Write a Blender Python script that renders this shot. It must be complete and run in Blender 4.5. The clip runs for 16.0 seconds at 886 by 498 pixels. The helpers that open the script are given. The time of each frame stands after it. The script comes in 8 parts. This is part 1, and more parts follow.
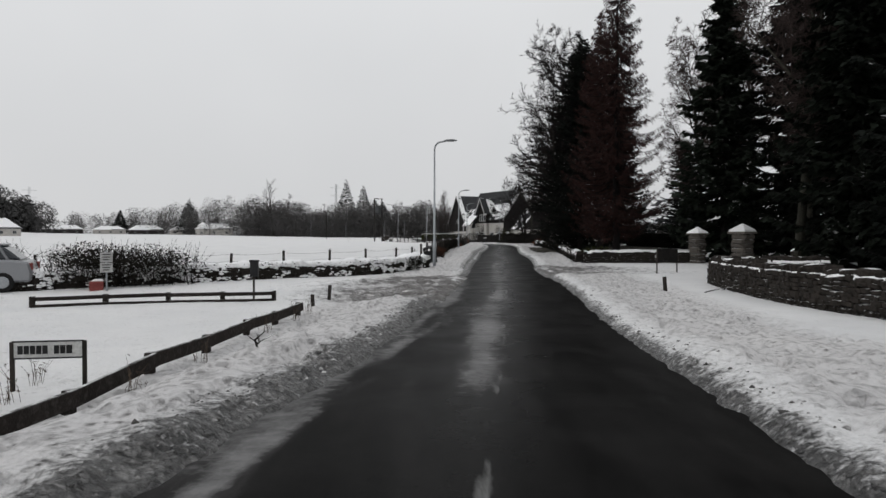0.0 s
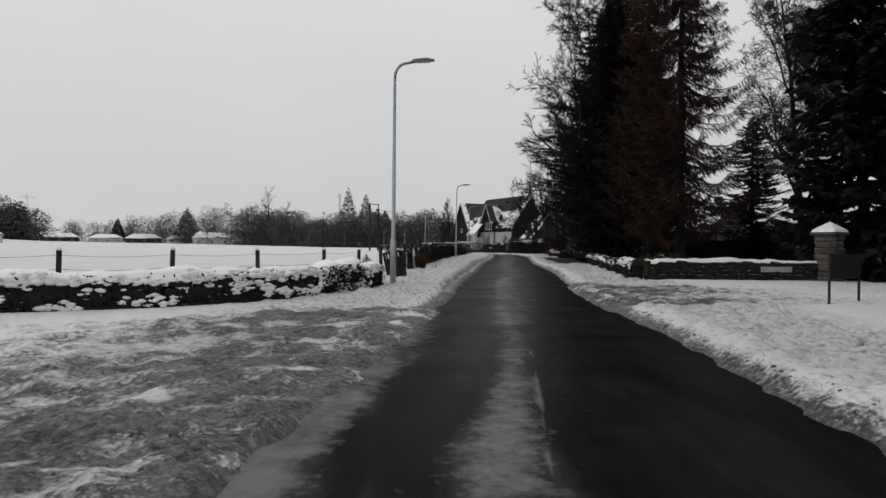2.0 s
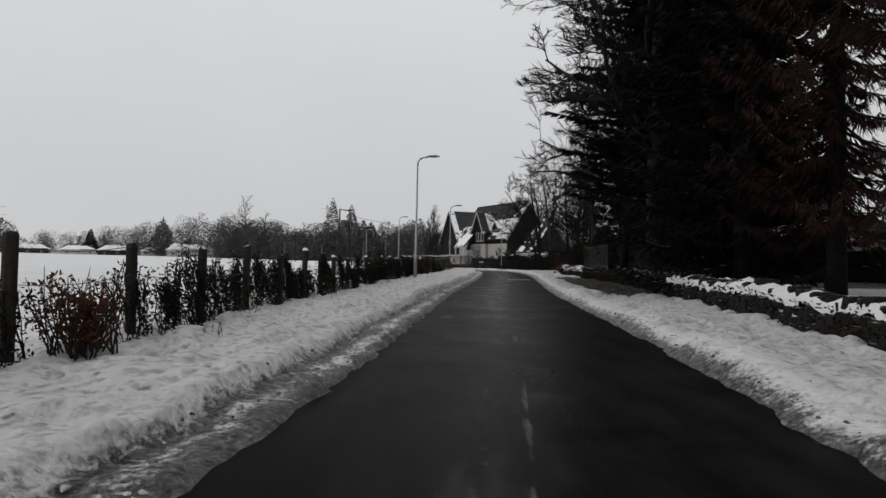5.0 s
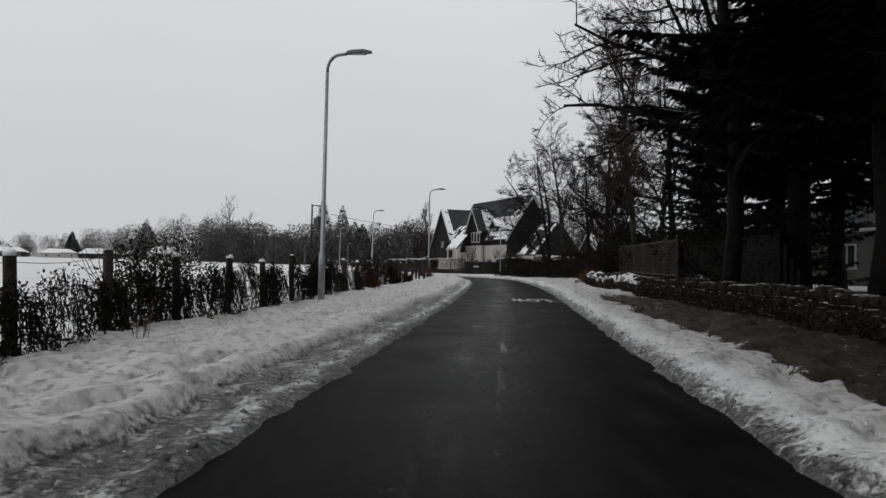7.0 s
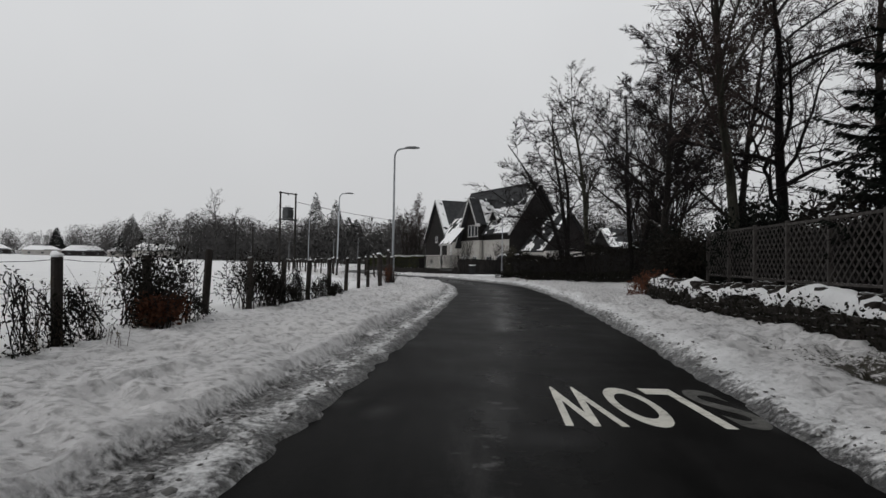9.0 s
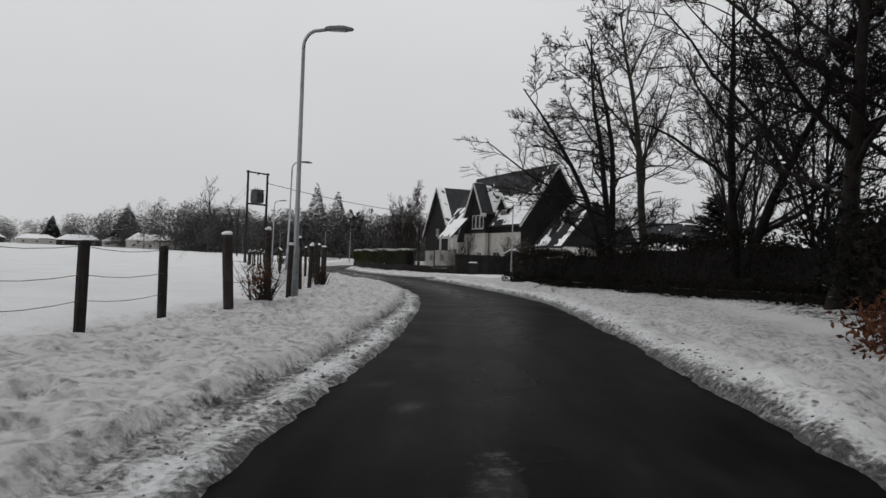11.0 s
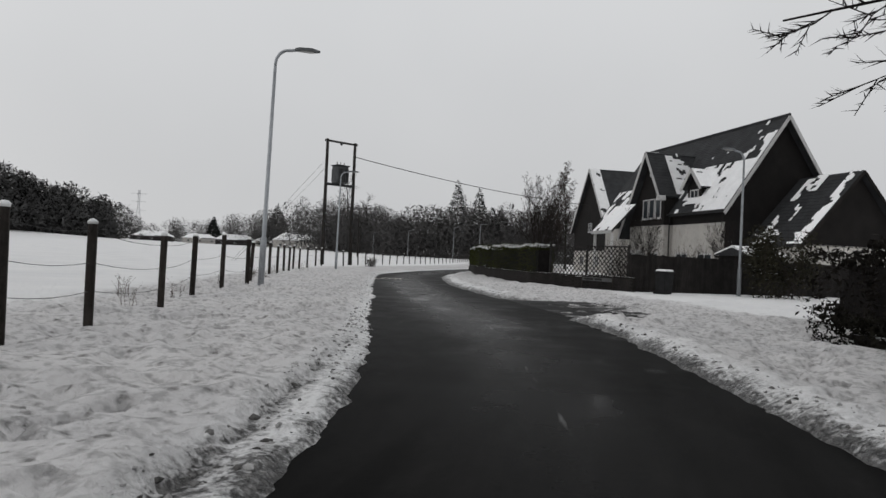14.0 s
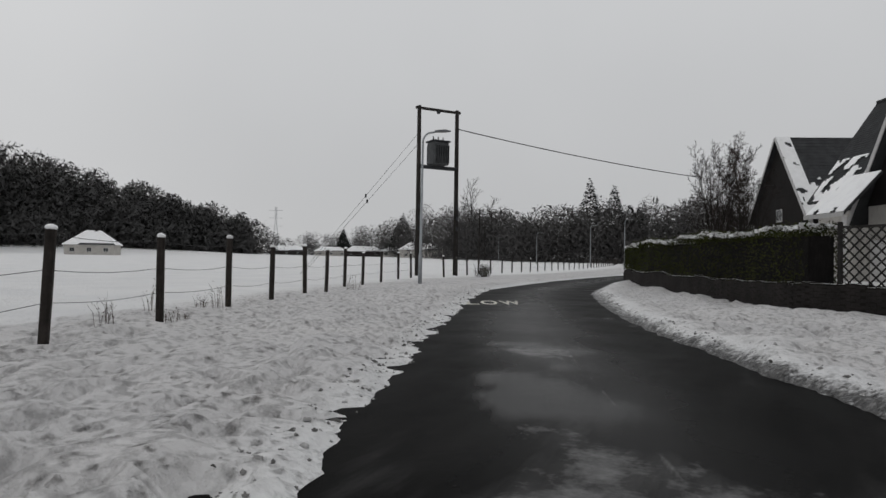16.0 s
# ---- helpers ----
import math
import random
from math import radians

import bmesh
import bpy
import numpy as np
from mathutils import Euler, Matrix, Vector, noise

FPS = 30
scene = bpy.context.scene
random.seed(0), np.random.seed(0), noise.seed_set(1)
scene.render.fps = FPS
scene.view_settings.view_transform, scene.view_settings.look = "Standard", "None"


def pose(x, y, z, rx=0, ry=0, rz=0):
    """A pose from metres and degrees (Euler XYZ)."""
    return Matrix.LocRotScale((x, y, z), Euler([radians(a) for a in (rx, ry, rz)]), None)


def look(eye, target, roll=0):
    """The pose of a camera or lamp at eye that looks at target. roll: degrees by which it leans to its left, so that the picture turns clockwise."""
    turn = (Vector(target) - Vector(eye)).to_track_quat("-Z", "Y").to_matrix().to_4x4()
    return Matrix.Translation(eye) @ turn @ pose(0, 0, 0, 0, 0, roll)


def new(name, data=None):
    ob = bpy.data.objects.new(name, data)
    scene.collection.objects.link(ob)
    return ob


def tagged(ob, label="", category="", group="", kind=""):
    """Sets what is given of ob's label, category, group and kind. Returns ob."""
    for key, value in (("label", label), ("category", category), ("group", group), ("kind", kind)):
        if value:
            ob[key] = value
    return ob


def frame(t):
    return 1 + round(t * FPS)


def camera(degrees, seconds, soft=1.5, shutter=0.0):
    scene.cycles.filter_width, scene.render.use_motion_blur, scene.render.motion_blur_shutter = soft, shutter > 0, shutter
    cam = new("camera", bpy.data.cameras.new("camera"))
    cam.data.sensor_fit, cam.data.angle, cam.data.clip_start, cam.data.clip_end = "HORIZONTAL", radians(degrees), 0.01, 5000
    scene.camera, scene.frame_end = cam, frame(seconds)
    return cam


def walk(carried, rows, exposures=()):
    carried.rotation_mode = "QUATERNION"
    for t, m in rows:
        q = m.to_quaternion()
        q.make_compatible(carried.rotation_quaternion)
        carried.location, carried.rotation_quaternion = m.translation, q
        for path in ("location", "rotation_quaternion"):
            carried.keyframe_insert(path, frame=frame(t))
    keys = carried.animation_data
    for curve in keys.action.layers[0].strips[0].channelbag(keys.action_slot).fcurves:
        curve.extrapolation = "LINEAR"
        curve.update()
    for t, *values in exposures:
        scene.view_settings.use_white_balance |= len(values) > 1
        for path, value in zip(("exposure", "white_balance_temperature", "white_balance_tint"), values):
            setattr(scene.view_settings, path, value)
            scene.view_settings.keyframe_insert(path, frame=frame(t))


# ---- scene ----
cam = camera(69.7, 16.0)
PATH = [
    (0, (0.000, 0.000, 1.659), (0.106, 9.997, 1.447), 0.12),
    (0.5, (0.365, 3.626, 1.506), (0.371, 13.624, 1.297), 0.27),
    (1, (0.714, 7.244, 1.331), (0.673, 17.243, 1.200), 0.34),
    (1.5, (1.037, 10.769, 1.182), (0.996, 20.769, 1.231), -0.07),
    (2, (1.384, 14.500, 1.125), (1.377, 24.500, 1.099), 0.58),
    (2.5, (1.796, 18.344, 1.065), (1.830, 28.342, 1.262), 0.75),
    (3, (2.207, 22.103, 1.070), (2.277, 32.100, 1.312), 0.79),
    (3.5, (2.630, 25.787, 1.072), (2.722, 35.784, 1.273), 0.26),
    (4, (3.004, 29.392, 1.044), (3.095, 39.390, 1.246), 0.46),
    (4.2, (3.127, 30.815, 1.048), (3.208, 40.813, 1.253), 0.52),
    (6.3, (4.893, 49.232, 1.183), (4.987, 59.229, 1.380), 1.46),
    (6.5, (5.062, 50.892, 1.194), (5.158, 60.889, 1.394), 1.22),
    (7, (5.518, 54.974, 1.191), (5.601, 64.971, 1.453), 0.93),
    (7.5, (5.905, 59.018, 1.201), (5.999, 69.013, 1.494), 0.27),
    (8, (6.307, 63.057, 1.225), (6.387, 73.053, 1.491), 0.13),
    (8.5, (6.689, 67.068, 1.249), (6.764, 77.064, 1.520), 0.56),
    (9, (7.047, 70.991, 1.273), (7.112, 80.989, 1.500), 0.98),
    (9.2, (7.193, 72.497, 1.261), (7.263, 82.495, 1.463), 0.97),
    (11.3, (8.681, 88.387, 1.334), (8.522, 98.385, 1.479), 2.46),
    (11.5, (8.787, 89.988, 1.357), (8.562, 99.985, 1.482), 2.85),
    (12, (8.961, 94.038, 1.383), (8.518, 104.028, 1.491), 3.72),
    (12.5, (8.995, 98.082, 1.368), (8.218, 108.052, 1.453), 3.71),
    (13, (8.816, 102.185, 1.357), (7.570, 112.107, 1.436), 3.56),
    (13.5, (8.423, 106.241, 1.363), (6.615, 116.075, 1.465), 3.34),
    (14, (7.869, 110.083, 1.334), (5.485, 119.795, 1.441), 2.63),
    (14.5, (7.124, 113.859, 1.322), (4.166, 123.411, 1.445), 2.42),
    (15, (6.160, 117.659, 1.262), (2.664, 127.027, 1.381), 1.49),
    (15.5, (4.954, 121.385, 1.241), (0.997, 130.567, 1.400), 0.67),
    (16, (3.507, 125.252, 1.200), (-0.787, 134.282, 1.357), 0.75),
]
walk(cam, [(r[0], look(*r[1:])) for r in PATH], [(0.0, 0.12), (2.0, 0.02), (3.5, -0.03), (9.0, 0.0), (12.5, -0.02), (14.5, -0.1), (16.0, -0.24)])

# ---- light ----
world = bpy.data.worlds.new("overcast")
scene.world = world
world.use_nodes = True
wn, wl = world.node_tree.nodes, world.node_tree.links
bg = wn["Background"]
sky = wn.new("ShaderNodeTexSky")
sky.sky_type, sky.sun_disc = "NISHITA", False
sky.sun_elevation, sky.sun_rotation = radians(24), radians(-60)
sky_grey = wn.new("ShaderNodeHueSaturation")
sky_grey.inputs["Saturation"].default_value = 0.12
sky_grey.inputs["Value"].default_value = 0.09
wl.new(sky.outputs[0], sky_grey.inputs["Color"])
cloud_mix = wn.new("ShaderNodeMix")
cloud_mix.data_type = "RGBA"
cloud_mix.inputs[0].default_value = 0.95
wl.new(sky_grey.outputs[0], cloud_mix.inputs[6])
# an even deck of cloud, a little darker towards the horizon
geo_w = wn.new("ShaderNodeTexCoord")
sep_w = wn.new("ShaderNodeSeparateXYZ")
wl.new(geo_w.outputs["Generated"], sep_w.inputs[0])
ramp_w = wn.new("ShaderNodeValToRGB")
ramp_w.color_ramp.elements[0].position, ramp_w.color_ramp.elements[0].color = 0.0, (0.550, 0.556, 0.567, 1)
ramp_w.color_ramp.elements[1].position, ramp_w.color_ramp.elements[1].color = 0.45, (0.694, 0.705, 0.720, 1)
wl.new(sep_w.outputs["Z"], ramp_w.inputs[0])
noise_w = wn.new("ShaderNodeTexNoise")
noise_w.inputs["Scale"].default_value, noise_w.inputs["Detail"].default_value = 1.6, 4
wl.new(geo_w.outputs["Generated"], noise_w.inputs["Vector"])
nmix_w = wn.new("ShaderNodeMix")
nmix_w.data_type, nmix_w.blend_type = "RGBA", "SOFT_LIGHT"
nmix_w.inputs[0].default_value = 0.3
wl.new(ramp_w.outputs[0], nmix_w.inputs[6])
wl.new(noise_w.outputs["Fac"], nmix_w.inputs[7])
wl.new(nmix_w.outputs[2], cloud_mix.inputs[7])
wl.new(cloud_mix.outputs[2], bg.inputs["Color"])
bg.inputs["Strength"].default_value = 1.0

sun = new("sun", bpy.data.lights.new("sun", "SUN"))
sun.data.energy, sun.data.angle, sun.data.color = 0.25, radians(30), (1.0, 0.97, 0.93)
sun.matrix_world = look((-60, -40, 60), (0, 0, 0))


# ---- materials ----
def nodes_of(name):
    m = bpy.data.materials.new(name)
    m.use_nodes = True
    return m, m.node_tree.nodes, m.node_tree.links, m.node_tree.nodes["Principled BSDF"]


def noise_node(n, l, scale, detail=4, rough=0.6, coord="Object"):
    c = n.new("ShaderNodeTexCoord")
    t = n.new("ShaderNodeTexNoise")
    t.inputs["Scale"].default_value, t.inputs["Detail"].default_value, t.inputs["Roughness"].default_value = scale, detail, rough
    l.new(c.outputs[coord], t.inputs["Vector"])
    return t


def ramp_node(n, l, src, stops):
    r = n.new("ShaderNodeValToRGB")
    e = r.color_ramp.elements
    while len(e) < len(stops):
        e.new(0.5)
    for i, (p, c) in enumerate(stops):
        e[i].position = p
        e[i].color = (c, c, c, 1) if not isinstance(c, tuple) else (*c, 1)
    l.new(src, r.inputs[0])
    return r


def mix_node(n, l, fac, a, b, blend="MIX"):
    m = n.new("ShaderNodeMix")
    m.data_type, m.blend_type = "RGBA", blend
    for slot, v in ((0, fac), (6, a), (7, b)):
        if isinstance(v, (int, float)):
            m.inputs[slot].default_value = v
        elif isinstance(v, tuple):
            m.inputs[slot].default_value = (*v, 1)
        else:
            l.new(v, m.inputs[slot])
    return m.outputs[2]


def bump_node(n, l, bsdf, height, strength, distance=0.02, after=None):
    b = n.new("ShaderNodeBump")
    b.inputs["Strength"].default_value, b.inputs["Distance"].default_value = strength, distance
    l.new(height, b.inputs["Height"])
    if after is not None:
        l.new(after.outputs[0], b.inputs["Normal"])
    l.new(b.outputs[0], bsdf.inputs["Normal"])
    return b


SNOW_COL = (0.86, 0.86, 0.865)


def surface(name, col, rough=0.8, var=0.25, scale=3.0, fine=40.0, bump=0.3, metal=0.0, snow=None, dark=None, streak=None, spec=0.12):
    """A weathered surface: colour that varies at two scales, fine relief, and where snow is given, snow lying on what faces up."""
    m, n, l, b = nodes_of(name)
    big, small = noise_node(n, l, scale), noise_node(n, l, fine, 3)
    lo = tuple(c * (1 - var) for c in col)
    hi = tuple(min(1, c * (1 + var)) for c in col)
    base = ramp_node(n, l, big.outputs["Fac"], [(0.3, lo), (0.7, hi)]).outputs[0]
    base = mix_node(n, l, 0.35, base, ramp_node(n, l, small.outputs["Fac"], [(0.3, 0.25), (0.75, 0.8)]).outputs[0], "OVERLAY")
    if dark is not None:
        spots = noise_node(n, l, scale * 2.7, 6, 0.7)
        base = mix_node(n, l, ramp_node(n, l, spots.outputs["Fac"], [(0.52, 0.0), (0.66, 0.85)]).outputs[0], base, dark)
    if streak is not None:
        mp = n.new("ShaderNodeMapping")
        mp.inputs["Scale"].default_value = streak
        c = n.new("ShaderNodeTexCoord")
        l.new(c.outputs["Object"], mp.inputs[0])
        w = n.new("ShaderNodeTexNoise")
        w.inputs["Scale"].default_value, w.inputs["Detail"].default_value = 6, 5
        l.new(mp.outputs[0], w.inputs["Vector"])
        base = mix_node(n, l, 0.5, base, ramp_node(n, l, w.outputs["Fac"], [(0.3, 0.2), (0.7, 0.75)]).outputs[0], "OVERLAY")
    oi = n.new("ShaderNodeObjectInfo")
    hs = n.new("ShaderNodeHueSaturation")
    mr = n.new("ShaderNodeMapRange")
    mr.inputs[3].default_value, mr.inputs[4].default_value = 0.8, 1.2
    l.new(oi.outputs["Random"], mr.inputs[0])
    l.new(mr.outputs[0], hs.inputs["Value"])
    l.new(base, hs.inputs["Color"])
    base = hs.outputs[0]
    b.inputs["Roughness"].default_value, b.inputs["Metallic"].default_value = rough, metal
    b.inputs["Specular IOR Level"].default_value = spec
    bp = bump_node(n, l, b, small.outputs["Fac"], bump, 0.02)
    if snow is not None:
        g = n.new("ShaderNodeNewGeometry")
        s = n.new("ShaderNodeSeparateXYZ")
        l.new(g.outputs["True Normal"], s.inputs[0])
        patch = noise_node(n, l, snow[1], 4, 0.65)
        add = n.new("ShaderNodeMath")
        add.operation = "MULTIPLY_ADD"
        l.new(patch.outputs["Fac"], add.inputs[0])
        add.inputs[1].default_value = snow[2]
        l.new(s.outputs["Z"], add.inputs[2])
        fac = ramp_node(n, l, add.outputs[0], [(min(0.97, snow[0] / 3), 0.0), (min(1.0, (snow[0] + 0.12) / 3), 1.0)])
        div = n.new("ShaderNodeMath")
        div.operation = "DIVIDE"
        l.new(add.outputs[0], div.inputs[0])
        div.inputs[1].default_value = 3.0
        l.new(div.outputs[0], fac.inputs[0])
        base = mix_node(n, l, fac.outputs[0], base, SNOW_COL)
    l.new(base, b.inputs["Base Color"])
    return m


def snow_ground():
    m, n, l, b = nodes_of("snow_ground")
    at = {}
    for key in ("slush", "brown", "grass", "tread"):
        at[key] = n.new("ShaderNodeAttribute")
        at[key].attribute_name = key
    big = noise_node(n, l, 0.35, 5, 0.6)
    mid = noise_node(n, l, 3.2, 6, 0.62)
    fine = noise_node(n, l, 17.0, 6, 0.68)
    clean = ramp_node(n, l, big.outputs["Fac"], [(0.3, (0.76, 0.76, 0.765)), (0.7, (0.86, 0.855, 0.85))]).outputs[0]
    warp = n.new("ShaderNodeVectorMath")
    warp.operation = "MULTIPLY_ADD"
    tc = n.new("ShaderNodeTexCoord")
    l.new(fine.outputs["Color"], warp.inputs[0])
    warp.inputs[1].default_value = (0.12, 0.12, 0.12)
    l.new(tc.outputs["Object"], warp.inputs[2])
    cells = n.new("ShaderNodeTexVoronoi")
    cells.inputs["Scale"].default_value = 7.5
    l.new(warp.outputs[0], cells.inputs["Vector"])
    clods = n.new("ShaderNodeTexVoronoi")
    clods.inputs["Scale"].default_value = 11.0
    l.new(warp.outputs[0], clods.inputs["Vector"])
    # pits: colour about halved at the spots the bump sinks
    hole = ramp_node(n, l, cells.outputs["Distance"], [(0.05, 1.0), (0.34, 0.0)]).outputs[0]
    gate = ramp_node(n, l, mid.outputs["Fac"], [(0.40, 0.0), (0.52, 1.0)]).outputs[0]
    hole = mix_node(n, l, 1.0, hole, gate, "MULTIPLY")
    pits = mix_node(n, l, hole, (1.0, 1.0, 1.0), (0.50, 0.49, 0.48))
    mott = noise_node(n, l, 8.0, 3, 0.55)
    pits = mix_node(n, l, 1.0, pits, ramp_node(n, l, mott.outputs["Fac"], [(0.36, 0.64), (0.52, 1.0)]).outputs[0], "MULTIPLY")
    trodden_tone = mix_node(n, l, at["tread"].outputs["Fac"], (1.0, 1.0, 1.0), pits)
    clean = mix_node(n, l, 1.0, clean, trodden_tone, "MULTIPLY")
    # trodden band dulled for dirt, with the foreground's dimness put into the colour
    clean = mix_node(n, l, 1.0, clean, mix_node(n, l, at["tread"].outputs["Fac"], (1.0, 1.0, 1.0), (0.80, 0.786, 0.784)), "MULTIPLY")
    # slush: breaks the snow up along the road
    add = n.new("ShaderNodeMath")
    add.operation = "ADD"
    l.new(at["slush"].outputs["Fac"], add.inputs[0])
    sc = n.new("ShaderNodeMath")
    sc.operation = "MULTIPLY_ADD"
    l.new(fine.outputs["Fac"], sc.inputs[0])
    sc.inputs[1].default_value, sc.inputs[2].default_value = 1.5, -0.78
    sc2 = n.new("ShaderNodeMath")
    sc2.operation = "MULTIPLY_ADD"
    l.new(mid.outputs["Fac"], sc2.inputs[0])
    sc2.inputs[1].default_value, sc2.inputs[2].default_value = 1.0, -0.5
    sm = n.new("ShaderNodeMath")
    sm.operation = "ADD"
    l.new(sc.outputs[0], sm.inputs[0])
    l.new(sc2.outputs[0], sm.inputs[1])
    l.new(sm.outputs[0], add.inputs[1])
    dirt_col = ramp_node(n, l, mid.outputs["Fac"], [(0.3, (0.045, 0.043, 0.041)), (0.7, (0.25, 0.243, 0.236))]).outputs[0]
    brown_col = ramp_node(n, l, fine.outputs["Fac"], [(0.32, (0.07, 0.057, 0.049)), (0.52, (0.18, 0.155, 0.138)), (0.72, (0.42, 0.40, 0.385))]).outputs[0]
    crumbs = n.new("ShaderNodeTexVoronoi")
    crumbs.inputs["Scale"].default_value = 16.0
    l.new(warp.outputs[0], crumbs.inputs["Vector"])
    crumb = ramp_node(n, l, crumbs.outputs["Color"], [(0.25, 0.16), (0.55, 0.5), (0.85, 0.86)]).outputs[0]
    dirt_col = mix_node(n, l, 0.75, dirt_col, crumb, "OVERLAY")
    gaps = ramp_node(n, l, crumbs.outputs["Distance"], [(0.25, 1.0), (0.6, 0.35)]).outputs[0]
    dirt_col = mix_node(n, l, 1.0, dirt_col, gaps, "MULTIPLY")
    brown_col = mix_node(n, l, 0.7, brown_col, crumb, "OVERLAY")
    brown_col = mix_node(n, l, 0.8, brown_col, gaps, "MULTIPLY")
    dirt_col = mix_node(n, l, at["brown"].outputs["Fac"], dirt_col, brown_col)
    f = ramp_node(n, l, add.outputs[0], [(0.25, 0.0), (0.5, 0.35), (0.75, 0.92)])
    col = mix_node(n, l, f.outputs[0], clean, dirt_col)
    # tufts of grass and leaf litter where the snow is thin
    ga = n.new("ShaderNodeMath")
    ga.operation = "ADD"
    l.new(at["grass"].outputs["Fac"], ga.inputs[0])
    l.new(sm.outputs[0], ga.inputs[1])
    gcol = ramp_node(n, l, fine.outputs["Fac"], [(0.35, (0.013, 0.013, 0.009)), (0.5, (0.034, 0.026, 0.018)), (0.7, (0.026, 0.032, 0.014))]).outputs[0]
    gf = ramp_node(n, l, ga.outputs[0], [(0.45, 0.0), (0.6, 1.0)])
    col = mix_node(n, l, gf.outputs[0], col, gcol)
    l.new(col, b.inputs["Base Color"])
    r = ramp_node(n, l, f.outputs[0], [(0.0, 0.75), (1.0, 0.42)])
    l.new(r.outputs[0], b.inputs["Roughness"])
    b.inputs["Specular IOR Level"].default_value = 0.35
    dip = mix_node(n, l, 1.0, mid.outputs["Fac"], mix_node(n, l, 0.7, (0.0, 0.0, 0.0), hole), "SUBTRACT")
    b1 = bump_node(n, l, b, dip, 0.5, 0.12)
    b1 = bump_node(n, l, b, mott.outputs["Fac"], 0.45, 0.08, after=b1)
    b2 = n.new("ShaderNodeBump")
    b2.invert = True
    b2.inputs["Strength"].default_value, b2.inputs["Distance"].default_value = 0.5, 0.06
    l.new(clods.outputs["Distance"], b2.inputs["Height"])
    l.new(b1.outputs[0], b2.inputs["Normal"])
    b3 = n.new("ShaderNodeBump")
    b3.invert = True
    b3.inputs["Distance"].default_value = 0.05
    l.new(f.outputs[0], b3.inputs["Strength"])
    l.new(crumbs.outputs["Distance"], b3.inputs["Height"])
    l.new(b2.outputs[0], b3.inputs["Normal"])
    bump_node(n, l, b, fine.outputs["Fac"], 0.4, 0.03, after=b3)
    return m


def asphalt_mat():
    m, n, l, b = nodes_of("wet_asphalt")
    film = n.new("ShaderNodeAttribute")
    film.attribute_name = "film"
    line = n.new("ShaderNodeAttribute")
    line.attribute_name = "line"
    wetn = n.new("ShaderNodeAttribute")
    wetn.attribute_name = "wet"
    grit = noise_node(n, l, 90.0, 3, 0.7)
    big = noise_node(n, l, 0.8, 5, 0.6)
    mp = n.new("ShaderNodeMapping")
    mp.inputs["Scale"].default_value = (1.0, 0.16, 1.0)
    c = n.new("ShaderNodeTexCoord")
    l.new(c.outputs["Object"], mp.inputs[0])
    streak = n.new("ShaderNodeTexNoise")
    streak.inputs["Scale"].default_value, streak.inputs["Detail"].default_value, streak.inputs["Roughness"].default_value = 3.0, 6, 0.65
    l.new(mp.outputs[0], streak.inputs["Vector"])
    patch = noise_node(n, l, 5.0, 7, 0.7)
    base = ramp_node(n, l, big.outputs["Fac"], [(0.3, (0.005, 0.0048, 0.0047)), (0.7, (0.016, 0.0155, 0.0152))]).outputs[0]
    base = mix_node(n, l, 0.55, base, ramp_node(n, l, streak.outputs["Fac"], [(0.35, 0.15), (0.65, 0.8)]).outputs[0], "OVERLAY")
    base = mix_node(n, l, 0.4, base, ramp_node(n, l, grit.outputs["Fac"], [(0.35, 0.2), (0.7, 0.75)]).outputs[0], "OVERLAY")

    def over(attr, src, gain, off, lo, hi, colour, amount):
        a = n.new("ShaderNodeMath")
        a.operation = "MULTIPLY_ADD"
        l.new(src, a.inputs[0])
        a.inputs[1].default_value, a.inputs[2].default_value = gain, off
        s = n.new("ShaderNodeMath")
        s.operation = "ADD"
        l.new(a.outputs[0], s.inputs[0])
        l.new(attr.outputs["Fac"], s.inputs[1])
        f = ramp_node(n, l, s.outputs[0], [(lo, 0.0), (hi, amount)])
        return mix_node(n, l, f.outputs[0], base, colour), f

    base, f1 = over(film, patch.outputs["Fac"], 1.3, -0.65, 0.45, 0.95, (0.34, 0.335, 0.335), 0.7)
    base, f2 = over(film, streak.outputs["Fac"], 0.9, -0.55, 0.2, 0.75, (0.13, 0.128, 0.128), 0.5)
    base, f3 = over(line, streak.outputs["Fac"], 1.1, -0.6, 0.35, 0.85, (0.50, 0.50, 0.49), 0.75)
    l.new(base, b.inputs["Base Color"])
    rn = n.new("ShaderNodeMath")
    rn.operation = "MULTIPLY_ADD"
    l.new(big.outputs["Fac"], rn.inputs[0])
    rn.inputs[1].default_value, rn.inputs[2].default_value = 0.35, 0.36
    rw = n.new("ShaderNodeMath")
    rw.operation = "SUBTRACT"
    rw.use_clamp = True
    l.new(rn.outputs[0], rw.inputs[0])
    l.new(wetn.outputs["Fac"], rw.inputs[1])
    l.new(rw.outputs[0], b.inputs["Roughness"])
    gl = n.new("ShaderNodeMath")
    gl.operation = "MULTIPLY_ADD"
    gl.use_clamp = True
    cube = n.new("ShaderNodeMath")
    cube.operation = "POWER"
    l.new(wetn.outputs["Fac"], cube.inputs[0])
    cube.inputs[1].default_value = 3.0
    l.new(cube.outputs[0], gl.inputs[0])
    gl.inputs[1].default_value, gl.inputs[2].default_value = 0.17, 0.0045
    l.new(gl.outputs[0], b.inputs["Specular IOR Level"])
    b1 = bump_node(n, l, b, grit.outputs["Fac"], 0.25, 0.006)
    bump_node(n, l, b, patch.outputs["Fac"], 0.2, 0.01, after=b1)
    return m


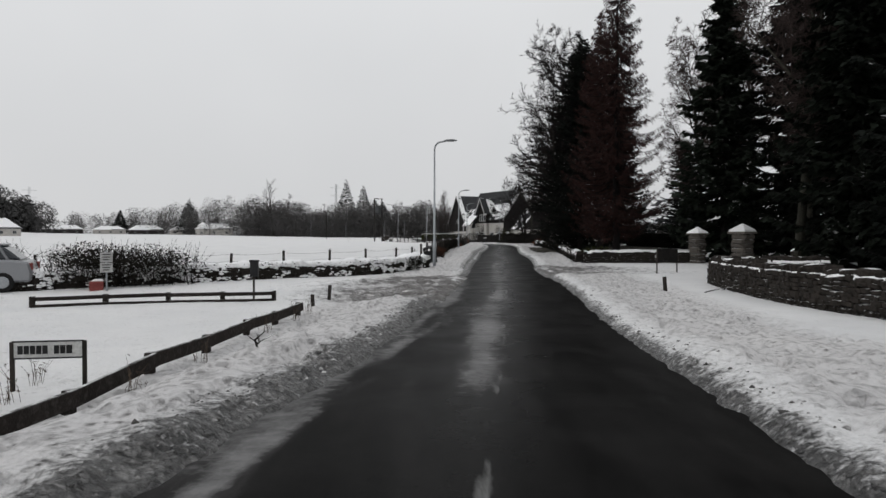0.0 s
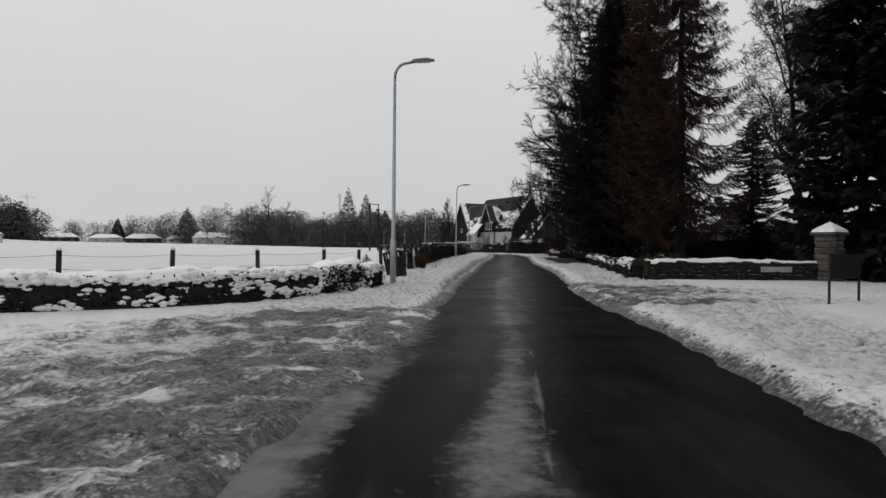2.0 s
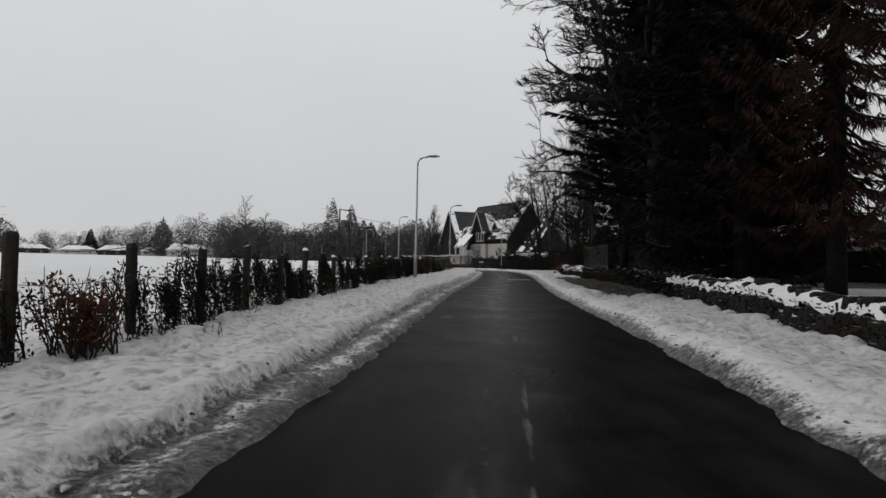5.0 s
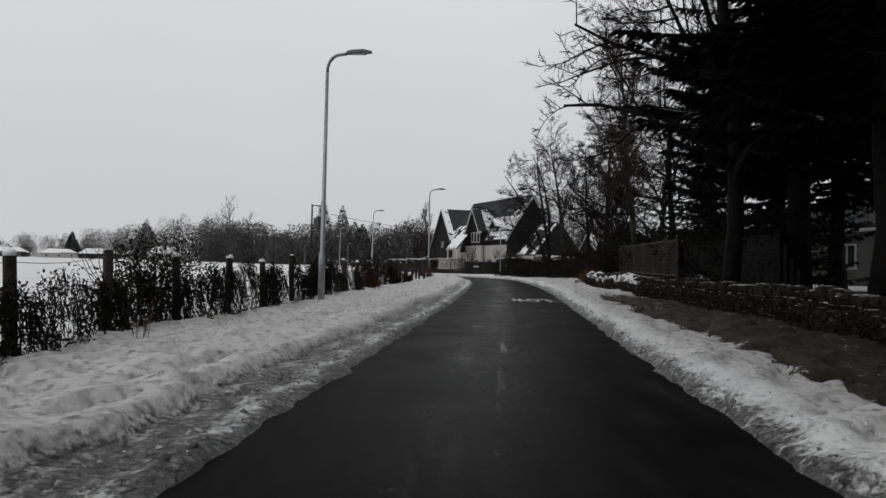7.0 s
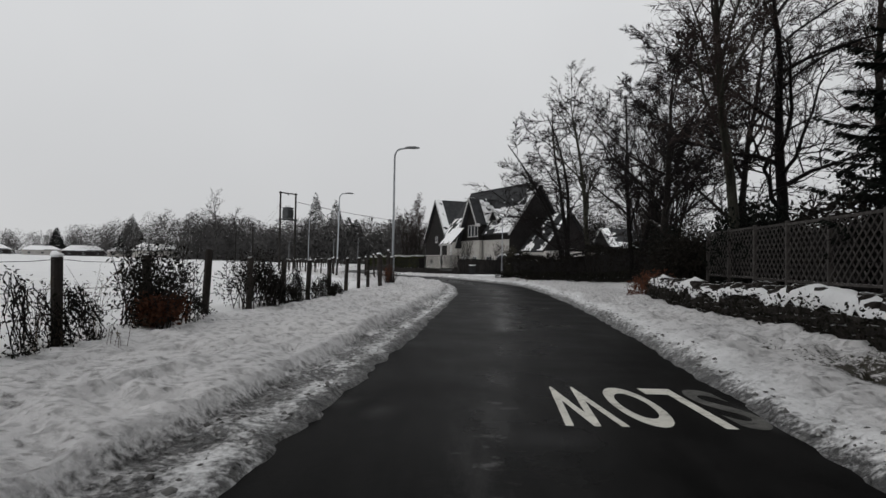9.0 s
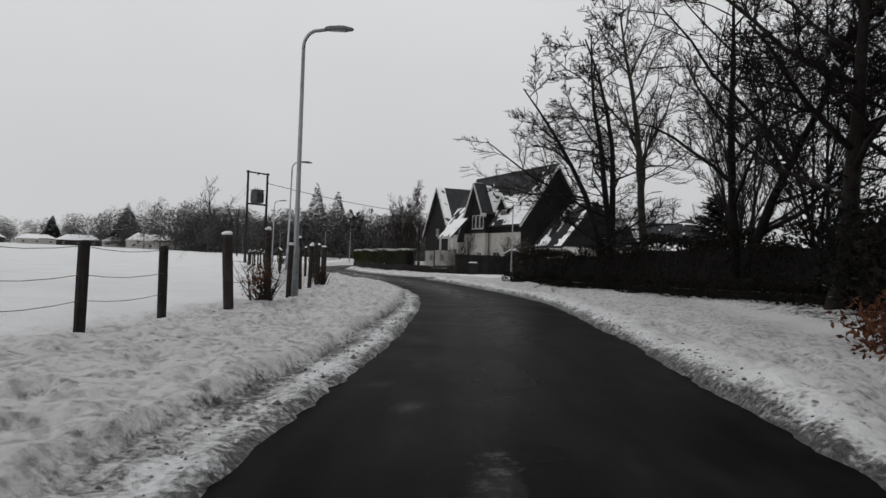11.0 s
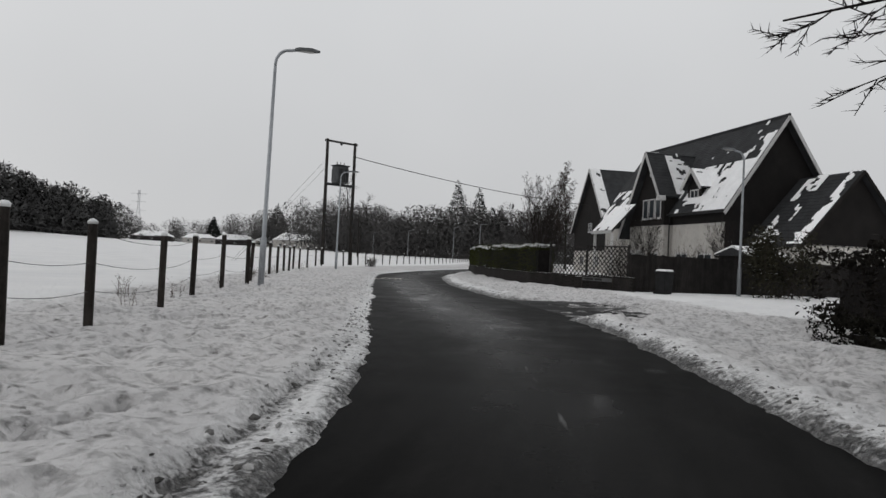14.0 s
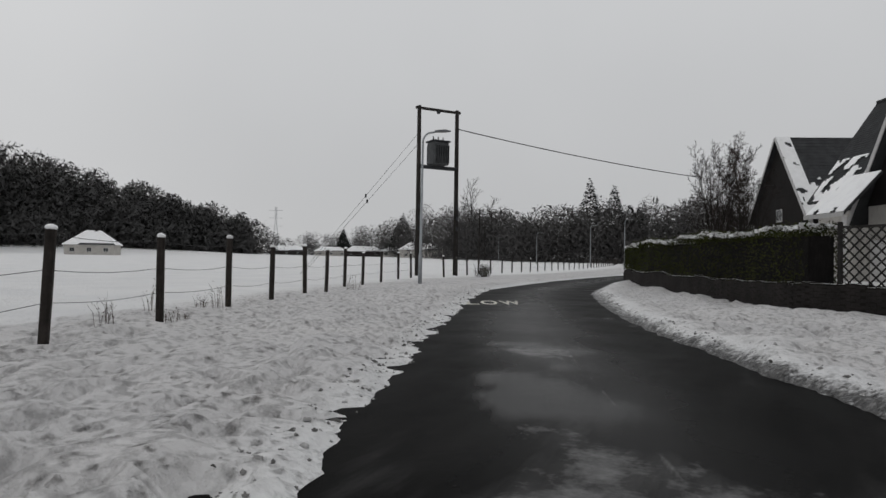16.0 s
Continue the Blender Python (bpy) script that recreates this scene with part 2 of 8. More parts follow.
MAT = {}
MAT["snow_ground"] = snow_ground()
MAT["asphalt"] = asphalt_mat()
MAT["snow"] = surface("lying_snow", SNOW_COL, 0.75, 0.06, 2.5, 14, 0.6)


def clod_mat():
    """Lumps of ploughed snow, each soiled to its own degree."""
    m, n, l, b = nodes_of("snow_clod")
    g = n.new("ShaderNodeNewGeometry")
    col = ramp_node(n, l, g.outputs["Random Per Island"], [(0.0, (0.07, 0.067, 0.064)), (0.4, (0.18, 0.175, 0.17)), (0.75, (0.38, 0.375, 0.37)), (1.0, (0.66, 0.655, 0.65))]).outputs[0]
    fine = noise_node(n, l, 30.0, 4)
    l.new(mix_node(n, l, 0.5, col, ramp_node(n, l, fine.outputs["Fac"], [(0.3, 0.3), (0.7, 0.7)]).outputs[0], "OVERLAY"), b.inputs["Base Color"])
    b.inputs["Roughness"].default_value, b.inputs["Specular IOR Level"].default_value = 0.75, 0.2
    bump_node(n, l, b, fine.outputs["Fac"], 0.5, 0.02)
    return m


MAT["clod"] = clod_mat()
MAT["paint"] = surface("road_paint", (0.62, 0.60, 0.54), 0.6, 0.15, 3, 50, 0.3, dark=(0.3, 0.28, 0.24))
MAT["worn_paint"] = surface("worn_road_paint", (0.10, 0.097, 0.09), 0.6, 0.5, 4, 50, 0.3, dark=(0.02, 0.02, 0.02))
MAT["steel"] = surface("galvanised_steel", (0.30, 0.315, 0.33), 0.5, 0.2, 2, 30, 0.1, metal=0.55, spec=0.5)
MAT["lamp_head"] = surface("lamp_head_grey", (0.13, 0.135, 0.14), 0.5, 0.15, 4, 30, 0.1, metal=0.3)
MAT["post"] = surface("creosoted_post", (0.035, 0.030, 0.027), 0.85, 0.35, 5, 45, 0.5, streak=(4, 4, 0.4), snow=(0.95, 5, 0.2))
MAT["pale_post"] = surface("weathered_post", (0.055, 0.05, 0.047), 0.85, 0.35, 5, 45, 0.5, streak=(4, 4, 0.4), snow=(0.95, 5, 0.2))
MAT["rail"] = surface("dark_timber_rail", (0.022, 0.018, 0.016), 0.8, 0.3, 4, 40, 0.5, snow=(1.15, 4, 0.4), dark=(0.06, 0.055, 0.05))
MAT["wire"] = surface("fence_wire", (0.09, 0.09, 0.09), 0.6, 0.2, 5, 40, 0.1, metal=0.5)
MAT["pole"] = surface("tarred_pole", (0.030, 0.027, 0.025), 0.85, 0.3, 2, 30, 0.4, streak=(5, 5, 0.3))
MAT["iron"] = surface("dark_ironwork", (0.045, 0.047, 0.05), 0.6, 0.25, 4, 30, 0.2, metal=0.4, snow=(1.2, 4, 0.5))
MAT["transformer"] = surface("transformer_grey", (0.075, 0.078, 0.08), 0.55, 0.25, 3, 30, 0.2, snow=(1.2, 4, 0.5))
MAT["bin"] = surface("black_plastic", (0.018, 0.018, 0.019), 0.45, 0.3, 4, 50, 0.15, snow=(1.55, 6, 0.9))
MAT["stone"] = surface("rubble_stone", (0.026, 0.022, 0.019), 0.9, 0.55, 4, 25, 0.8, dark=(0.010, 0.010, 0.008), snow=(1.5, 1.3, 1.1), spec=0.15)
MAT["mortar"] = surface("wall_core", (0.018, 0.016, 0.014), 0.9, 0.3, 4, 25, 0.8, snow=(1.25, 5, 0.9))
MAT["ashlar"] = surface("sandstone_block", (0.10, 0.090, 0.080), 0.85, 0.35, 3, 25, 0.7, dark=(0.05, 0.045, 0.04), snow=(1.3, 5, 0.8))
MAT["bark"] = surface("bark", (0.022, 0.019, 0.017), 0.9, 0.35, 3, 25, 0.9, streak=(5, 5, 0.5), snow=(1.42, 2.0, 1.2))
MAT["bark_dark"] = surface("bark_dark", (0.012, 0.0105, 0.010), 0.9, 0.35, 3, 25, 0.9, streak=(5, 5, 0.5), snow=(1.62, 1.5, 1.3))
MAT["bark_green"] = surface("bark_mossy", (0.034, 0.033, 0.026), 0.9, 0.35, 3, 25, 0.9, streak=(5, 5, 0.5), snow=(1.5, 2.0, 1.2))
MAT["twig"] = surface("twigs", (0.030, 0.025, 0.023), 0.9, 0.3, 1, 12, 0.2, snow=(1.62, 1.2, 1.3))
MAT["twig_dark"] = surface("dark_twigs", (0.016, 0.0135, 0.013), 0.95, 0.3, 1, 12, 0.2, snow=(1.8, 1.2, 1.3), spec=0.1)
MAT["thorn"] = surface("thorn_scrub", (0.020, 0.018, 0.015), 0.9, 0.4, 1.5, 12, 0.2, snow=(1.45, 1.2, 1.3), spec=0.1)
MAT["birch_twig"] = surface("birch_twigs", (0.045, 0.033, 0.030), 0.9, 0.3, 1, 12, 0.2, snow=(1.8, 1.2, 1.3))
MAT["larch_twig"] = surface("larch_twigs", (0.034, 0.0165, 0.014), 0.9, 0.35, 0.8, 12, 0.2, snow=(1.66, 0.9, 1.3))
MAT["needles"] = surface("spruce_needles", (0.013, 0.017, 0.012), 0.9, 0.45, 0.9, 10, 0.2, snow=(1.68, 0.8, 1.3))
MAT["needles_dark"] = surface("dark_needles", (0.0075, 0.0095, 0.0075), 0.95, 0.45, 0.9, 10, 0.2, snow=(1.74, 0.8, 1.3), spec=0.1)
MAT["hedge"] = surface("hedge_leaves", (0.030, 0.028, 0.018), 0.8, 0.5, 1.2, 12, 0.2, snow=(1.5, 1.5, 1.1))
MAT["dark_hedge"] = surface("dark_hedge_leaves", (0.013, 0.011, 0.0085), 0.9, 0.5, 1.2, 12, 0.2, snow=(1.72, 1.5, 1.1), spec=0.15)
MAT["conifer_hedge"] = surface("conifer_hedge_leaves", (0.040, 0.046, 0.012), 0.9, 0.5, 0.45, 12, 0.2, dark=(0.012, 0.012, 0.008), spec=0.15)
MAT["ivy"] = surface("ivy_leaves", (0.013, 0.012, 0.009), 0.8, 0.5, 2, 12, 0.2, snow=(1.6, 3, 1.1), spec=0.1)
MAT["ivy_snow"] = surface("snowy_ivy", (0.016, 0.015, 0.011), 0.8, 0.5, 2, 12, 0.2, snow=(1.3, 2.2, 1.3), spec=0.2)
MAT["dead_stalk"] = surface("dead_stalks", (0.085, 0.065, 0.048), 0.9, 0.35, 3, 20, 0.2, snow=(1.7, 3, 1.1))
MAT["bracken"] = surface("rusty_bracken", (0.085, 0.035, 0.020), 0.9, 0.4, 3, 20, 0.2, snow=(1.75, 3, 1.1))
MAT["slate"] = surface("roof_slate", (0.033, 0.034, 0.036), 0.8, 0.3, 1.2, 20, 0.5, spec=0.25)
MAT["roof_snow"] = surface("roof_snow", SNOW_COL, 0.75, 0.06, 1.5, 10, 0.6)
MAT["cladding"] = surface("dark_cladding", (0.011, 0.0095, 0.009), 0.85, 0.25, 1, 20, 0.4, spec=0.2)
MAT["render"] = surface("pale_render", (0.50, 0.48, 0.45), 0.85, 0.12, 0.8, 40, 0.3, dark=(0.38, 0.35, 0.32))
# pale render darkened in colour for the shade under the trees
MAT["shaded_render"] = surface("shade_dimmed_render", (0.15, 0.145, 0.14), 0.9, 0.15, 0.8, 40, 0.3, dark=(0.10, 0.095, 0.09))
MAT["white"] = surface("white_painted_wood", (0.46, 0.455, 0.45), 0.5, 0.1, 2, 30, 0.15)
MAT["brick"] = surface("dark_brick", (0.028, 0.025, 0.024), 0.85, 0.3, 2, 20, 0.5)
MAT["board"] = surface("dark_fence_board", (0.020, 0.018, 0.017), 0.85, 0.3, 2, 25, 0.5, streak=(6, 6, 0.4))
MAT["trellis"] = surface("trellis_wood", (0.028, 0.026, 0.025), 0.85, 0.3, 4, 25, 0.4)
MAT["sign_white"] = surface("sign_plate", (0.42, 0.42, 0.41), 0.5, 0.15, 4, 30, 0.1, dark=(0.3, 0.29, 0.27))
MAT["sign_grey"] = surface("sign_grey", (0.09, 0.09, 0.09), 0.6, 0.2, 4, 30, 0.1, snow=(1.2, 4, 0.6))
MAT["sign_black"] = surface("sign_black", (0.02, 0.02, 0.02), 0.5, 0.1, 4, 30, 0.1)
MAT["red"] = surface("faded_red", (0.20, 0.055, 0.05), 0.6, 0.2, 4, 30, 0.2, snow=(1.3, 5, 0.8))
MAT["car_paint"] = surface("silver_car_paint", (0.22, 0.225, 0.235), 0.3, 0.05, 2, 40, 0.05, metal=0.4, snow=(1.45, 2, 0.9), spec=0.5)
MAT["tyre"] = surface("tyre_rubber", (0.02, 0.02, 0.02), 0.85, 0.2, 8, 40, 0.3)
# far trees and pylon steel paler than near ones: haze put into the colour
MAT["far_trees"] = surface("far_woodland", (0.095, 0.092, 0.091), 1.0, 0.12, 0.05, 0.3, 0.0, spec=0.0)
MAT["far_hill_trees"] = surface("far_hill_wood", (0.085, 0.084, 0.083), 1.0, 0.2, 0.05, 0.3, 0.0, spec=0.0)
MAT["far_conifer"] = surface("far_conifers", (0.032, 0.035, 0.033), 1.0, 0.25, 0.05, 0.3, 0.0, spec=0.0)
MAT["haze_pale_steel"] = surface("far_pylon", (0.5, 0.51, 0.52), 0.8, 0.1, 1, 10, 0.1)


def glass_mat():
    m, n, l, b = nodes_of("window_glass")
    b.inputs["Base Color"].default_value = (0.03, 0.035, 0.04, 1)
    b.inputs["Roughness"].default_value = 0.08
    w = noise_node(n, l, 1.5, 2)
    bump_node(n, l, b, w.outputs["Fac"], 0.05, 0.02)
    return m


MAT["glass"] = glass_mat()


# ---- helpers for meshes ----
class Geo:
    """Vertices and faces of one mesh under construction."""

    def __init__(self):
        self.v, self.f = [], []

    def add(self, vs, fs):
        o = len(self.v)
        self.v.extend(vs)
        self.f.extend([tuple(i + o for i in f) for f in fs])
        return self

    def box(self, c, s, rz=0.0, tilt=0.0, taper=1.0):
        """A box of size s about c, turned rz degrees about z; taper narrows its top."""
        hx, hy, hz = s[0] / 2, s[1] / 2, s[2] / 2
        ca, sa = math.cos(radians(rz)), math.sin(radians(rz))
        ct, st = math.cos(radians(tilt)), math.sin(radians(tilt))
        vs = []
        for z, k in ((-hz, 1.0), (hz, taper)):
            for x, y in ((-hx, -hy), (hx, -hy), (hx, hy), (-hx, hy)):
                x1, y1 = x * k, y * k
                x1, z1 = x1 * ct + z * st, -x1 * st + z * ct
                vs.append((c[0] + x1 * ca - y1 * sa, c[1] + x1 * sa + y1 * ca, c[2] + z1))
        return self.add(vs, [(0, 3, 2, 1), (4, 5, 6, 7), (0, 1, 5, 4), (1, 2, 6, 5), (2, 3, 7, 6), (3, 0, 4, 7)])

    def beam(self, a, b, w, h):
        """A square bar from a to b, w wide, h high."""
        a, b = Vector(a), Vector(b)
        d = (b - a).normalized()
        up = Vector((0, 0, 1)) if abs(d.z) < 0.95 else Vector((0, 1, 0))
        r = d.cross(up).normalized() * (w / 2)
        u = r.cross(d).normalized() * (h / 2)
        vs = [tuple(p + sr * r + su * u) for p in (a, b) for sr, su in ((-1, -1), (1, -1), (1, 1), (-1, 1))]
        return self.add(vs, [(0, 1, 2, 3), (7, 6, 5, 4), (0, 4, 5, 1), (1, 5, 6, 2), (2, 6, 7, 3), (3, 7, 4, 0)])

    def tube(self, pts, radii, n=6, caps=True):
        pts = [Vector(p) for p in pts]
        vs, fs = [], []
        ref = None
        for i, p in enumerate(pts):
            d = (pts[min(i + 1, len(pts) - 1)] - pts[max(i - 1, 0)])
            if d.length < 1e-9:
                d = Vector((0, 0, 1))
            d.normalize()
            if ref is None:
                ref = Vector((1, 0, 0)) if abs(d.x) < 0.8 else Vector((0, 1, 0))
            a = d.cross(ref)
            if a.length < 1e-6:
                ref = Vector((0.3, 0.8, 0.5))
                a = d.cross(ref)
            a.normalize()
            b = d.cross(a)
            for k in range(n):
                t = 2 * math.pi * k / n
                q = p + (a * math.cos(t) + b * math.sin(t)) * radii[i]
                vs.append((q.x, q.y, q.z))
        for i in range(len(pts) - 1):
            for k in range(n):
                fs.append((i * n + k, i * n + (k + 1) % n, (i + 1) * n + (k + 1) % n, (i + 1) * n + k))
        if caps:
            fs.append(tuple(range(n - 1, -1, -1)))
            fs.append(tuple((len(pts) - 1) * n + k for k in range(n)))
        return self.add(vs, fs)

    def prism(self, poly, off):
        """A flat polygon pushed along the vector off."""
        n = len(poly)
        vs = [tuple(p) for p in poly] + [tuple(Vector(p) + Vector(off)) for p in poly]
        fs = [tuple(range(n - 1, -1, -1)), tuple(range(n, 2 * n))]
        fs += [(i, (i + 1) % n, n + (i + 1) % n, n + i) for i in range(n)]
        return self.add(vs, fs)


def mesh_of(name, geo, material, bevel=0.0, smooth=False):
    me = bpy.data.meshes.new(name)
    me.from_pydata(geo.v, [], geo.f)
    if bevel:
        bm = bmesh.new()
        bm.from_mesh(me)
        bmesh.ops.recalc_face_normals(bm, faces=bm.faces)
        edges = [e for e in bm.edges if len(e.link_faces) == 2 and e.calc_face_angle(0) > 0.6]
        bmesh.ops.bevel(bm, geom=edges, offset=bevel, segments=1, affect="EDGES")
        bm.to_mesh(me)
        bm.free()
    if smooth:
        me.polygons.foreach_set("use_smooth", [True] * len(me.polygons))
    me.materials.append(material)
    return me


def part(name, geo, material, parent=None, label="", bevel=0.0, smooth=False):
    """One mesh object, under its thing where a parent is given."""
    ob = new(name, mesh_of(name, geo, material, bevel, smooth))
    if parent is not None:
        ob.parent = parent
    if label:
        ob["label"] = label
    return ob


def thing(name, label, category, m=None, group="", kind=""):
    ob = new(name)
    ob.empty_display_size = 0.2
    if m is not None:
        ob.matrix_basis = m
    return tagged(ob, label, category, group, kind)


def lerp(a, b, t):
    return a + (b - a) * t


def polyline(pts, step):
    """Points every step metres along a polyline in plan, with the heading in radians."""
    out, left = [], 0.0
    for (x0, y0), (x1, y1) in zip(pts, pts[1:]):
        d = math.hypot(x1 - x0, y1 - y0)
        h = math.atan2(y1 - y0, x1 - x0)
        s = left
        while s < d:
            out.append((x0 + (x1 - x0) * s / d, y0 + (y1 - y0) * s / d, h))
            s += step
        left = s - d
    return out


# ---- the lie of the land ----
# rows of the road's two edges in plan: left x, y, right x, y
EDGES = [(-4.9, -30, -1.0, -30), (-1.95, 0, 1.95, 0), (-1.0, 8, 2.85, 8), (-0.4, 14, 3.6, 14), (0.45, 22, 4.6, 22),
         (1.45, 30, 5.15, 30), (2.0, 37, 5.8, 37), (2.95, 46, 6.85, 46), (4.1, 59, 7.85, 59), (5.25, 69, 8.95, 69), (6.1, 77, 10.0, 78),
         (6.7, 83, 10.6, 83.5), (7.35, 91, 11.1, 90), (7.75, 98, 11.45, 98), (7.65, 104, 11.35, 106), (6.9, 109.5, 10.25, 112.5),
         (5.35, 116.5, 8.9, 119), (3.6, 122, 7.65, 124), (0.7, 130, 4.6, 131), (-2.1, 138, 1.75, 137.5), (-4.1, 144, -0.05, 143.5),
         (-5.6, 150, -1.6, 149.5), (-6.4, 161, -2.6, 160), (-6.3, 172, -3.0, 171), (-5.7, 187, -2.2, 186), (-6.5, 202, -2.7, 202),
         (-9, 232, -5.2, 232), (-14, 270, -10, 270), (-24, 340, -20, 340)]
CENTRE = np.array([((a + c) / 2, (b + d) / 2) for a, b, c, d in EDGES])
HEAD = np.gradient(CENTRE, axis=0)
HEAD /= np.linalg.norm(HEAD, axis=1)[:, None]
HALF = np.array([((c - a) * h[1] - (d - b) * h[0]) / 2 for (a, b, c, d), h in zip(EDGES, HEAD)])
GY = np.array([-60, 0, 4, 8, 12, 16, 20, 26, 50, 72, 90, 105, 125, 160, 400.0])
GZ = np.array([0.46, 0.46, 0.31, 0.13, -0.02, -0.09, -0.12, -0.13, -0.02, 0.05, 0.12, 0.14, 0.05, 0.0, 0.0])


def smooth_line(pts, n=6):
    """Catmull-Rom through the rows, n steps each."""
    p = np.vstack([2 * pts[0] - pts[1], pts, 2 * pts[-1] - pts[-2]])
    out = []
    for i in range(1, len(p) - 2):
        for k in range(n):
            t = k / n
            out.append(0.5 * (2 * p[i] + (p[i + 1] - p[i - 1]) * t + (2 * p[i - 1] - 5 * p[i] + 4 * p[i + 1] - p[i + 2]) * t * t
                              + (3 * p[i] - p[i - 1] - 3 * p[i + 1] + p[i + 2]) * t ** 3))
    out.append(p[-2])
    return np.array(out)


ROAD = smooth_line(np.column_stack([CENTRE, HALF]), 6)   # x, y, half width
SIDE_LANE = np.array([(2.2, 21.6, 5.6), (-0.3, 21.5, 5.0), (-3.2, 21.0, 3.1), (-6, 20.4, 2.0), (-12, 18.3, 1.9), (-40, 8, 1.9)])
DRIVE_A = np.array([(5.0, 31.2, 4.0), (7.0, 31.4, 3.4), (14.0, 31.8, 3.0), (30, 33, 3.0)])
DRIVE_B = np.array([(6.0, 127.6, 3.4), (7.6, 128.6, 2.7), (9.4, 129.9, 2.3), (13.2, 133.0, 2.0), (30, 146.5, 2.0)])


def off_line(x, y, line):
    """For arrays of places: signed distance from a line (left negative), its half width there, and the run along it."""
    best = np.full(x.shape, 1e9)
    side, half, run = np.zeros(x.shape), np.zeros(x.shape), np.zeros(x.shape)
    s0 = 0.0
    for (x0, y0, h0), (x1, y1, h1) in zip(line, line[1:]):
        dx, dy = x1 - x0, y1 - y0
        dd = dx * dx + dy * dy
        t = np.clip(((x - x0) * dx + (y - y0) * dy) / dd, 0, 1)
        d = np.hypot(x - x0 - t * dx, y - y0 - t * dy)
        m = d < best
        sg = np.where((x - x0) * dy - (y - y0) * dx >= 0, 1.0, -1.0)
        best = np.where(m, d, best)
        side = np.where(m, d * sg, side)
        half = np.where(m, h0 + (h1 - h0) * t, half)
        run = np.where(m, s0 + t * math.sqrt(dd), run)
        s0 += math.sqrt(dd)
    return side, half, run


def wave_noise(x, y, scale, seed):
    """Smooth value noise on arrays, -1 to 1."""
    r = np.random.RandomState(seed)
    g = r.rand(256, 256) * 2 - 1
    u, v = x / scale, y / scale
    i, j = np.floor(u).astype(int), np.floor(v).astype(int)
    fu, fv = u - i, v - j
    fu, fv = fu * fu * (3 - 2 * fu), fv * fv * (3 - 2 * fv)
    a = g[i % 256, j % 256] * (1 - fu) + g[(i + 1) % 256, j % 256] * fu
    b = g[i % 256, (j + 1) % 256] * (1 - fu) + g[(i + 1) % 256, (j + 1) % 256] * fu
    return a * (1 - fv) + b * fv


def step01(x, a, b):
    t = np.clip((x - a) / (b - a), 0, 1)
    return t * t * (3 - 2 * t)


def base_z(x, y):
    z = np.interp(y, GY, GZ)
    # the verge and lane on the left lie lower than the first stretch of road
    xc = np.interp(y, CENTRE[:, 1][:24], CENTRE[:, 0][:24])
    w = step01(xc - x, 3.0, 4.3) * step01(y, 25, 17)
    z = z * (1 - w) + np.minimum(z, -0.31) * w
    far = np.maximum(0, np.hypot(np.minimum(x + 8, 0), np.maximum(y - 190, 0)) - 12)
    z = z + np.minimum(far * 0.0062, 2.6)
    # wooded rise beyond the field
    z = z + 9 * step01(np.hypot((x + 345) / 1.0, (y - 280) / 1.9), 110, 40)
    return z


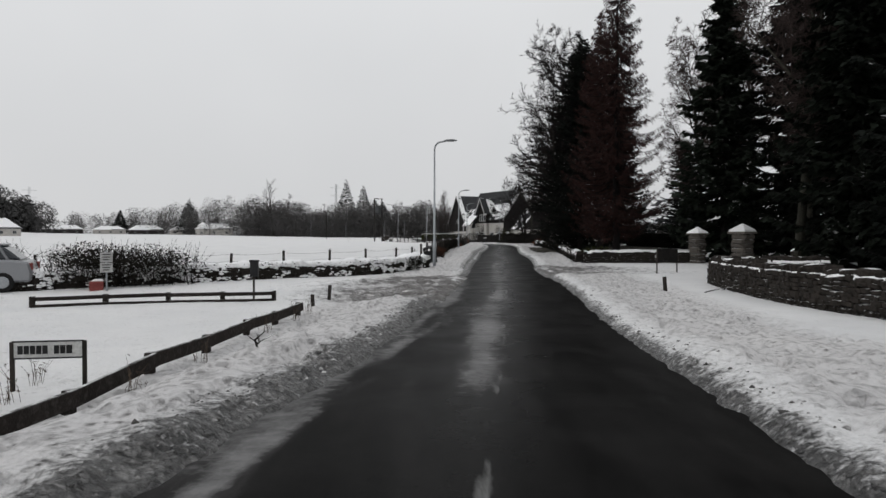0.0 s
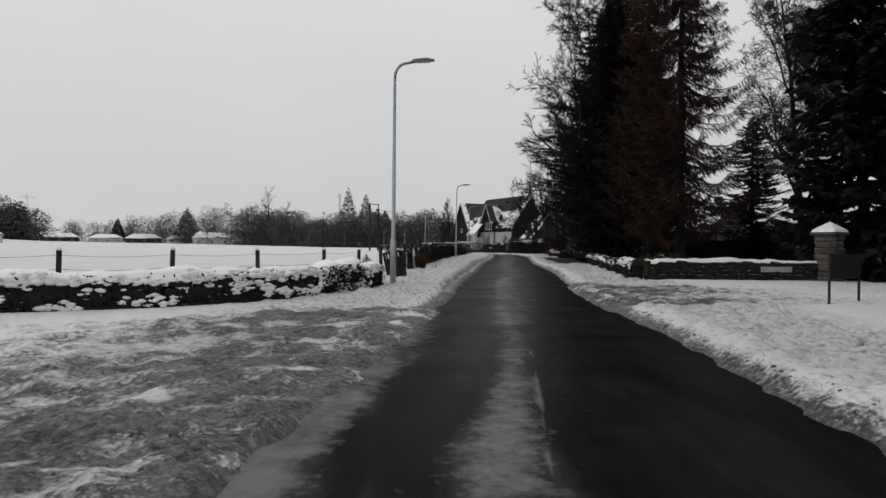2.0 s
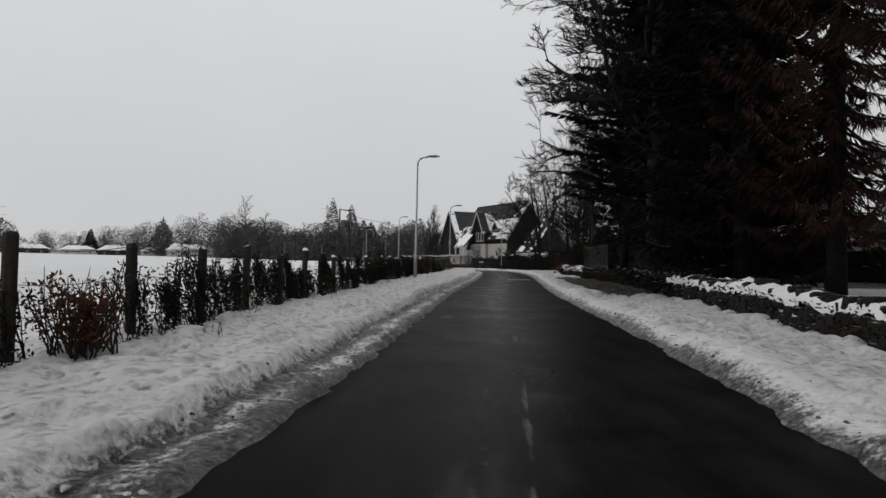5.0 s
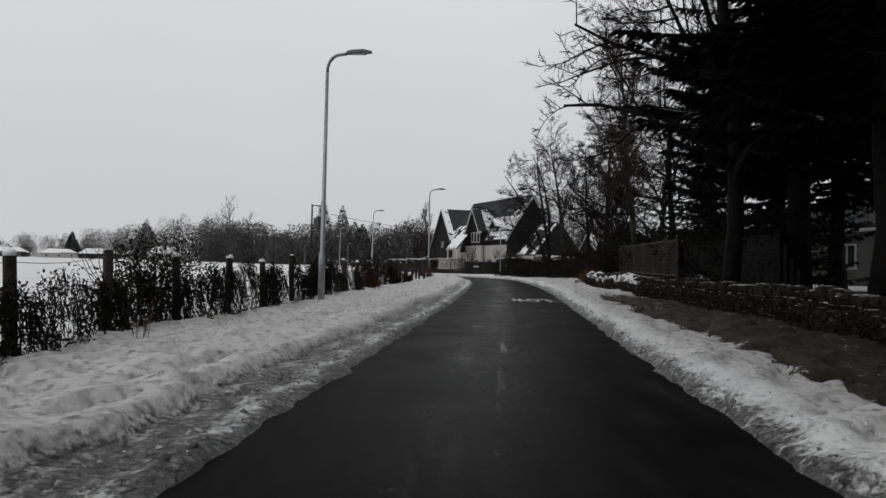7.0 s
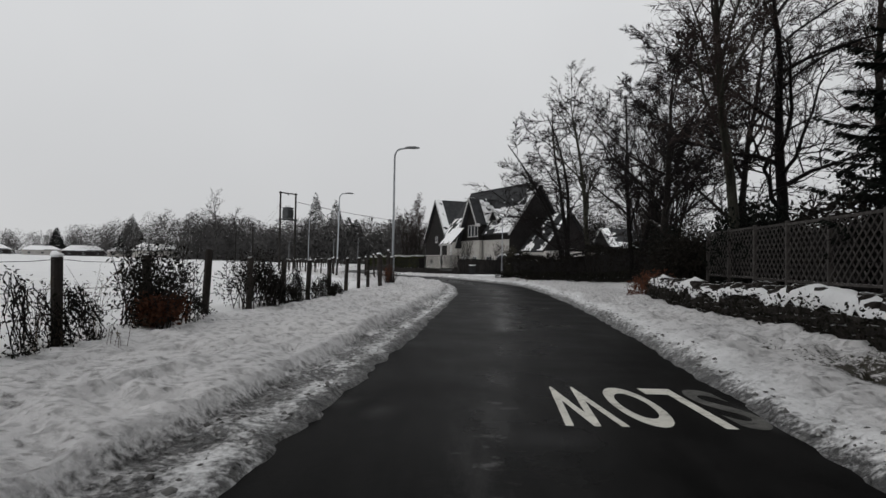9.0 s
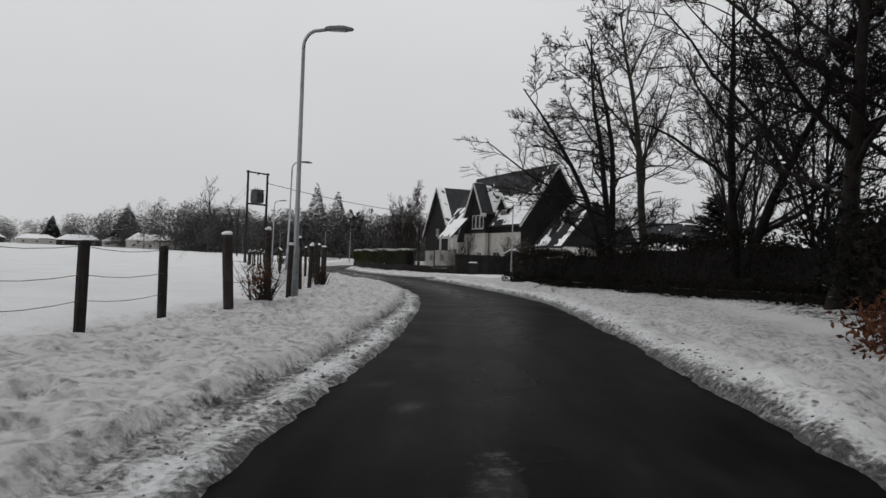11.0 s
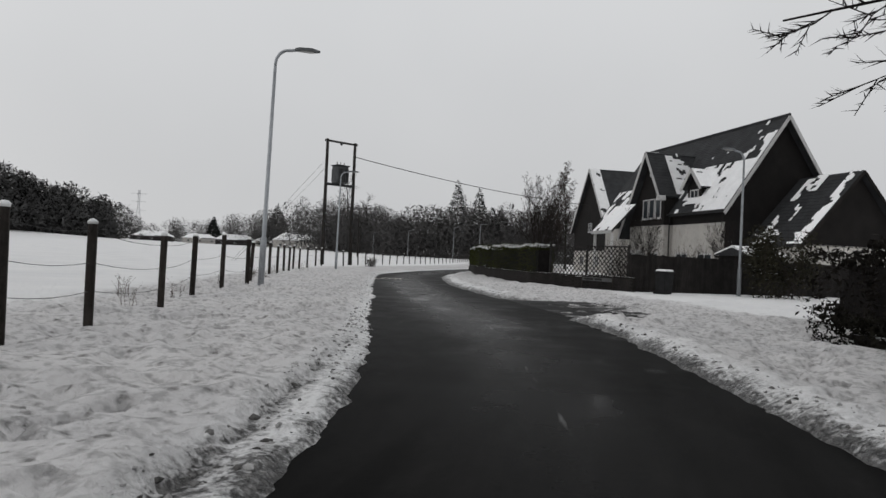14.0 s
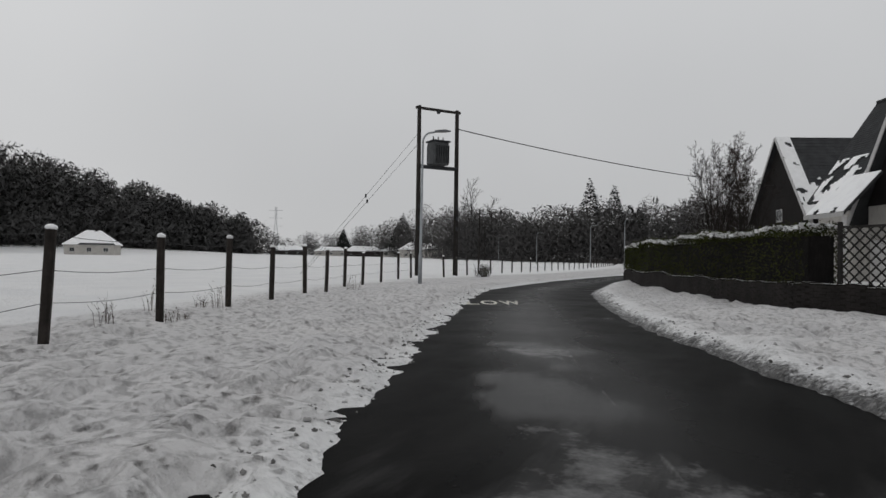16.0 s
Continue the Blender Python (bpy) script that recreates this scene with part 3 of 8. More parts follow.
def land(x, y):
    """Height of the snow and its slush, brown and grass amounts, at arrays of places."""
    d, hw, run = off_line(x, y, ROAD)
    rag = (0.03 + 0.03 * step01(y, 112, 120)) * wave_noise(x, y, 1.4, 3) + 0.035 * wave_noise(x, y, 0.33, 4) + 0.04 * wave_noise(x, y, 0.17, 34)
    e = np.abs(d) - hw + rag + np.where(d < 0, 0.17, 0.15)
    left = d < 0
    z = base_z(x, y)
    lumps = 0.05 * wave_noise(x, y, 0.55, 5) + 0.06 * wave_noise(x, y, 0.27, 6) + 0.05 * wave_noise(x, y, 1.7, 7)
    # footprints: oval hollows with a pushed-up rim, in beaten lines along the verge
    pr = wave_noise(x * 1.2, y * 0.8, 0.25, 8)
    prints = -0.125 * step01(pr, 0.25, 0.5) + 0.028 * np.exp(-((pr - 0.16) / 0.09) ** 2)
    worn = 0.45 + 0.55 * step01(wave_noise(x, y, 2.3, 10), -0.35, 0.25)
    span = np.interp(y, [0, 30, 100, 110], [2.6, 3.4, 3.6, 6.0])
    near = step01(e, span + 1.2, span - 0.3)
    shelf = np.interp(y, [-10, 20, 34, 60, 90, 98, 112, 122, 130], [0.2, 0.2, 0.45, 0.8, 0.7, 0.55, 0.5, 0.45, 0.1]) + 0.07 * wave_noise(x, y, 3, 9) + 0.05 * wave_noise(x, y, 0.5, 35)
    high = np.interp(y, [0, 27, 40, 112, 119, 126], [0.08, 0.08, 0.17, 0.15, 0.07, 0.04])
    soft = step01(y, 114, 122)
    zl = (1 - soft) * (0.035 * step01(e, -0.06, 0.12) + high * step01(e, shelf + 0.01, shelf + 0.13)) + soft * 0.11 * step01(e, -0.1, 1.3)
    zr = 0.10 * step01(e, -0.06, 0.4) + 0.06 * np.exp(-((e - 0.7) / 0.45) ** 2)
    rise = np.where(left, zl, zr)
    out = step01(e, -0.03, np.where(left, 0.16 + 0.5 * step01(y, 114, 122), 0.16))
    amount = np.where(left, 0.45 + 0.4 * step01(e, shelf + 0.05, shelf + 0.3), 0.6 + 0.5 * step01(e, 0.1, 0.7))
    clod = 0.035 * np.clip(wave_noise(x, y, 0.19, 36), 0, 1) + 0.03 * np.clip(wave_noise(x, y, 0.36, 37), 0, 1)
    h = -0.07 + 0.07 * out + rise + lumps * out * amount * (0.15 + 0.85 * near) + prints * worn * out * near * step01(e, np.where(left, shelf + 0.1, 0.35), np.where(left, shelf + 0.4, 1.0))
    h = h + clod * out * np.where(left, step01(e, shelf + 0.05, shelf - 0.1), step01(e, 1.3, 0.6))
    # thrown-up lumps where no ledge was cut
    h = h + (0.07 * np.clip(wave_noise(x, y, 0.42, 38), 0, 1) + 0.05 * np.clip(wave_noise(x, y, 0.2, 47), 0, 1)) * out * left * step01(y, 116, 126) * step01(e, 3.0, 1.2)
    # darkens the ledge's face for its dirt and its shadow together
    ledge_dark = np.exp(-((e - shelf - 0.03) / 0.075) ** 2)
    track = 0.16 * np.sin(e * 15 + 0.8 * wave_noise(x, y, 2.5, 31))
    slush = np.where(left, (np.interp(y, [0, 70, 88], [0.8, 0.74, 0.5]) + track + 0.2 * wave_noise(x, y, 0.4, 33)) * step01(e, shelf + 0.06, shelf - 0.06) + 0.50 * ledge_dark + 0.2 * step01(e, 0.2, 0.0) + 0.03,
                     0.8 * step01(e, 0.45, 0.0) + 0.16 * step01(e, 1.6, 0.4))
    slush = np.where(left & (y < 18), 0.85 * step01(e, 1.0, 0.15) + 0.12, slush)
    slush = np.where(left, slush * (1 - soft) + soft * (0.26 * step01(e, 1.2, 0.1) + 0.45 * step01(e, 0.3, 0.0)), slush)
    brown = np.zeros_like(z)
    # the side lane, the two drives: packed, rutted snow
    for line, sl, br, reach, sd in ((SIDE_LANE, 0.85, 0.7, 4.4, -1), (DRIVE_A, 0.72, 0.5, 5.5, 1), (DRIVE_B, 0.75, 0.1, 4.0, 1)):
        dl, hl, rl = off_line(x, y, line)
        ins = step01(np.abs(dl) - hl + 2 * rag, 0.35, -0.25) * step01(e, -0.3, 0.1) * (d * sd > 0)
        rut = 0.022 * wave_noise(dl * 1.0, rl * 0.12, 0.35, 11) + 0.035 * wave_noise(x, y, 0.25, 12) + 0.03 * np.clip(wave_noise(x, y, 0.34, 45), -0.2, 1) + 0.045 * np.clip(wave_noise(x, y, 0.16, 48), -0.3, 1)
        fade = np.exp(-(np.maximum(e, 0) / reach) ** 2)
        deep = 0.065 if line is not DRIVE_B else 0.06 - 0.13 * np.exp(-(np.maximum(e, 0) / 3.6) ** 4)
        h = h * (1 - ins) + (deep + rut + 0.4 * lumps) * ins
        slush = slush * (1 - ins) + ins * (sl * fade + 0.06 + (0.22 * wave_noise(dl, rl * 0.12, 0.42, 13) + 0.4 * wave_noise(x, y, 0.3, 14) + 0.3 * wave_noise(x, y, 0.17, 49) + 0.2 * wave_noise(x, y, 1.1, 46)) * fade)
        brown = np.maximum(brown, ins * br * fade)
    # bank up to the wall under the trees, with bare ground below them
    bank = step01(d, 6.0, 8.2) * step01(y, 40, 52) * step01(y, 122, 112)
    h = h + 0.32 * bank
    wood = step01(y, 55, 60) * step01(y, 84, 75) * step01(d + 0.25 * wave_noise(x, y, 0.8, 44), 2.75, 3.3) * step01(d, 22, 14)
    grass = 0.85 * wood + 0.55 * step01(d, 6.0, 7.0) * step01(d, 9, 8) * step01(y, 44, 54) * step01(y, 112, 100)
    grass = grass + 0.3 * np.exp(-((d + hw + 3.3) / 0.5) ** 2) * step01(y, 36, 44) * step01(y, 112, 100) * left
    # dark floor of the far woods
    rear = step01(y - 372 + 0.742 * (x + 118), -14, 0) * step01(x, -140, -118) + step01(np.hypot((x + 345) / 1.0, (y - 280) / 1.9), 104, 92)
    grass = np.maximum(grass, 0.9 * np.clip(rear, 0, 1) * (e > 12))
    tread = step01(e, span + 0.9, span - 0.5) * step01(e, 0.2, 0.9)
    return z + h, slush, brown, grass, tread


SHEET = {}


def ground_z(x, y):
    """Height of the ground sheet at a place."""
    xs, ys, zz = SHEET["x"], SHEET["y"], SHEET["z"]
    i = min(max(int(np.searchsorted(xs, x)) - 1, 0), len(xs) - 2)
    j = min(max(int(np.searchsorted(ys, y)) - 1, 0), len(ys) - 2)
    u, v = (x - xs[i]) / (xs[i + 1] - xs[i]), (y - ys[j]) / (ys[j + 1] - ys[j])
    return float((zz[j, i] * (1 - u) + zz[j, i + 1] * u) * (1 - v) + (zz[j + 1, i] * (1 - u) + zz[j + 1, i + 1] * u) * v)


def spread(a, b, step, lo, hi, grow=1.16):
    """Coordinates fine between a and b, and wider and wider out to lo and hi."""
    mid = list(np.arange(a, b + step / 2, step))
    s, x, up = step, b, []
    while x < hi:
        s *= grow
        x += s
        up.append(x)
    s, x, dn = step, a, []
    while x > lo:
        s *= grow
        x -= s
        dn.append(x)
    return np.array(dn[::-1] + mid + up)


def build_ground():
    xs = spread(-6.5, 13, 0.10, -2600, 2600, 1.22)
    ys = spread(0.5, 142, 0.115, -900, 3000, 1.22)
    X, Y = np.meshgrid(xs, ys)
    Z, slush, brown, grass, tread = land(X.ravel(), Y.ravel())
    nx, ny = len(xs), len(ys)
    SHEET.update(x=xs, y=ys, z=Z.reshape(ny, nx))
    idx = np.arange(nx * ny).reshape(ny, nx)
    quads = np.stack([idx[:-1, :-1], idx[:-1, 1:], idx[1:, 1:], idx[1:, :-1]], -1).reshape(-1, 4)
    me = bpy.data.meshes.new("ground")
    me.vertices.add(nx * ny)
    me.vertices.foreach_set("co", np.column_stack([X.ravel(), Y.ravel(), Z]).ravel())
    me.loops.add(quads.size)
    me.loops.foreach_set("vertex_index", quads.ravel())
    me.polygons.add(len(quads))
    me.polygons.foreach_set("loop_start", np.arange(0, quads.size, 4))
    me.polygons.foreach_set("use_smooth", np.ones(len(quads), dtype=bool))
    me.update()
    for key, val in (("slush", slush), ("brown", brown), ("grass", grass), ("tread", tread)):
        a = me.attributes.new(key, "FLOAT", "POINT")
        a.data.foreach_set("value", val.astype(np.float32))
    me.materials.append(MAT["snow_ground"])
    return tagged(new("ground", me), "trodden and ploughed snow over verges, lanes and open field", "snowy ground", kind="structure")


def build_road():
    """The asphalt as a strip with a slight camber; film: pale colour for thin slush and for wet sheen, line: what is
    left of the paint.
    """
    rows = smooth_line(np.column_stack([CENTRE, HALF]), 26)
    across = np.linspace(-1, 1, 65)
    tang = np.gradient(rows[:, :2], axis=0)
    tang /= np.linalg.norm(tang, axis=1)[:, None]
    norm = np.column_stack([tang[:, 1], -tang[:, 0]])
    X = rows[:, None, 0] + norm[:, None, 0] * across[None] * (rows[:, None, 2] + 0.5)
    Y = rows[:, None, 1] + norm[:, None, 1] * across[None] * (rows[:, None, 2] + 0.5)
    D = across[None] * (rows[:, None, 2] + 0.5) + 0 * X
    Z = base_z(X, Y) - 0.02 * across[None] ** 2
    film = np.zeros_like(X)
    runx = Y
    # slush and wet sheen, both as pale colour, between the wheel tracks, before and after the side lane, and at the
    # drive round the bend
    mid_l = np.exp(-((D + 0.35 - 0.0) / 0.38) ** 2)
    film += (0.66 + 0.25 * wave_noise(D * 1.5, runx, 2.2, 51)) * mid_l * (step01(runx, 2, 9) * step01(runx, 46, 38))
    film += 0.35 * mid_l * step01(runx, 46, 50) * step01(runx, 98, 84)
    film += (0.45 + 0.4 * wave_noise(D * 1.0, runx * 0.1, 0.22, 53)) * np.exp(-((D + 1.75) / 0.65) ** 2) * step01(runx, 26, 14)
    film += 0.42 * step01(runx, 14, 19) * step01(runx, 30, 26) * step01(D, -0.7, -1.9)
    film += (0.26 + 0.4 * wave_noise(X, Y, 1.1, 52) + 0.3 * wave_noise(X, Y, 0.4, 55)) * step01(runx, 116, 122) * step01(runx, 140, 132) * np.exp(-((D + 0.3) / 1.1) ** 2)
    film += 0.22 * step01(runx, 120, 124) * step01(runx, 134, 129) * step01(D, 0.6, 1.8)
    film += 0.16 * np.exp(-((D) / 1.2) ** 2) * step01(runx, 96, 104) * step01(runx, 122, 112)
    line = 0.47 * np.exp(-((D + 0.1) / 0.07) ** 2) * step01(runx, -2, 1) * step01(runx, 60, 44)
    line += 0.5 * np.exp(-((D + 0.05) / 0.08) ** 2) * step01(runx, 55, 62) * step01(runx, 76, 68)
    line += 0.47 * np.exp(-((D + 0.1) / 0.06) ** 2) * step01(runx, 112, 116) * step01(runx, 150, 138)
    wet = 0.12 + 0.14 * np.exp(-((D + 0.1) / 0.9) ** 2) + 0.12 * step01(runx, 118, 124) * step01(runx, 146, 136) * np.exp(-((D + 0.6) / 0.9) ** 2)
    pool = np.exp(-((D + 0.72) / 0.55) ** 2) * step01(Y, 129.3, 130.2) * step01(Y, 131.8, 131.2) + np.exp(-((D + 0.45) / 0.8) ** 2) * np.exp(-((Y - 133.6) / 0.3) ** 2)
    pool = 0.36 * step01(pool + 0.4 * wave_noise(X, Y, 0.9, 41) + 0.35 * wave_noise(X, Y, 0.33, 42), 0.42, 0.8)
    wet = wet * (1 - pool) + 0.95 * pool
    film = film * (1 - pool)
    # pale streaks painted where this wet stretch reflects the sky
    film += (0.25 + 0.4 * wave_noise(X, Y, 0.5, 54)) * np.exp(-((D + 0.75) / 0.5) ** 2) * step01(Y, 125.5, 127) * step01(Y, 130, 129)
    film += 0.16 * wave_noise(D, runx * 0.09, 0.3, 56) + 0.12 * wave_noise(X, Y, 0.7, 59)
    # dull lanes where wheels have left wet grit, and slush drawn across the far end of the lettering
    film += 0.10 * np.exp(-((D - 1.55) / 0.35) ** 2) + 0.12 * np.exp(-((D + 1.75) / 0.3) ** 2)
    film += 0.35 * np.exp(-(((X - 9.75) / 0.35) ** 2 + ((Y - 76.2) / 0.8) ** 2))
    ny, nx = X.shape
    idx = np.arange(nx * ny).reshape(ny, nx)
    quads = np.stack([idx[:-1, :-1], idx[:-1, 1:], idx[1:, 1:], idx[1:, :-1]], -1).reshape(-1, 4)
    me = bpy.data.meshes.new("road")
    me.from_pydata(np.column_stack([X.ravel(), Y.ravel(), Z.ravel()]).tolist(), [], quads.tolist())
    me.polygons.foreach_set("use_smooth", np.ones(len(quads), dtype=bool))
    for key, val in (("film", film), ("line", line), ("wet", wet)):
        a = me.attributes.new(key, "FLOAT", "POINT")
        a.data.foreach_set("value", val.ravel().astype(np.float32))
    me.materials.append(MAT["asphalt"])
    return tagged(new("road", me), "wet dark asphalt lane with thin slush and painted wet sheen down the middle", "road", kind="structure")


def build_drive():
    """The mouth of the drive at the bend: wet asphalt that runs under packed, rutted snow."""
    rows = smooth_line(DRIVE_B[:4], 24)
    across = np.linspace(-1, 1, 33)
    tang = np.gradient(rows[:, :2], axis=0)
    tang /= np.linalg.norm(tang, axis=1)[:, None]
    X = rows[:, None, 0] + tang[:, None, 1] * across[None] * (rows[:, None, 2] + 0.4)
    Y = rows[:, None, 1] - tang[:, None, 0] * across[None] * (rows[:, None, 2] + 0.4)
    d, hw, run = off_line(X.ravel(), Y.ravel(), ROAD)
    Z = base_z(X, Y) - 0.014 - 0.02 * step01((hw - d).reshape(X.shape), -0.2, 0.3)
    D = across[None] * rows[:, None, 2] + 0 * X
    film = 0.35 + 0.45 * wave_noise(D, 0.12 * np.arange(len(rows))[:, None] * 0.2 + 0 * X, 0.4, 57) + 0.2 * wave_noise(X, Y, 0.5, 58)
    ny, nx = X.shape
    idx = np.arange(nx * ny).reshape(ny, nx)
    quads = np.stack([idx[:-1, :-1], idx[:-1, 1:], idx[1:, 1:], idx[1:, :-1]], -1).reshape(-1, 4)
    me = bpy.data.meshes.new("drive")
    me.from_pydata(np.column_stack([X.ravel(), Y.ravel(), Z.ravel()]).tolist(), [], quads.tolist())
    for key, val in (("film", film), ("wet", 0.2 + 0 * X)):
        a = me.attributes.new(key, "FLOAT", "POINT")
        a.data.foreach_set("value", val.ravel().astype(np.float32))
    me.materials.append(MAT["asphalt"])
    return tagged(new("drive", me), "wet asphalt mouth of a drive with slushy wheel ruts", "road", kind="structure")


build_ground()
build_road()
build_drive()


def snow_clods():
    """Loose lumps of ploughed snow lying along both edges of the lane."""
    rng, nr = random.Random(17), np.random.RandomState(17)
    unit = [(1, 0, 0), (-1, 0, 0), (0, 1, 0), (0, -1, 0), (0, 0, 1), (0.6, 0.6, 0.5), (-0.6, 0.6, 0.5), (-0.6, -0.6, 0.5), (0.6, -0.6, 0.5)]
    tri = [(4, 5, 0), (4, 0, 8), (4, 8, 3), (4, 3, 7), (4, 7, 1), (4, 1, 6), (4, 6, 2), (4, 2, 5), (5, 2, 0), (6, 1, 2), (7, 3, 1), (8, 0, 3)]
    g = Geo()
    rows = ROAD[(ROAD[:, 1] > 2) & (ROAD[:, 1] < 150)]
    tang = np.gradient(rows[:, :2], axis=0)
    tang /= np.linalg.norm(tang, axis=1)[:, None]
    for k in range(9000):
        f = rng.uniform(0, len(rows) - 1.01)
        i = int(f)
        c = rows[i] * (1 - f + i) + rows[i + 1] * (f - i)
        side = rng.choice((-1, 1))
        e = abs(rng.gauss(0, 0.14)) if side > 0 else rng.uniform(-0.05, 0.45)
        if side > 0 and rng.random() < 0.45:
            continue
        off = (c[2] + 0.03 + max(-0.02, e)) * side
        x, y = c[0] + tang[i][1] * off, c[1] - tang[i][0] * off
        if side < 0 and 16.5 < y < 27:
            continue
        r = 0.008 + 0.022 * rng.random() ** 3
        z = ground_z(x, y) - r * 0.15
        if z < float(np.interp(y, GY, GZ)) - 0.05:
            continue
        jit = 1 + 0.35 * nr.randn(9, 3)
        g.add([(x + u * r * j[0] * 1.2, y + v * r * j[1] * 1.2, z + w * r * j[2]) for (u, v, w), j in zip(unit, jit)], tri)
    return tagged(new("snow_clods", mesh_of("snow_clods", g, MAT["clod"], smooth=True)), "loose clods of ploughed snow along the lane edges", "snow", kind="stuff")


snow_clods()


# ---- trees ----
def rand_unit(rng):
    z = rng.uniform(-1, 1)
    a = rng.uniform(0, 2 * math.pi)
    r = math.sqrt(1 - z * z)
    return Vector((r * math.cos(a), r * math.sin(a), z))


def bare_tree_meshes(key, seed, H, r0, levels, kids, spread_deg, ratio, lift, droop=0.0, clear=0.22, stems=1, wob=0.16, mats=("bark", "twig"), twig_r=0.011, fall=0.45):
    """A leafless tree: stems that fork into limbs, boughs and fine twigs. Returns the two meshes trunk and crown."""
    rng = random.Random(seed)
    wood, twigs = Geo(), Geo()

    def grow(p, d, L, r, lvl, start):
        if lvl == levels:
            # the finest twigs: slim spikes
            d = (d + rand_unit(rng) * wob + Vector((0, 0, (lift - droop) * 0.6))).normalized()
            a = d.cross(rand_unit(rng)).normalized() * r
            twigs.add([tuple(p - a), tuple(p + a), tuple(p + d * L)], [(0, 1, 2)])
            return
        n = 7 if lvl == 0 else (5 if lvl == 1 else (3 if lvl == 2 else 1))
        pts, rad, dirs = [p.copy()], [r], [d.copy()]
        for i in range(1, n + 1):
            pull = Vector((0, 0, lift if lvl < levels - 1 else lift - droop))
            d = (d + rand_unit(rng) * wob * (0.5 if lvl == 0 else 1.2) + pull * (0.25 if lvl else 0.05)).normalized()
            p = p + d * (L / n)
            pts.append(p.copy())
            dirs.append(d.copy())
            end = 0.28 if lvl else 0.16
            rad.append(max(twig_r * 0.4, r * (1 - (1 - end) * i / n)))
        sides = 8 if lvl == 0 else (5 if lvl == 1 else (4 if lvl == 2 else 3))
        (wood if lvl <= 1 else twigs).tube(pts, rad, sides, lvl <= 1)
        if lvl >= levels:
            return
        k = kids[lvl]
        for j in range(k):
            f = start + (1 - start) * (j + rng.random()) / k
            f = min(f, 0.99)
            i = min(int(f * n), n - 1)
            q = pts[i].lerp(pts[i + 1], f * n - i)
            az = rand_unit(rng)
            dd = dirs[i]
            side = (az - dd * az.dot(dd)).normalized()
            ang = radians(spread_deg[lvl] * rng.uniform(0.7, 1.25)) * (1.0 - 0.35 * f if lvl == 0 else 1.0)
            nd = (dd * math.cos(ang) + side * math.sin(ang)).normalized()
            if nd.z < -0.2 and droop == 0:
                nd.z *= 0.3
                nd.normalize()
            LL = L * ratio[lvl] * rng.uniform(0.65, 1.15) * (1.0 - (fall if lvl == 0 else 0.45) * f)
            rr = max(twig_r * (0.75 if lvl >= 2 else 1.0), rad[i] * rng.uniform(0.40, 0.58))
            grow(q, nd, LL, rr, lvl + 1, 0.15)

    for s in range(stems):
        lean = Vector((rng.uniform(-0.28, 0.28), rng.uniform(-0.28, 0.28), 1)) if stems > 1 else Vector((rng.uniform(-0.04, 0.04), rng.uniform(-0.04, 0.04), 1))
        base = Vector((rng.uniform(-0.25, 0.25), rng.uniform(-0.25, 0.25), -0.2)) if stems > 1 else Vector((0, 0, -0.2))
        grow(base, lean.normalized(), H * rng.uniform(0.85, 1.0), r0 * (0.75 if stems > 1 else 1), 0, clear)
    # root flare
    wood.tube([(0, 0, -0.3), (0, 0, 0.12), (0, 0, 0.5)], [r0 * 1.7, r0 * 1.28, r0 * 0.98], 9)
    return mesh_of("trunk", wood, MAT[mats[0]], smooth=True), mesh_of("crown", twigs, MAT[mats[1]])


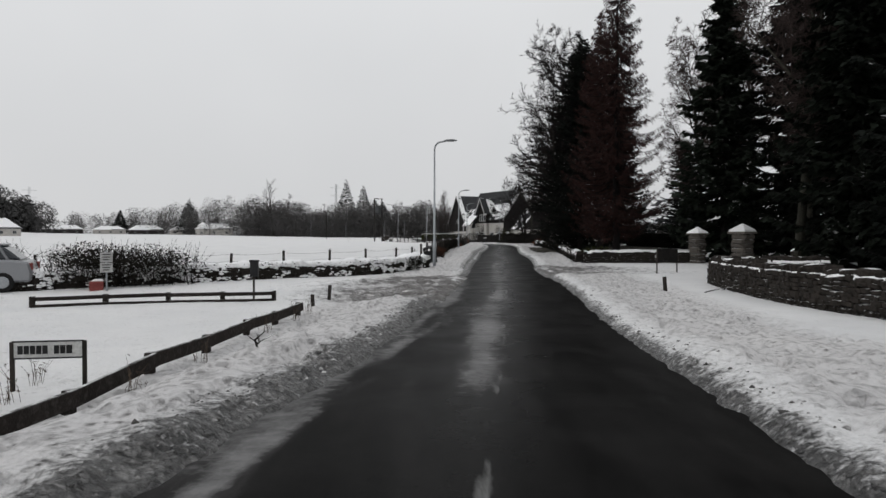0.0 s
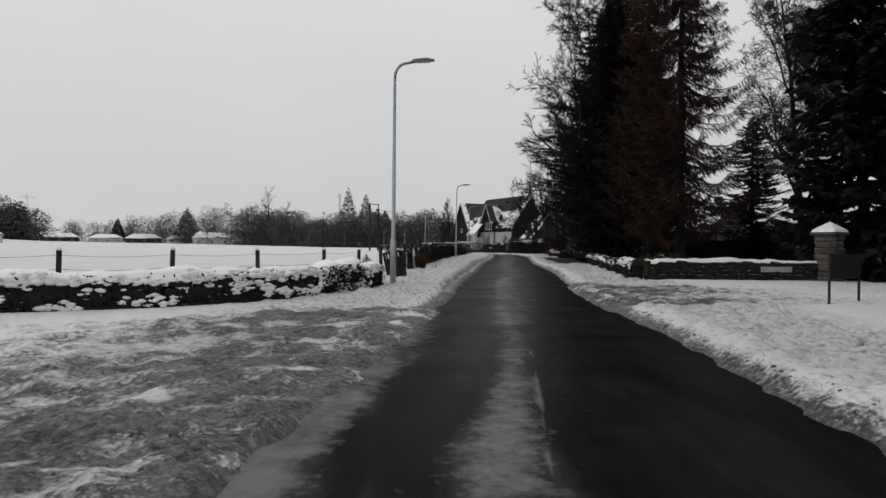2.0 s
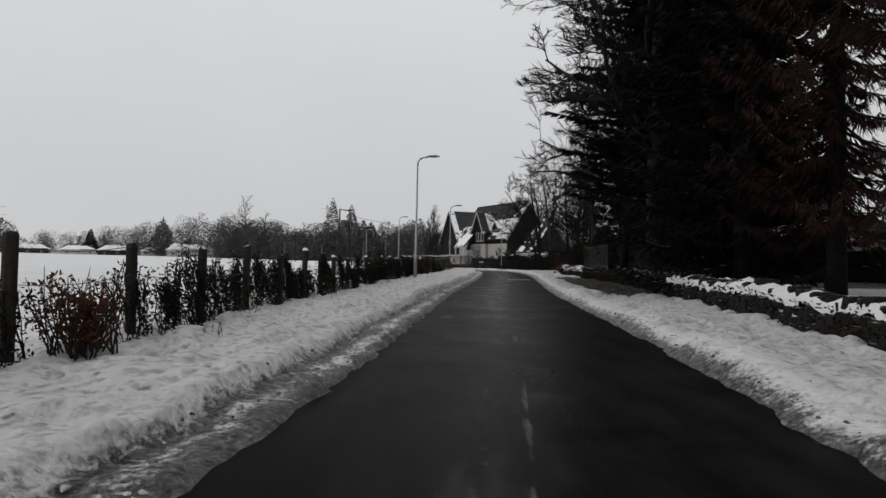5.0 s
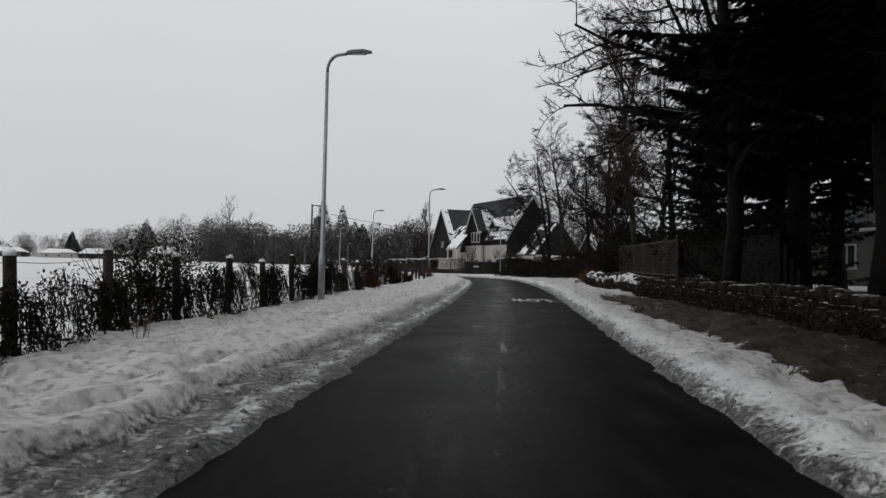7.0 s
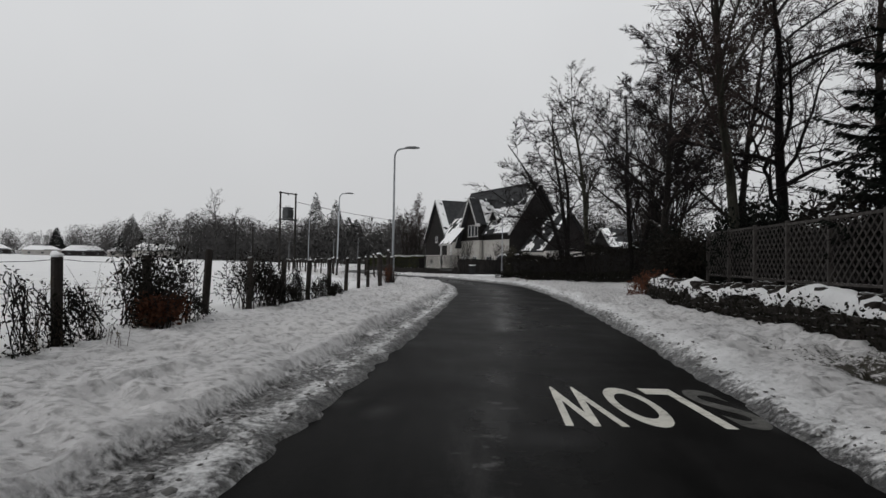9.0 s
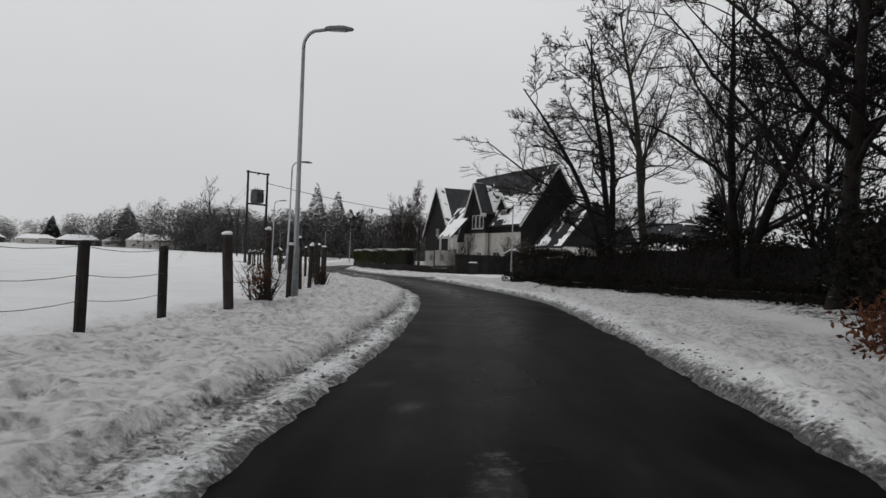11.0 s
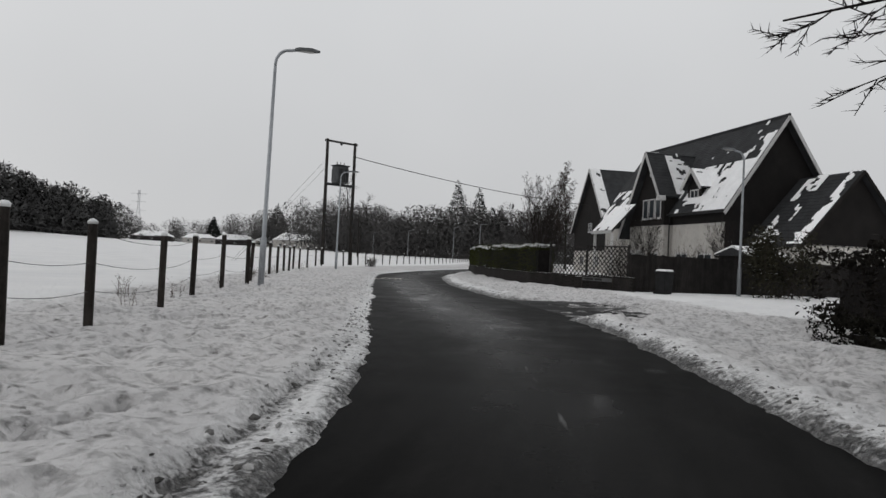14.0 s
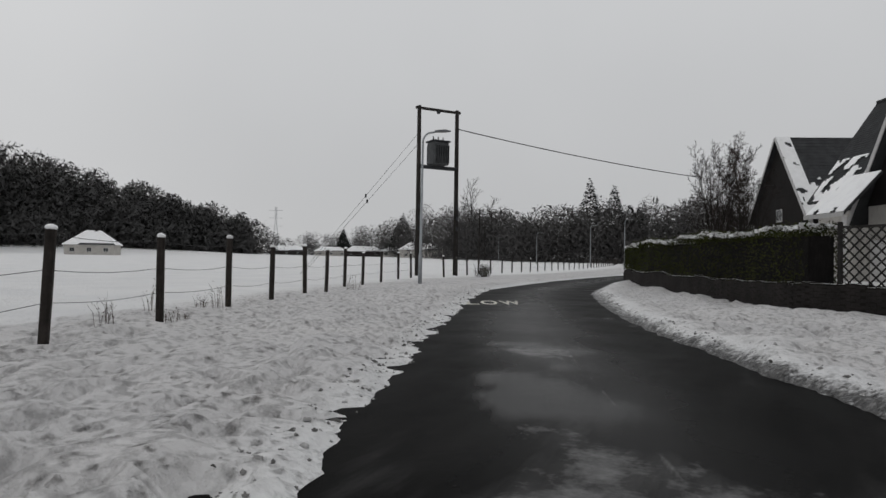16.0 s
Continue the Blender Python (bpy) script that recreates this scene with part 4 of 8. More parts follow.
def conifer_meshes(key, seed, H, R, r0, base=0.06, step=0.34, per=7, dens=15, droop=0.35, spray=(0.5, 0.13), mats=("bark_dark", "needles"), bare=0.0, power=0.85):
    """A spruce or larch: whorls of drooping branches, each set with many narrow sprays."""
    rng = random.Random(seed)
    nr = np.random.RandomState(seed)
    wood = Geo()
    zs = np.linspace(-0.3, H, 12)
    wood.tube([(0.05 * math.sin(z), 0.05 * math.cos(z * 1.3) - 0.05, z) for z in zs], [max(0.02, r0 * (1 - max(0, z) / H) ** 0.8 * (1.25 if z < 0.1 else 1)) for z in zs], 9)
    vs, fs = [], []
    z = H * base
    while z < H - 0.15:
        f = (z - H * base) / (H * (1 - base))
        reach = R * (1 - f) ** power * (0.75 + 0.25 * min(1, f * 5)) + 0.12
        for k in range(per):
            if rng.random() < bare:
                continue
            a = rng.uniform(0, 2 * math.pi)
            L = reach * rng.uniform(0.55, 1.15)
            out = np.array([math.cos(a), math.sin(a), 0.0])
            sidev = np.array([-math.sin(a), math.cos(a), 0.0])
            sag = droop * rng.uniform(0.5, 1.4)
            tip_up = 0.25 * sag
            t = np.linspace(0, 1, 6)
            P = np.array([0, 0, z + rng.uniform(-0.2, 0.2)]) + out[None] * (L * t)[:, None]
            P[:, 2] += L * (-sag * t + (sag * 0.55 + tip_up) * t ** 2.4) + L * 0.12 * t
            wood.tube(P.tolist(), list(0.012 + 0.03 * L / 3 * (1 - t)), 3)
            m = max(5, int(dens * L))
            u = nr.rand(m) ** 0.75
            pos = np.column_stack([np.interp(u, t, P[:, i]) for i in range(3)])
            sgn = nr.choice([-1, 1], m)
            ln = spray[0] * (0.5 + nr.rand(m)) * (0.55 + 0.6 * (1 - u)) * min(1.0, 0.35 + L / 2.5)
            d = out[None] * (0.55 + 0.35 * nr.rand(m))[:, None] + sidev[None] * (sgn * (0.25 + 0.7 * nr.rand(m)))[:, None]
            d[:, 2] = -0.15 - droop * (0.2 + 1.2 * nr.rand(m))
            d /= np.linalg.norm(d, axis=1)[:, None]
            w = np.cross(d, np.column_stack([nr.randn(m) * 0.5, nr.randn(m) * 0.5, np.ones(m)]))
            w /= np.linalg.norm(w, axis=1)[:, None] + 1e-9
            wd = spray[1] * (0.6 + 0.8 * nr.rand(m))
            A = pos - d * (ln * 0.1)[:, None]
            B = pos + d * (ln * 0.45)[:, None] + w * wd[:, None]
            C = pos + d * ln[:, None]
            D = pos + d * (ln * 0.45)[:, None] - w * wd[:, None]
            o = len(vs)
            q = np.stack([A, B, C, D], 1).reshape(-1, 3)
            vs.extend(map(tuple, q.tolist()))
            fs.extend([(o + 4 * i, o + 4 * i + 1, o + 4 * i + 2, o + 4 * i + 3) for i in range(m)])
        z += step * rng.uniform(0.8, 1.2) * (0.6 + 0.4 * (1 - f))
    crown = Geo()
    crown.v, crown.f = vs, fs
    return mesh_of("trunk", wood, MAT[mats[0]], smooth=True), mesh_of("crown", crown, MAT[mats[1]])


def plant(name, meshes, x, y, label, category="tree", turn=0.0, size=1.0, group="", wide=None, dz=-0.05):
    w = size if wide is None else wide
    ob = thing(name, label, category, Matrix.LocRotScale((x, y, ground_z(x, y) + dz), Euler((0, 0, radians(turn))), (w, w, size)), group)
    for nm, me in zip(("trunk", "crown"), meshes):
        p = new(nm, me)
        p.parent = ob
    return ob


SPRUCE = conifer_meshes("spruce", 3, 18.0, 3.5, 0.24, base=0.02, step=0.42, dens=24, droop=0.45, power=0.65, spray=(0.6, 0.15))
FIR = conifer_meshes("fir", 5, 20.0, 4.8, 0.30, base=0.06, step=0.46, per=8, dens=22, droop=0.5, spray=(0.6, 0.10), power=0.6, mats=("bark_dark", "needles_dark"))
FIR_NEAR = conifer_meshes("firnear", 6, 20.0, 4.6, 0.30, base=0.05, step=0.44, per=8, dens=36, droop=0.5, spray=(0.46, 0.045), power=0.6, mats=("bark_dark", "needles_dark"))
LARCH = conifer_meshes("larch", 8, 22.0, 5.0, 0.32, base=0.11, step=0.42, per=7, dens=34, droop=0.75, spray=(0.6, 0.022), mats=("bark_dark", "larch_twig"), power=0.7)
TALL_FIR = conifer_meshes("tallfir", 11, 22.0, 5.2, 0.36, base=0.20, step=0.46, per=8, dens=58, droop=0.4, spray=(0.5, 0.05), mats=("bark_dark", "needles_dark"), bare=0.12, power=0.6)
PINE = conifer_meshes("pine", 13, 9.0, 2.6, 0.2, base=0.3, step=0.5, per=5, dens=14, droop=0.05, spray=(0.5, 0.14), mats=("bark_dark", "needles"), bare=0.25, power=0.5)
ROUND = bare_tree_meshes("round", 21, 11.0, 0.22, 4, (23, 9, 8, 12), (62, 52, 48, 50), (0.5, 0.5, 0.5, 1.1), 0.30, clear=0.27, twig_r=0.016, mats=("bark", "twig_dark"))
OAK = bare_tree_meshes("oak", 27, 12.0, 0.22, 4, (13, 9, 8, 14), (62, 52, 48, 45), (0.66, 0.52, 0.5, 0.5), 0.22, clear=0.2, wob=0.24)
BIRCH = bare_tree_meshes("birch", 31, 13.0, 0.17, 4, (16, 8, 7, 16), (38, 42, 48, 46), (0.42, 0.55, 0.55, 1.0), 0.32, droop=0.75, clear=0.25, twig_r=0.013, mats=("bark_green", "birch_twig"))
CLUMP = bare_tree_meshes("clump", 37, 8.5, 0.10, 4, (10, 7, 6, 8), (36, 40, 42, 40), (0.5, 0.5, 0.5, 0.6), 0.42, clear=0.12, stems=5, twig_r=0.013, mats=("bark", "twig"))
FORKED = bare_tree_meshes("forked", 41, 12.5, 0.25, 4, (11, 7, 7, 8), (56, 55, 50, 46), (0.62, 0.55, 0.5, 0.7), 0.25, clear=0.14, stems=2, wob=0.22, mats=("bark_dark", "twig_dark"), twig_r=0.016)
MOSSY = bare_tree_meshes("mossy", 43, 14.0, 0.22, 4, (15, 8, 8, 14), (48, 48, 46, 42), (0.45, 0.5, 0.5, 0.5), 0.30, clear=0.3, mats=("bark_green", "twig"))

WIDE = bare_tree_meshes("wide", 47, 15.0, 0.30, 4, (18, 9, 8, 10), (66, 52, 48, 46), (0.42, 0.55, 0.52, 0.6), 0.14, clear=0.2, wob=0.28, mats=("bark_dark", "twig_dark"), twig_r=0.017, fall=0.05)
MULTI = bare_tree_meshes("multi", 53, 12.5, 0.25, 4, (13, 8, 8, 10), (84, 50, 46, 44), (0.60, 0.5, 0.5, 0.6), 0.08, clear=0.12, stems=3, wob=0.27, mats=("bark_dark", "twig_dark"), twig_r=0.016, fall=0.7)

SPRUCE_L = "dark green spruce with a narrow crown reaching the ground"
FIR_L = "tall dark conifer with drooping boughs dusted with snow"
LARCH_L = "tall leafless larch with reddish drooping twigs"
plant("spruce_tree", SPRUCE, 18.0, 39.8, SPRUCE_L, turn=20, size=1.0, group="conifers behind the wall")
plant("spruce_tree", SPRUCE, 17.0, 25.6, SPRUCE_L, turn=140, size=0.95, group="conifers behind the wall")
plant("conifer_tree", FIR, 21.5, 37.8, FIR_L, turn=60, size=0.95, group="conifers behind the wall")
plant("conifer_tree", FIR, 21.0, 27.5, FIR_L, turn=200, size=1.0, group="conifers behind the wall")
plant("conifer_tree", FIR, 24.5, 34.5, FIR_L, turn=10, size=1.05, group="conifers behind the wall")
plant("larch_tree", LARCH, 12.9, 45.6, LARCH_L, turn=0, size=0.95, wide=0.78)
plant("larch_tree", LARCH, 13.8, 53.5, LARCH_L, turn=90, size=0.92, wide=0.72)
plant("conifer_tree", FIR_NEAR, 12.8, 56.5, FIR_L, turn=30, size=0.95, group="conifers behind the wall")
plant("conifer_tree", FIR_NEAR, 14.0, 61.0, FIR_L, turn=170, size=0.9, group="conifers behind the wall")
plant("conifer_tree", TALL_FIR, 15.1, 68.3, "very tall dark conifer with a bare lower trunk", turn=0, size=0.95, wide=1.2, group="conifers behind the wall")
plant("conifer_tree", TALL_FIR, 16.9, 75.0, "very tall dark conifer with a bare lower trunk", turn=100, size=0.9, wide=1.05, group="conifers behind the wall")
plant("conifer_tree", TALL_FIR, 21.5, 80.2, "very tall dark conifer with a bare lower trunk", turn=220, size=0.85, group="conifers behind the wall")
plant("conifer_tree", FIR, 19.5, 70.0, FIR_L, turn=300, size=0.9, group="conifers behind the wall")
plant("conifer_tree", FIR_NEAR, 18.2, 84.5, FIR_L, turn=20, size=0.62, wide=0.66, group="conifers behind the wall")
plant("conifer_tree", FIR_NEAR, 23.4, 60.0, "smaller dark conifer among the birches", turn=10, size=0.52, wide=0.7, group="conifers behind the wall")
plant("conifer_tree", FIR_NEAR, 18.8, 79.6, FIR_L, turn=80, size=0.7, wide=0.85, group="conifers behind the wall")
plant("pine_tree", PINE, 31.0, 62.0, "small dark pine with snow on its upper boughs", turn=130, size=1.1)
BARE_L = "leafless broadleaf tree with a dense rounded crown of twigs"
plant("bare_tree", ROUND, 12.8, 63.5, BARE_L, turn=130, size=1.7, wide=2.05, group="bare trees along the lane")
plant("bare_tree", WIDE, 14.5, 74.5, "leafless broadleaf tree with long limbs reaching over the lane", turn=100, size=1.35, wide=0.92, group="bare trees along the lane")
plant("birch_tree", BIRCH, 20.0, 47.5, "leafless birch with fine hanging twigs", turn=40, size=1.25, group="birches")
plant("birch_tree", BIRCH, 15.6, 27.2, "leafless birch with fine hanging twigs", turn=220, size=1.3, group="birches")
plant("birch_tree", BIRCH, 23.0, 45.5, "leafless birch with fine hanging twigs", turn=20, size=1.45, group="birches")
plant("birch_tree", BIRCH, 26.0, 56.0, "leafless birch with fine hanging twigs", turn=20, size=1.3, group="birches")
plant("birch_tree", BIRCH, 20.0, 33.9, "leafless birch with fine hanging twigs", turn=150, size=1.2, group="birches")
plant("birch_tree", BIRCH, 24.0, 52.0, "leafless birch with fine hanging twigs", turn=310, size=1.4, group="birches")
plant("birch_tree", BIRCH, 17.4, 93.0, "leafless birch with fine hanging twigs", turn=80, size=1.25, group="birches")
plant("birch_tree", BIRCH, 25.0, 96.0, "leafless birch with fine hanging twigs", turn=120, size=1.35, group="birches")
plant("conifer_tree", FIR, 27.0, 41.0, FIR_L, turn=35, size=1.1, group="conifers behind the wall")
plant("conifer_tree", FIR, 18.5, 20.5, FIR_L, turn=75, size=1.0, group="conifers behind the wall")
plant("bare_tree", ROUND, 17.4, 100.5, "leafless broadleaf tree with a dense rounded crown of twigs", turn=200, size=0.95, wide=1.1, group="bare trees along the lane")
plant("bare_tree", FORKED, 18.3, 107.0, "leafless tree with forked dark trunk and snow-dusted boughs", turn=80, size=1.0, group="bare trees along the lane")
plant("bare_tree", CLUMP, 20.5, 112.0, "leafless shrubby tree with many upright stems", turn=160, size=1.1, group="bare trees along the lane")
plant("bare_tree", CLUMP, 19.2, 104.5, "leafless shrubby tree with many upright stems", turn=300, size=0.95, group="bare trees along the lane")
plant("bare_tree", MULTI, 16.4, 117.3, "leafless tree with several dark trunks and drooping boughs dusted with snow", turn=200, size=1.0, wide=1.1, group="bare trees along the lane")
plant("bare_tree", MOSSY, 17.6, 115.2, "leafless tree with a straight greenish mossy trunk", turn=0, size=1.05, group="bare trees along the lane")
plant("bare_tree", WIDE, 20.6, 96.5, "leafless tree with wide boughs over the verge", turn=190, size=0.95, group="bare trees along the lane")
plant("bare_tree", OAK, 22.5, 104.5, "leafless tree with wide boughs over the verge", turn=280, size=1.1, group="bare trees along the lane")
plant("bare_tree", CLUMP, 1.5, 178.0, "leafless shrubby tree beside the garden hedge", turn=10, size=1.05)
plant("bare_tree", CLUMP, 3.5, 170.0, "leafless shrubby tree beside the garden hedge", turn=70, size=0.75)
plant("garden_tree", CLUMP, 10.2, 144.8, "small leafless garden tree behind the timber fence", turn=40, size=0.42, wide=0.34, group="garden trees")
plant("garden_tree", CLUMP, 14.3, 147.0, "small leafless garden tree behind the timber fence", turn=140, size=0.40, wide=0.32, group="garden trees")
plant("conifer_tree", FIR, 29.6, 136.0, "broad rounded dark evergreen behind the hedge", turn=50, size=0.36, wide=0.75)
plant("birch_tree", BIRCH, 3.0, 206.0, "leafless birch behind the house", turn=30, size=1.1, group="birches")


# far woods: many rough crowns in one mesh, none of them countable
def far_wood(name, label, spots, mat, seed, conifer=False, leaf=0.9, count=150):
    rng, nr = random.Random(seed), np.random.RandomState(seed)
    g, out = Geo(), []
    for x, y, h, w in spots:
        z0 = float(base_z(np.array([x]), np.array([y]))[0]) - 0.3
        g.tube([(x, y, z0), (x, y, z0 + h * (0.9 if conifer else 0.55))], [h * 0.007, h * 0.003], 4)
        if not conifer:
            for k in range(7):
                a, b = rng.uniform(0, 6.28), rng.uniform(0.25, 0.5)
                e = (x + math.cos(a) * w * 0.4, y + math.sin(a) * w * 0.4, z0 + h * rng.uniform(0.6, 0.95))
                g.tube([(x, y, z0 + h * b), e], [h * 0.0035, h * 0.001], 3)
        m = count
        if conifer:
            t = 1 - np.sqrt(nr.rand(m))
            r = w / 2 * (1 - t) * (0.5 + 0.6 * nr.rand(m)) + 0.2
            az = nr.rand(m) * 6.283
            c = np.column_stack([x + r * np.cos(az), y + r * np.sin(az), z0 + h * (0.08 + 0.92 * t)])
        else:
            q = nr.randn(m, 3)
            q /= np.linalg.norm(q, axis=1)[:, None]
            q *= (0.35 + 0.65 * nr.rand(m) ** 0.5)[:, None]
            c = np.column_stack([x + q[:, 0] * w / 2, y + q[:, 1] * w / 2, z0 + h * 0.60 + q[:, 2] * h * 0.40])
            # low scrub closes the foot of the wood
            low = nr.rand(m) < 0.42
            c[low, 2] = z0 + h * 0.42 * nr.rand(low.sum())
            c[low, :2] = np.array([x, y]) + nr.randn(low.sum(), 2) * w * 0.3
        d1, d2 = nr.randn(m, 3) * leaf, nr.randn(m, 3) * leaf * 0.5
        if conifer:
            d1[:, 2] = -abs(d1[:, 2]) * 0.5
        o = len(g.v)
        up = c - np.array([x, y, z0 + h * (0.3 if conifer else 0.4)])
        up /= np.linalg.norm(up, axis=1)[:, None] + 1e-9
        up[:, 2] += 0.5
        flip = np.einsum("ij,ij->i", np.cross(d2 + d1, 2 * d1), up) < 0
        d1[flip] *= -1
        tri = np.stack([c - d1, c + d2, c + d1], 1).reshape(-1, 3)
        out += [(0.0, -0.8, 0.6)] * (o - len(out)) + np.repeat(up, 3, 0).tolist()
        g.v.extend(map(tuple, tri.tolist()))
        g.f.extend([(o + 3 * i, o + 3 * i + 1, o + 3 * i + 2) for i in range(m)])
    me = mesh_of(name, g, MAT[mat], smooth=True)
    me.normals_split_custom_set_from_vertices([Vector(q).normalized() for q in out])
    return tagged(new(name, me), label, "woodland", kind="stuff")


def belt(pts, n, h, w, seed, deep=12):
    rng = random.Random(seed)
    out = []
    for k in range(n):
        f = (k + rng.random()) / n * (len(pts) - 1)
        i = min(int(f), len(pts) - 2)
        t = f - i
        x, y = lerp(pts[i][0], pts[i + 1][0], t), lerp(pts[i][1], pts[i + 1][1], t)
        hh = lerp(pts[i][2], pts[i + 1][2], t) if len(pts[i]) > 2 else h
        out.append((x + rng.uniform(-deep, deep), y + rng.uniform(-deep, deep), hh * rng.uniform(0.7, 1.15), w * rng.uniform(0.7, 1.3)))
    return out


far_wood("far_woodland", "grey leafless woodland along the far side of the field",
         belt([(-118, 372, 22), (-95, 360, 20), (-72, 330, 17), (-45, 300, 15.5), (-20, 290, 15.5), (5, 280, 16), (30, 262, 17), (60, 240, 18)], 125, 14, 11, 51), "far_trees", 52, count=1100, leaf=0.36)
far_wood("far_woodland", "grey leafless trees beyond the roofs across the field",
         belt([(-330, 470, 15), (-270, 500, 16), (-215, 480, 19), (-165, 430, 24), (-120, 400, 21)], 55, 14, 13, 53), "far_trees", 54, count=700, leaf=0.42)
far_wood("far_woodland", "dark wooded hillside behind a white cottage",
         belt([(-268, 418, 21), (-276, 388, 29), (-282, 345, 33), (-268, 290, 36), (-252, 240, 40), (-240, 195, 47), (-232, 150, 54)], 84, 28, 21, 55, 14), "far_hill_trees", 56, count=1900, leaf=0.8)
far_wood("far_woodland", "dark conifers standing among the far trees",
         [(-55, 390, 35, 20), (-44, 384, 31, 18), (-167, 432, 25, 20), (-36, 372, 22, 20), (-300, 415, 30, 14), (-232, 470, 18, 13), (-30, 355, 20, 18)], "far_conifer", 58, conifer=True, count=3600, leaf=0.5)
FAR_BARE = bare_tree_meshes("farbare", 61, 22.0, 0.45, 3, (12, 8, 7), (45, 45, 45), (0.42, 0.5, 0.5), 0.3, clear=0.3, wob=0.2, twig_r=0.05)
plant("bare_tree", FAR_BARE, -88.0, 345.0, "tall leafless tree rising above the far woodland", turn=0, size=1.25)
plant("bare_tree", FAR_BARE, -76.0, 338.0, "tall leafless tree rising above the far woodland", turn=100, size=0.9)


# ---- hedges, bushes, brambles ----
def leaves_in(n, place, size, seed, flat=0.4):
    """n small leaf quads at the places that place(k, rng) gives."""
    nr = np.random.RandomState(seed)
    c = place(n, nr)
    d1 = nr.randn(n, 3)
    d1 /= np.linalg.norm(d1, axis=1)[:, None]
    d2 = np.cross(d1, nr.randn(n, 3))
    d2 /= np.linalg.norm(d2, axis=1)[:, None] + 1e-9
    s = size * (0.6 + 0.8 * nr.rand(n))
    a, b = d1 * s[:, None], d2 * (s * flat)[:, None]
    q = np.stack([c - a, c + b, c + a, c - b], 1).reshape(-1, 3)
    g = Geo()
    g.v = list(map(tuple, q.tolist()))
    g.f = [(4 * i, 4 * i + 1, 4 * i + 2, 4 * i + 3) for i in range(n)]
    return g


def bush(name, label, x, y, size, n, seed, leaf=0.06, mats=("hedge", "twig"), stems=30, turn=0.0, category="bush", group="", dense=0.55, dz=0.0):
    """A bush: twiggy stems and a leafy crown with an uneven outline. size: length, depth, height."""
    rng = random.Random(seed)
    lx, ly, lz = size
    z = ground_z(x, y) - 0.05 + dz
    ob = thing(name, label, category, pose(x, y, z, 0, 0, turn), group)

    def place(m, nr):
        lobes = np.column_stack([(nr.rand(9) - 0.5) * lx * 0.75, (nr.rand(9) - 0.5) * ly * 0.5, (0.3 + 0.4 * nr.rand(9)) * lz])
        k = nr.randint(0, 9, m)
        q = nr.randn(m, 3)
        q /= np.linalg.norm(q, axis=1)[:, None]
        q *= (nr.rand(m) ** dense)[:, None]
        p = lobes[k] + q * np.array([lx * 0.25, ly * 0.4, lz * 0.42])
        p[:, 2] = np.maximum(p[:, 2], 0.02)
        return p

    part("crown", leaves_in(n, place, leaf, seed), MAT[mats[0]], ob)
    g = Geo()
    for k in range(stems):
        bx, by = rng.uniform(-lx, lx) * 0.35, rng.uniform(-ly, ly) * 0.3
        d = Vector((rng.uniform(-0.5, 0.5), rng.uniform(-0.4, 0.4), 1))
        p = Vector((bx, by, 0))
        pts = [p.copy()]
        for i in range(3):
            d = (d + rand_unit(rng) * 0.35).normalized()
            p = p + d * lz * rng.uniform(0.28, 0.42)
            pts.append(p.copy())
        g.tube(pts, [0.012, 0.009, 0.006, 0.003], 3)
    part("undergrowth", g, MAT[mats[1]], ob)["kind"] = "stuff"
    return ob


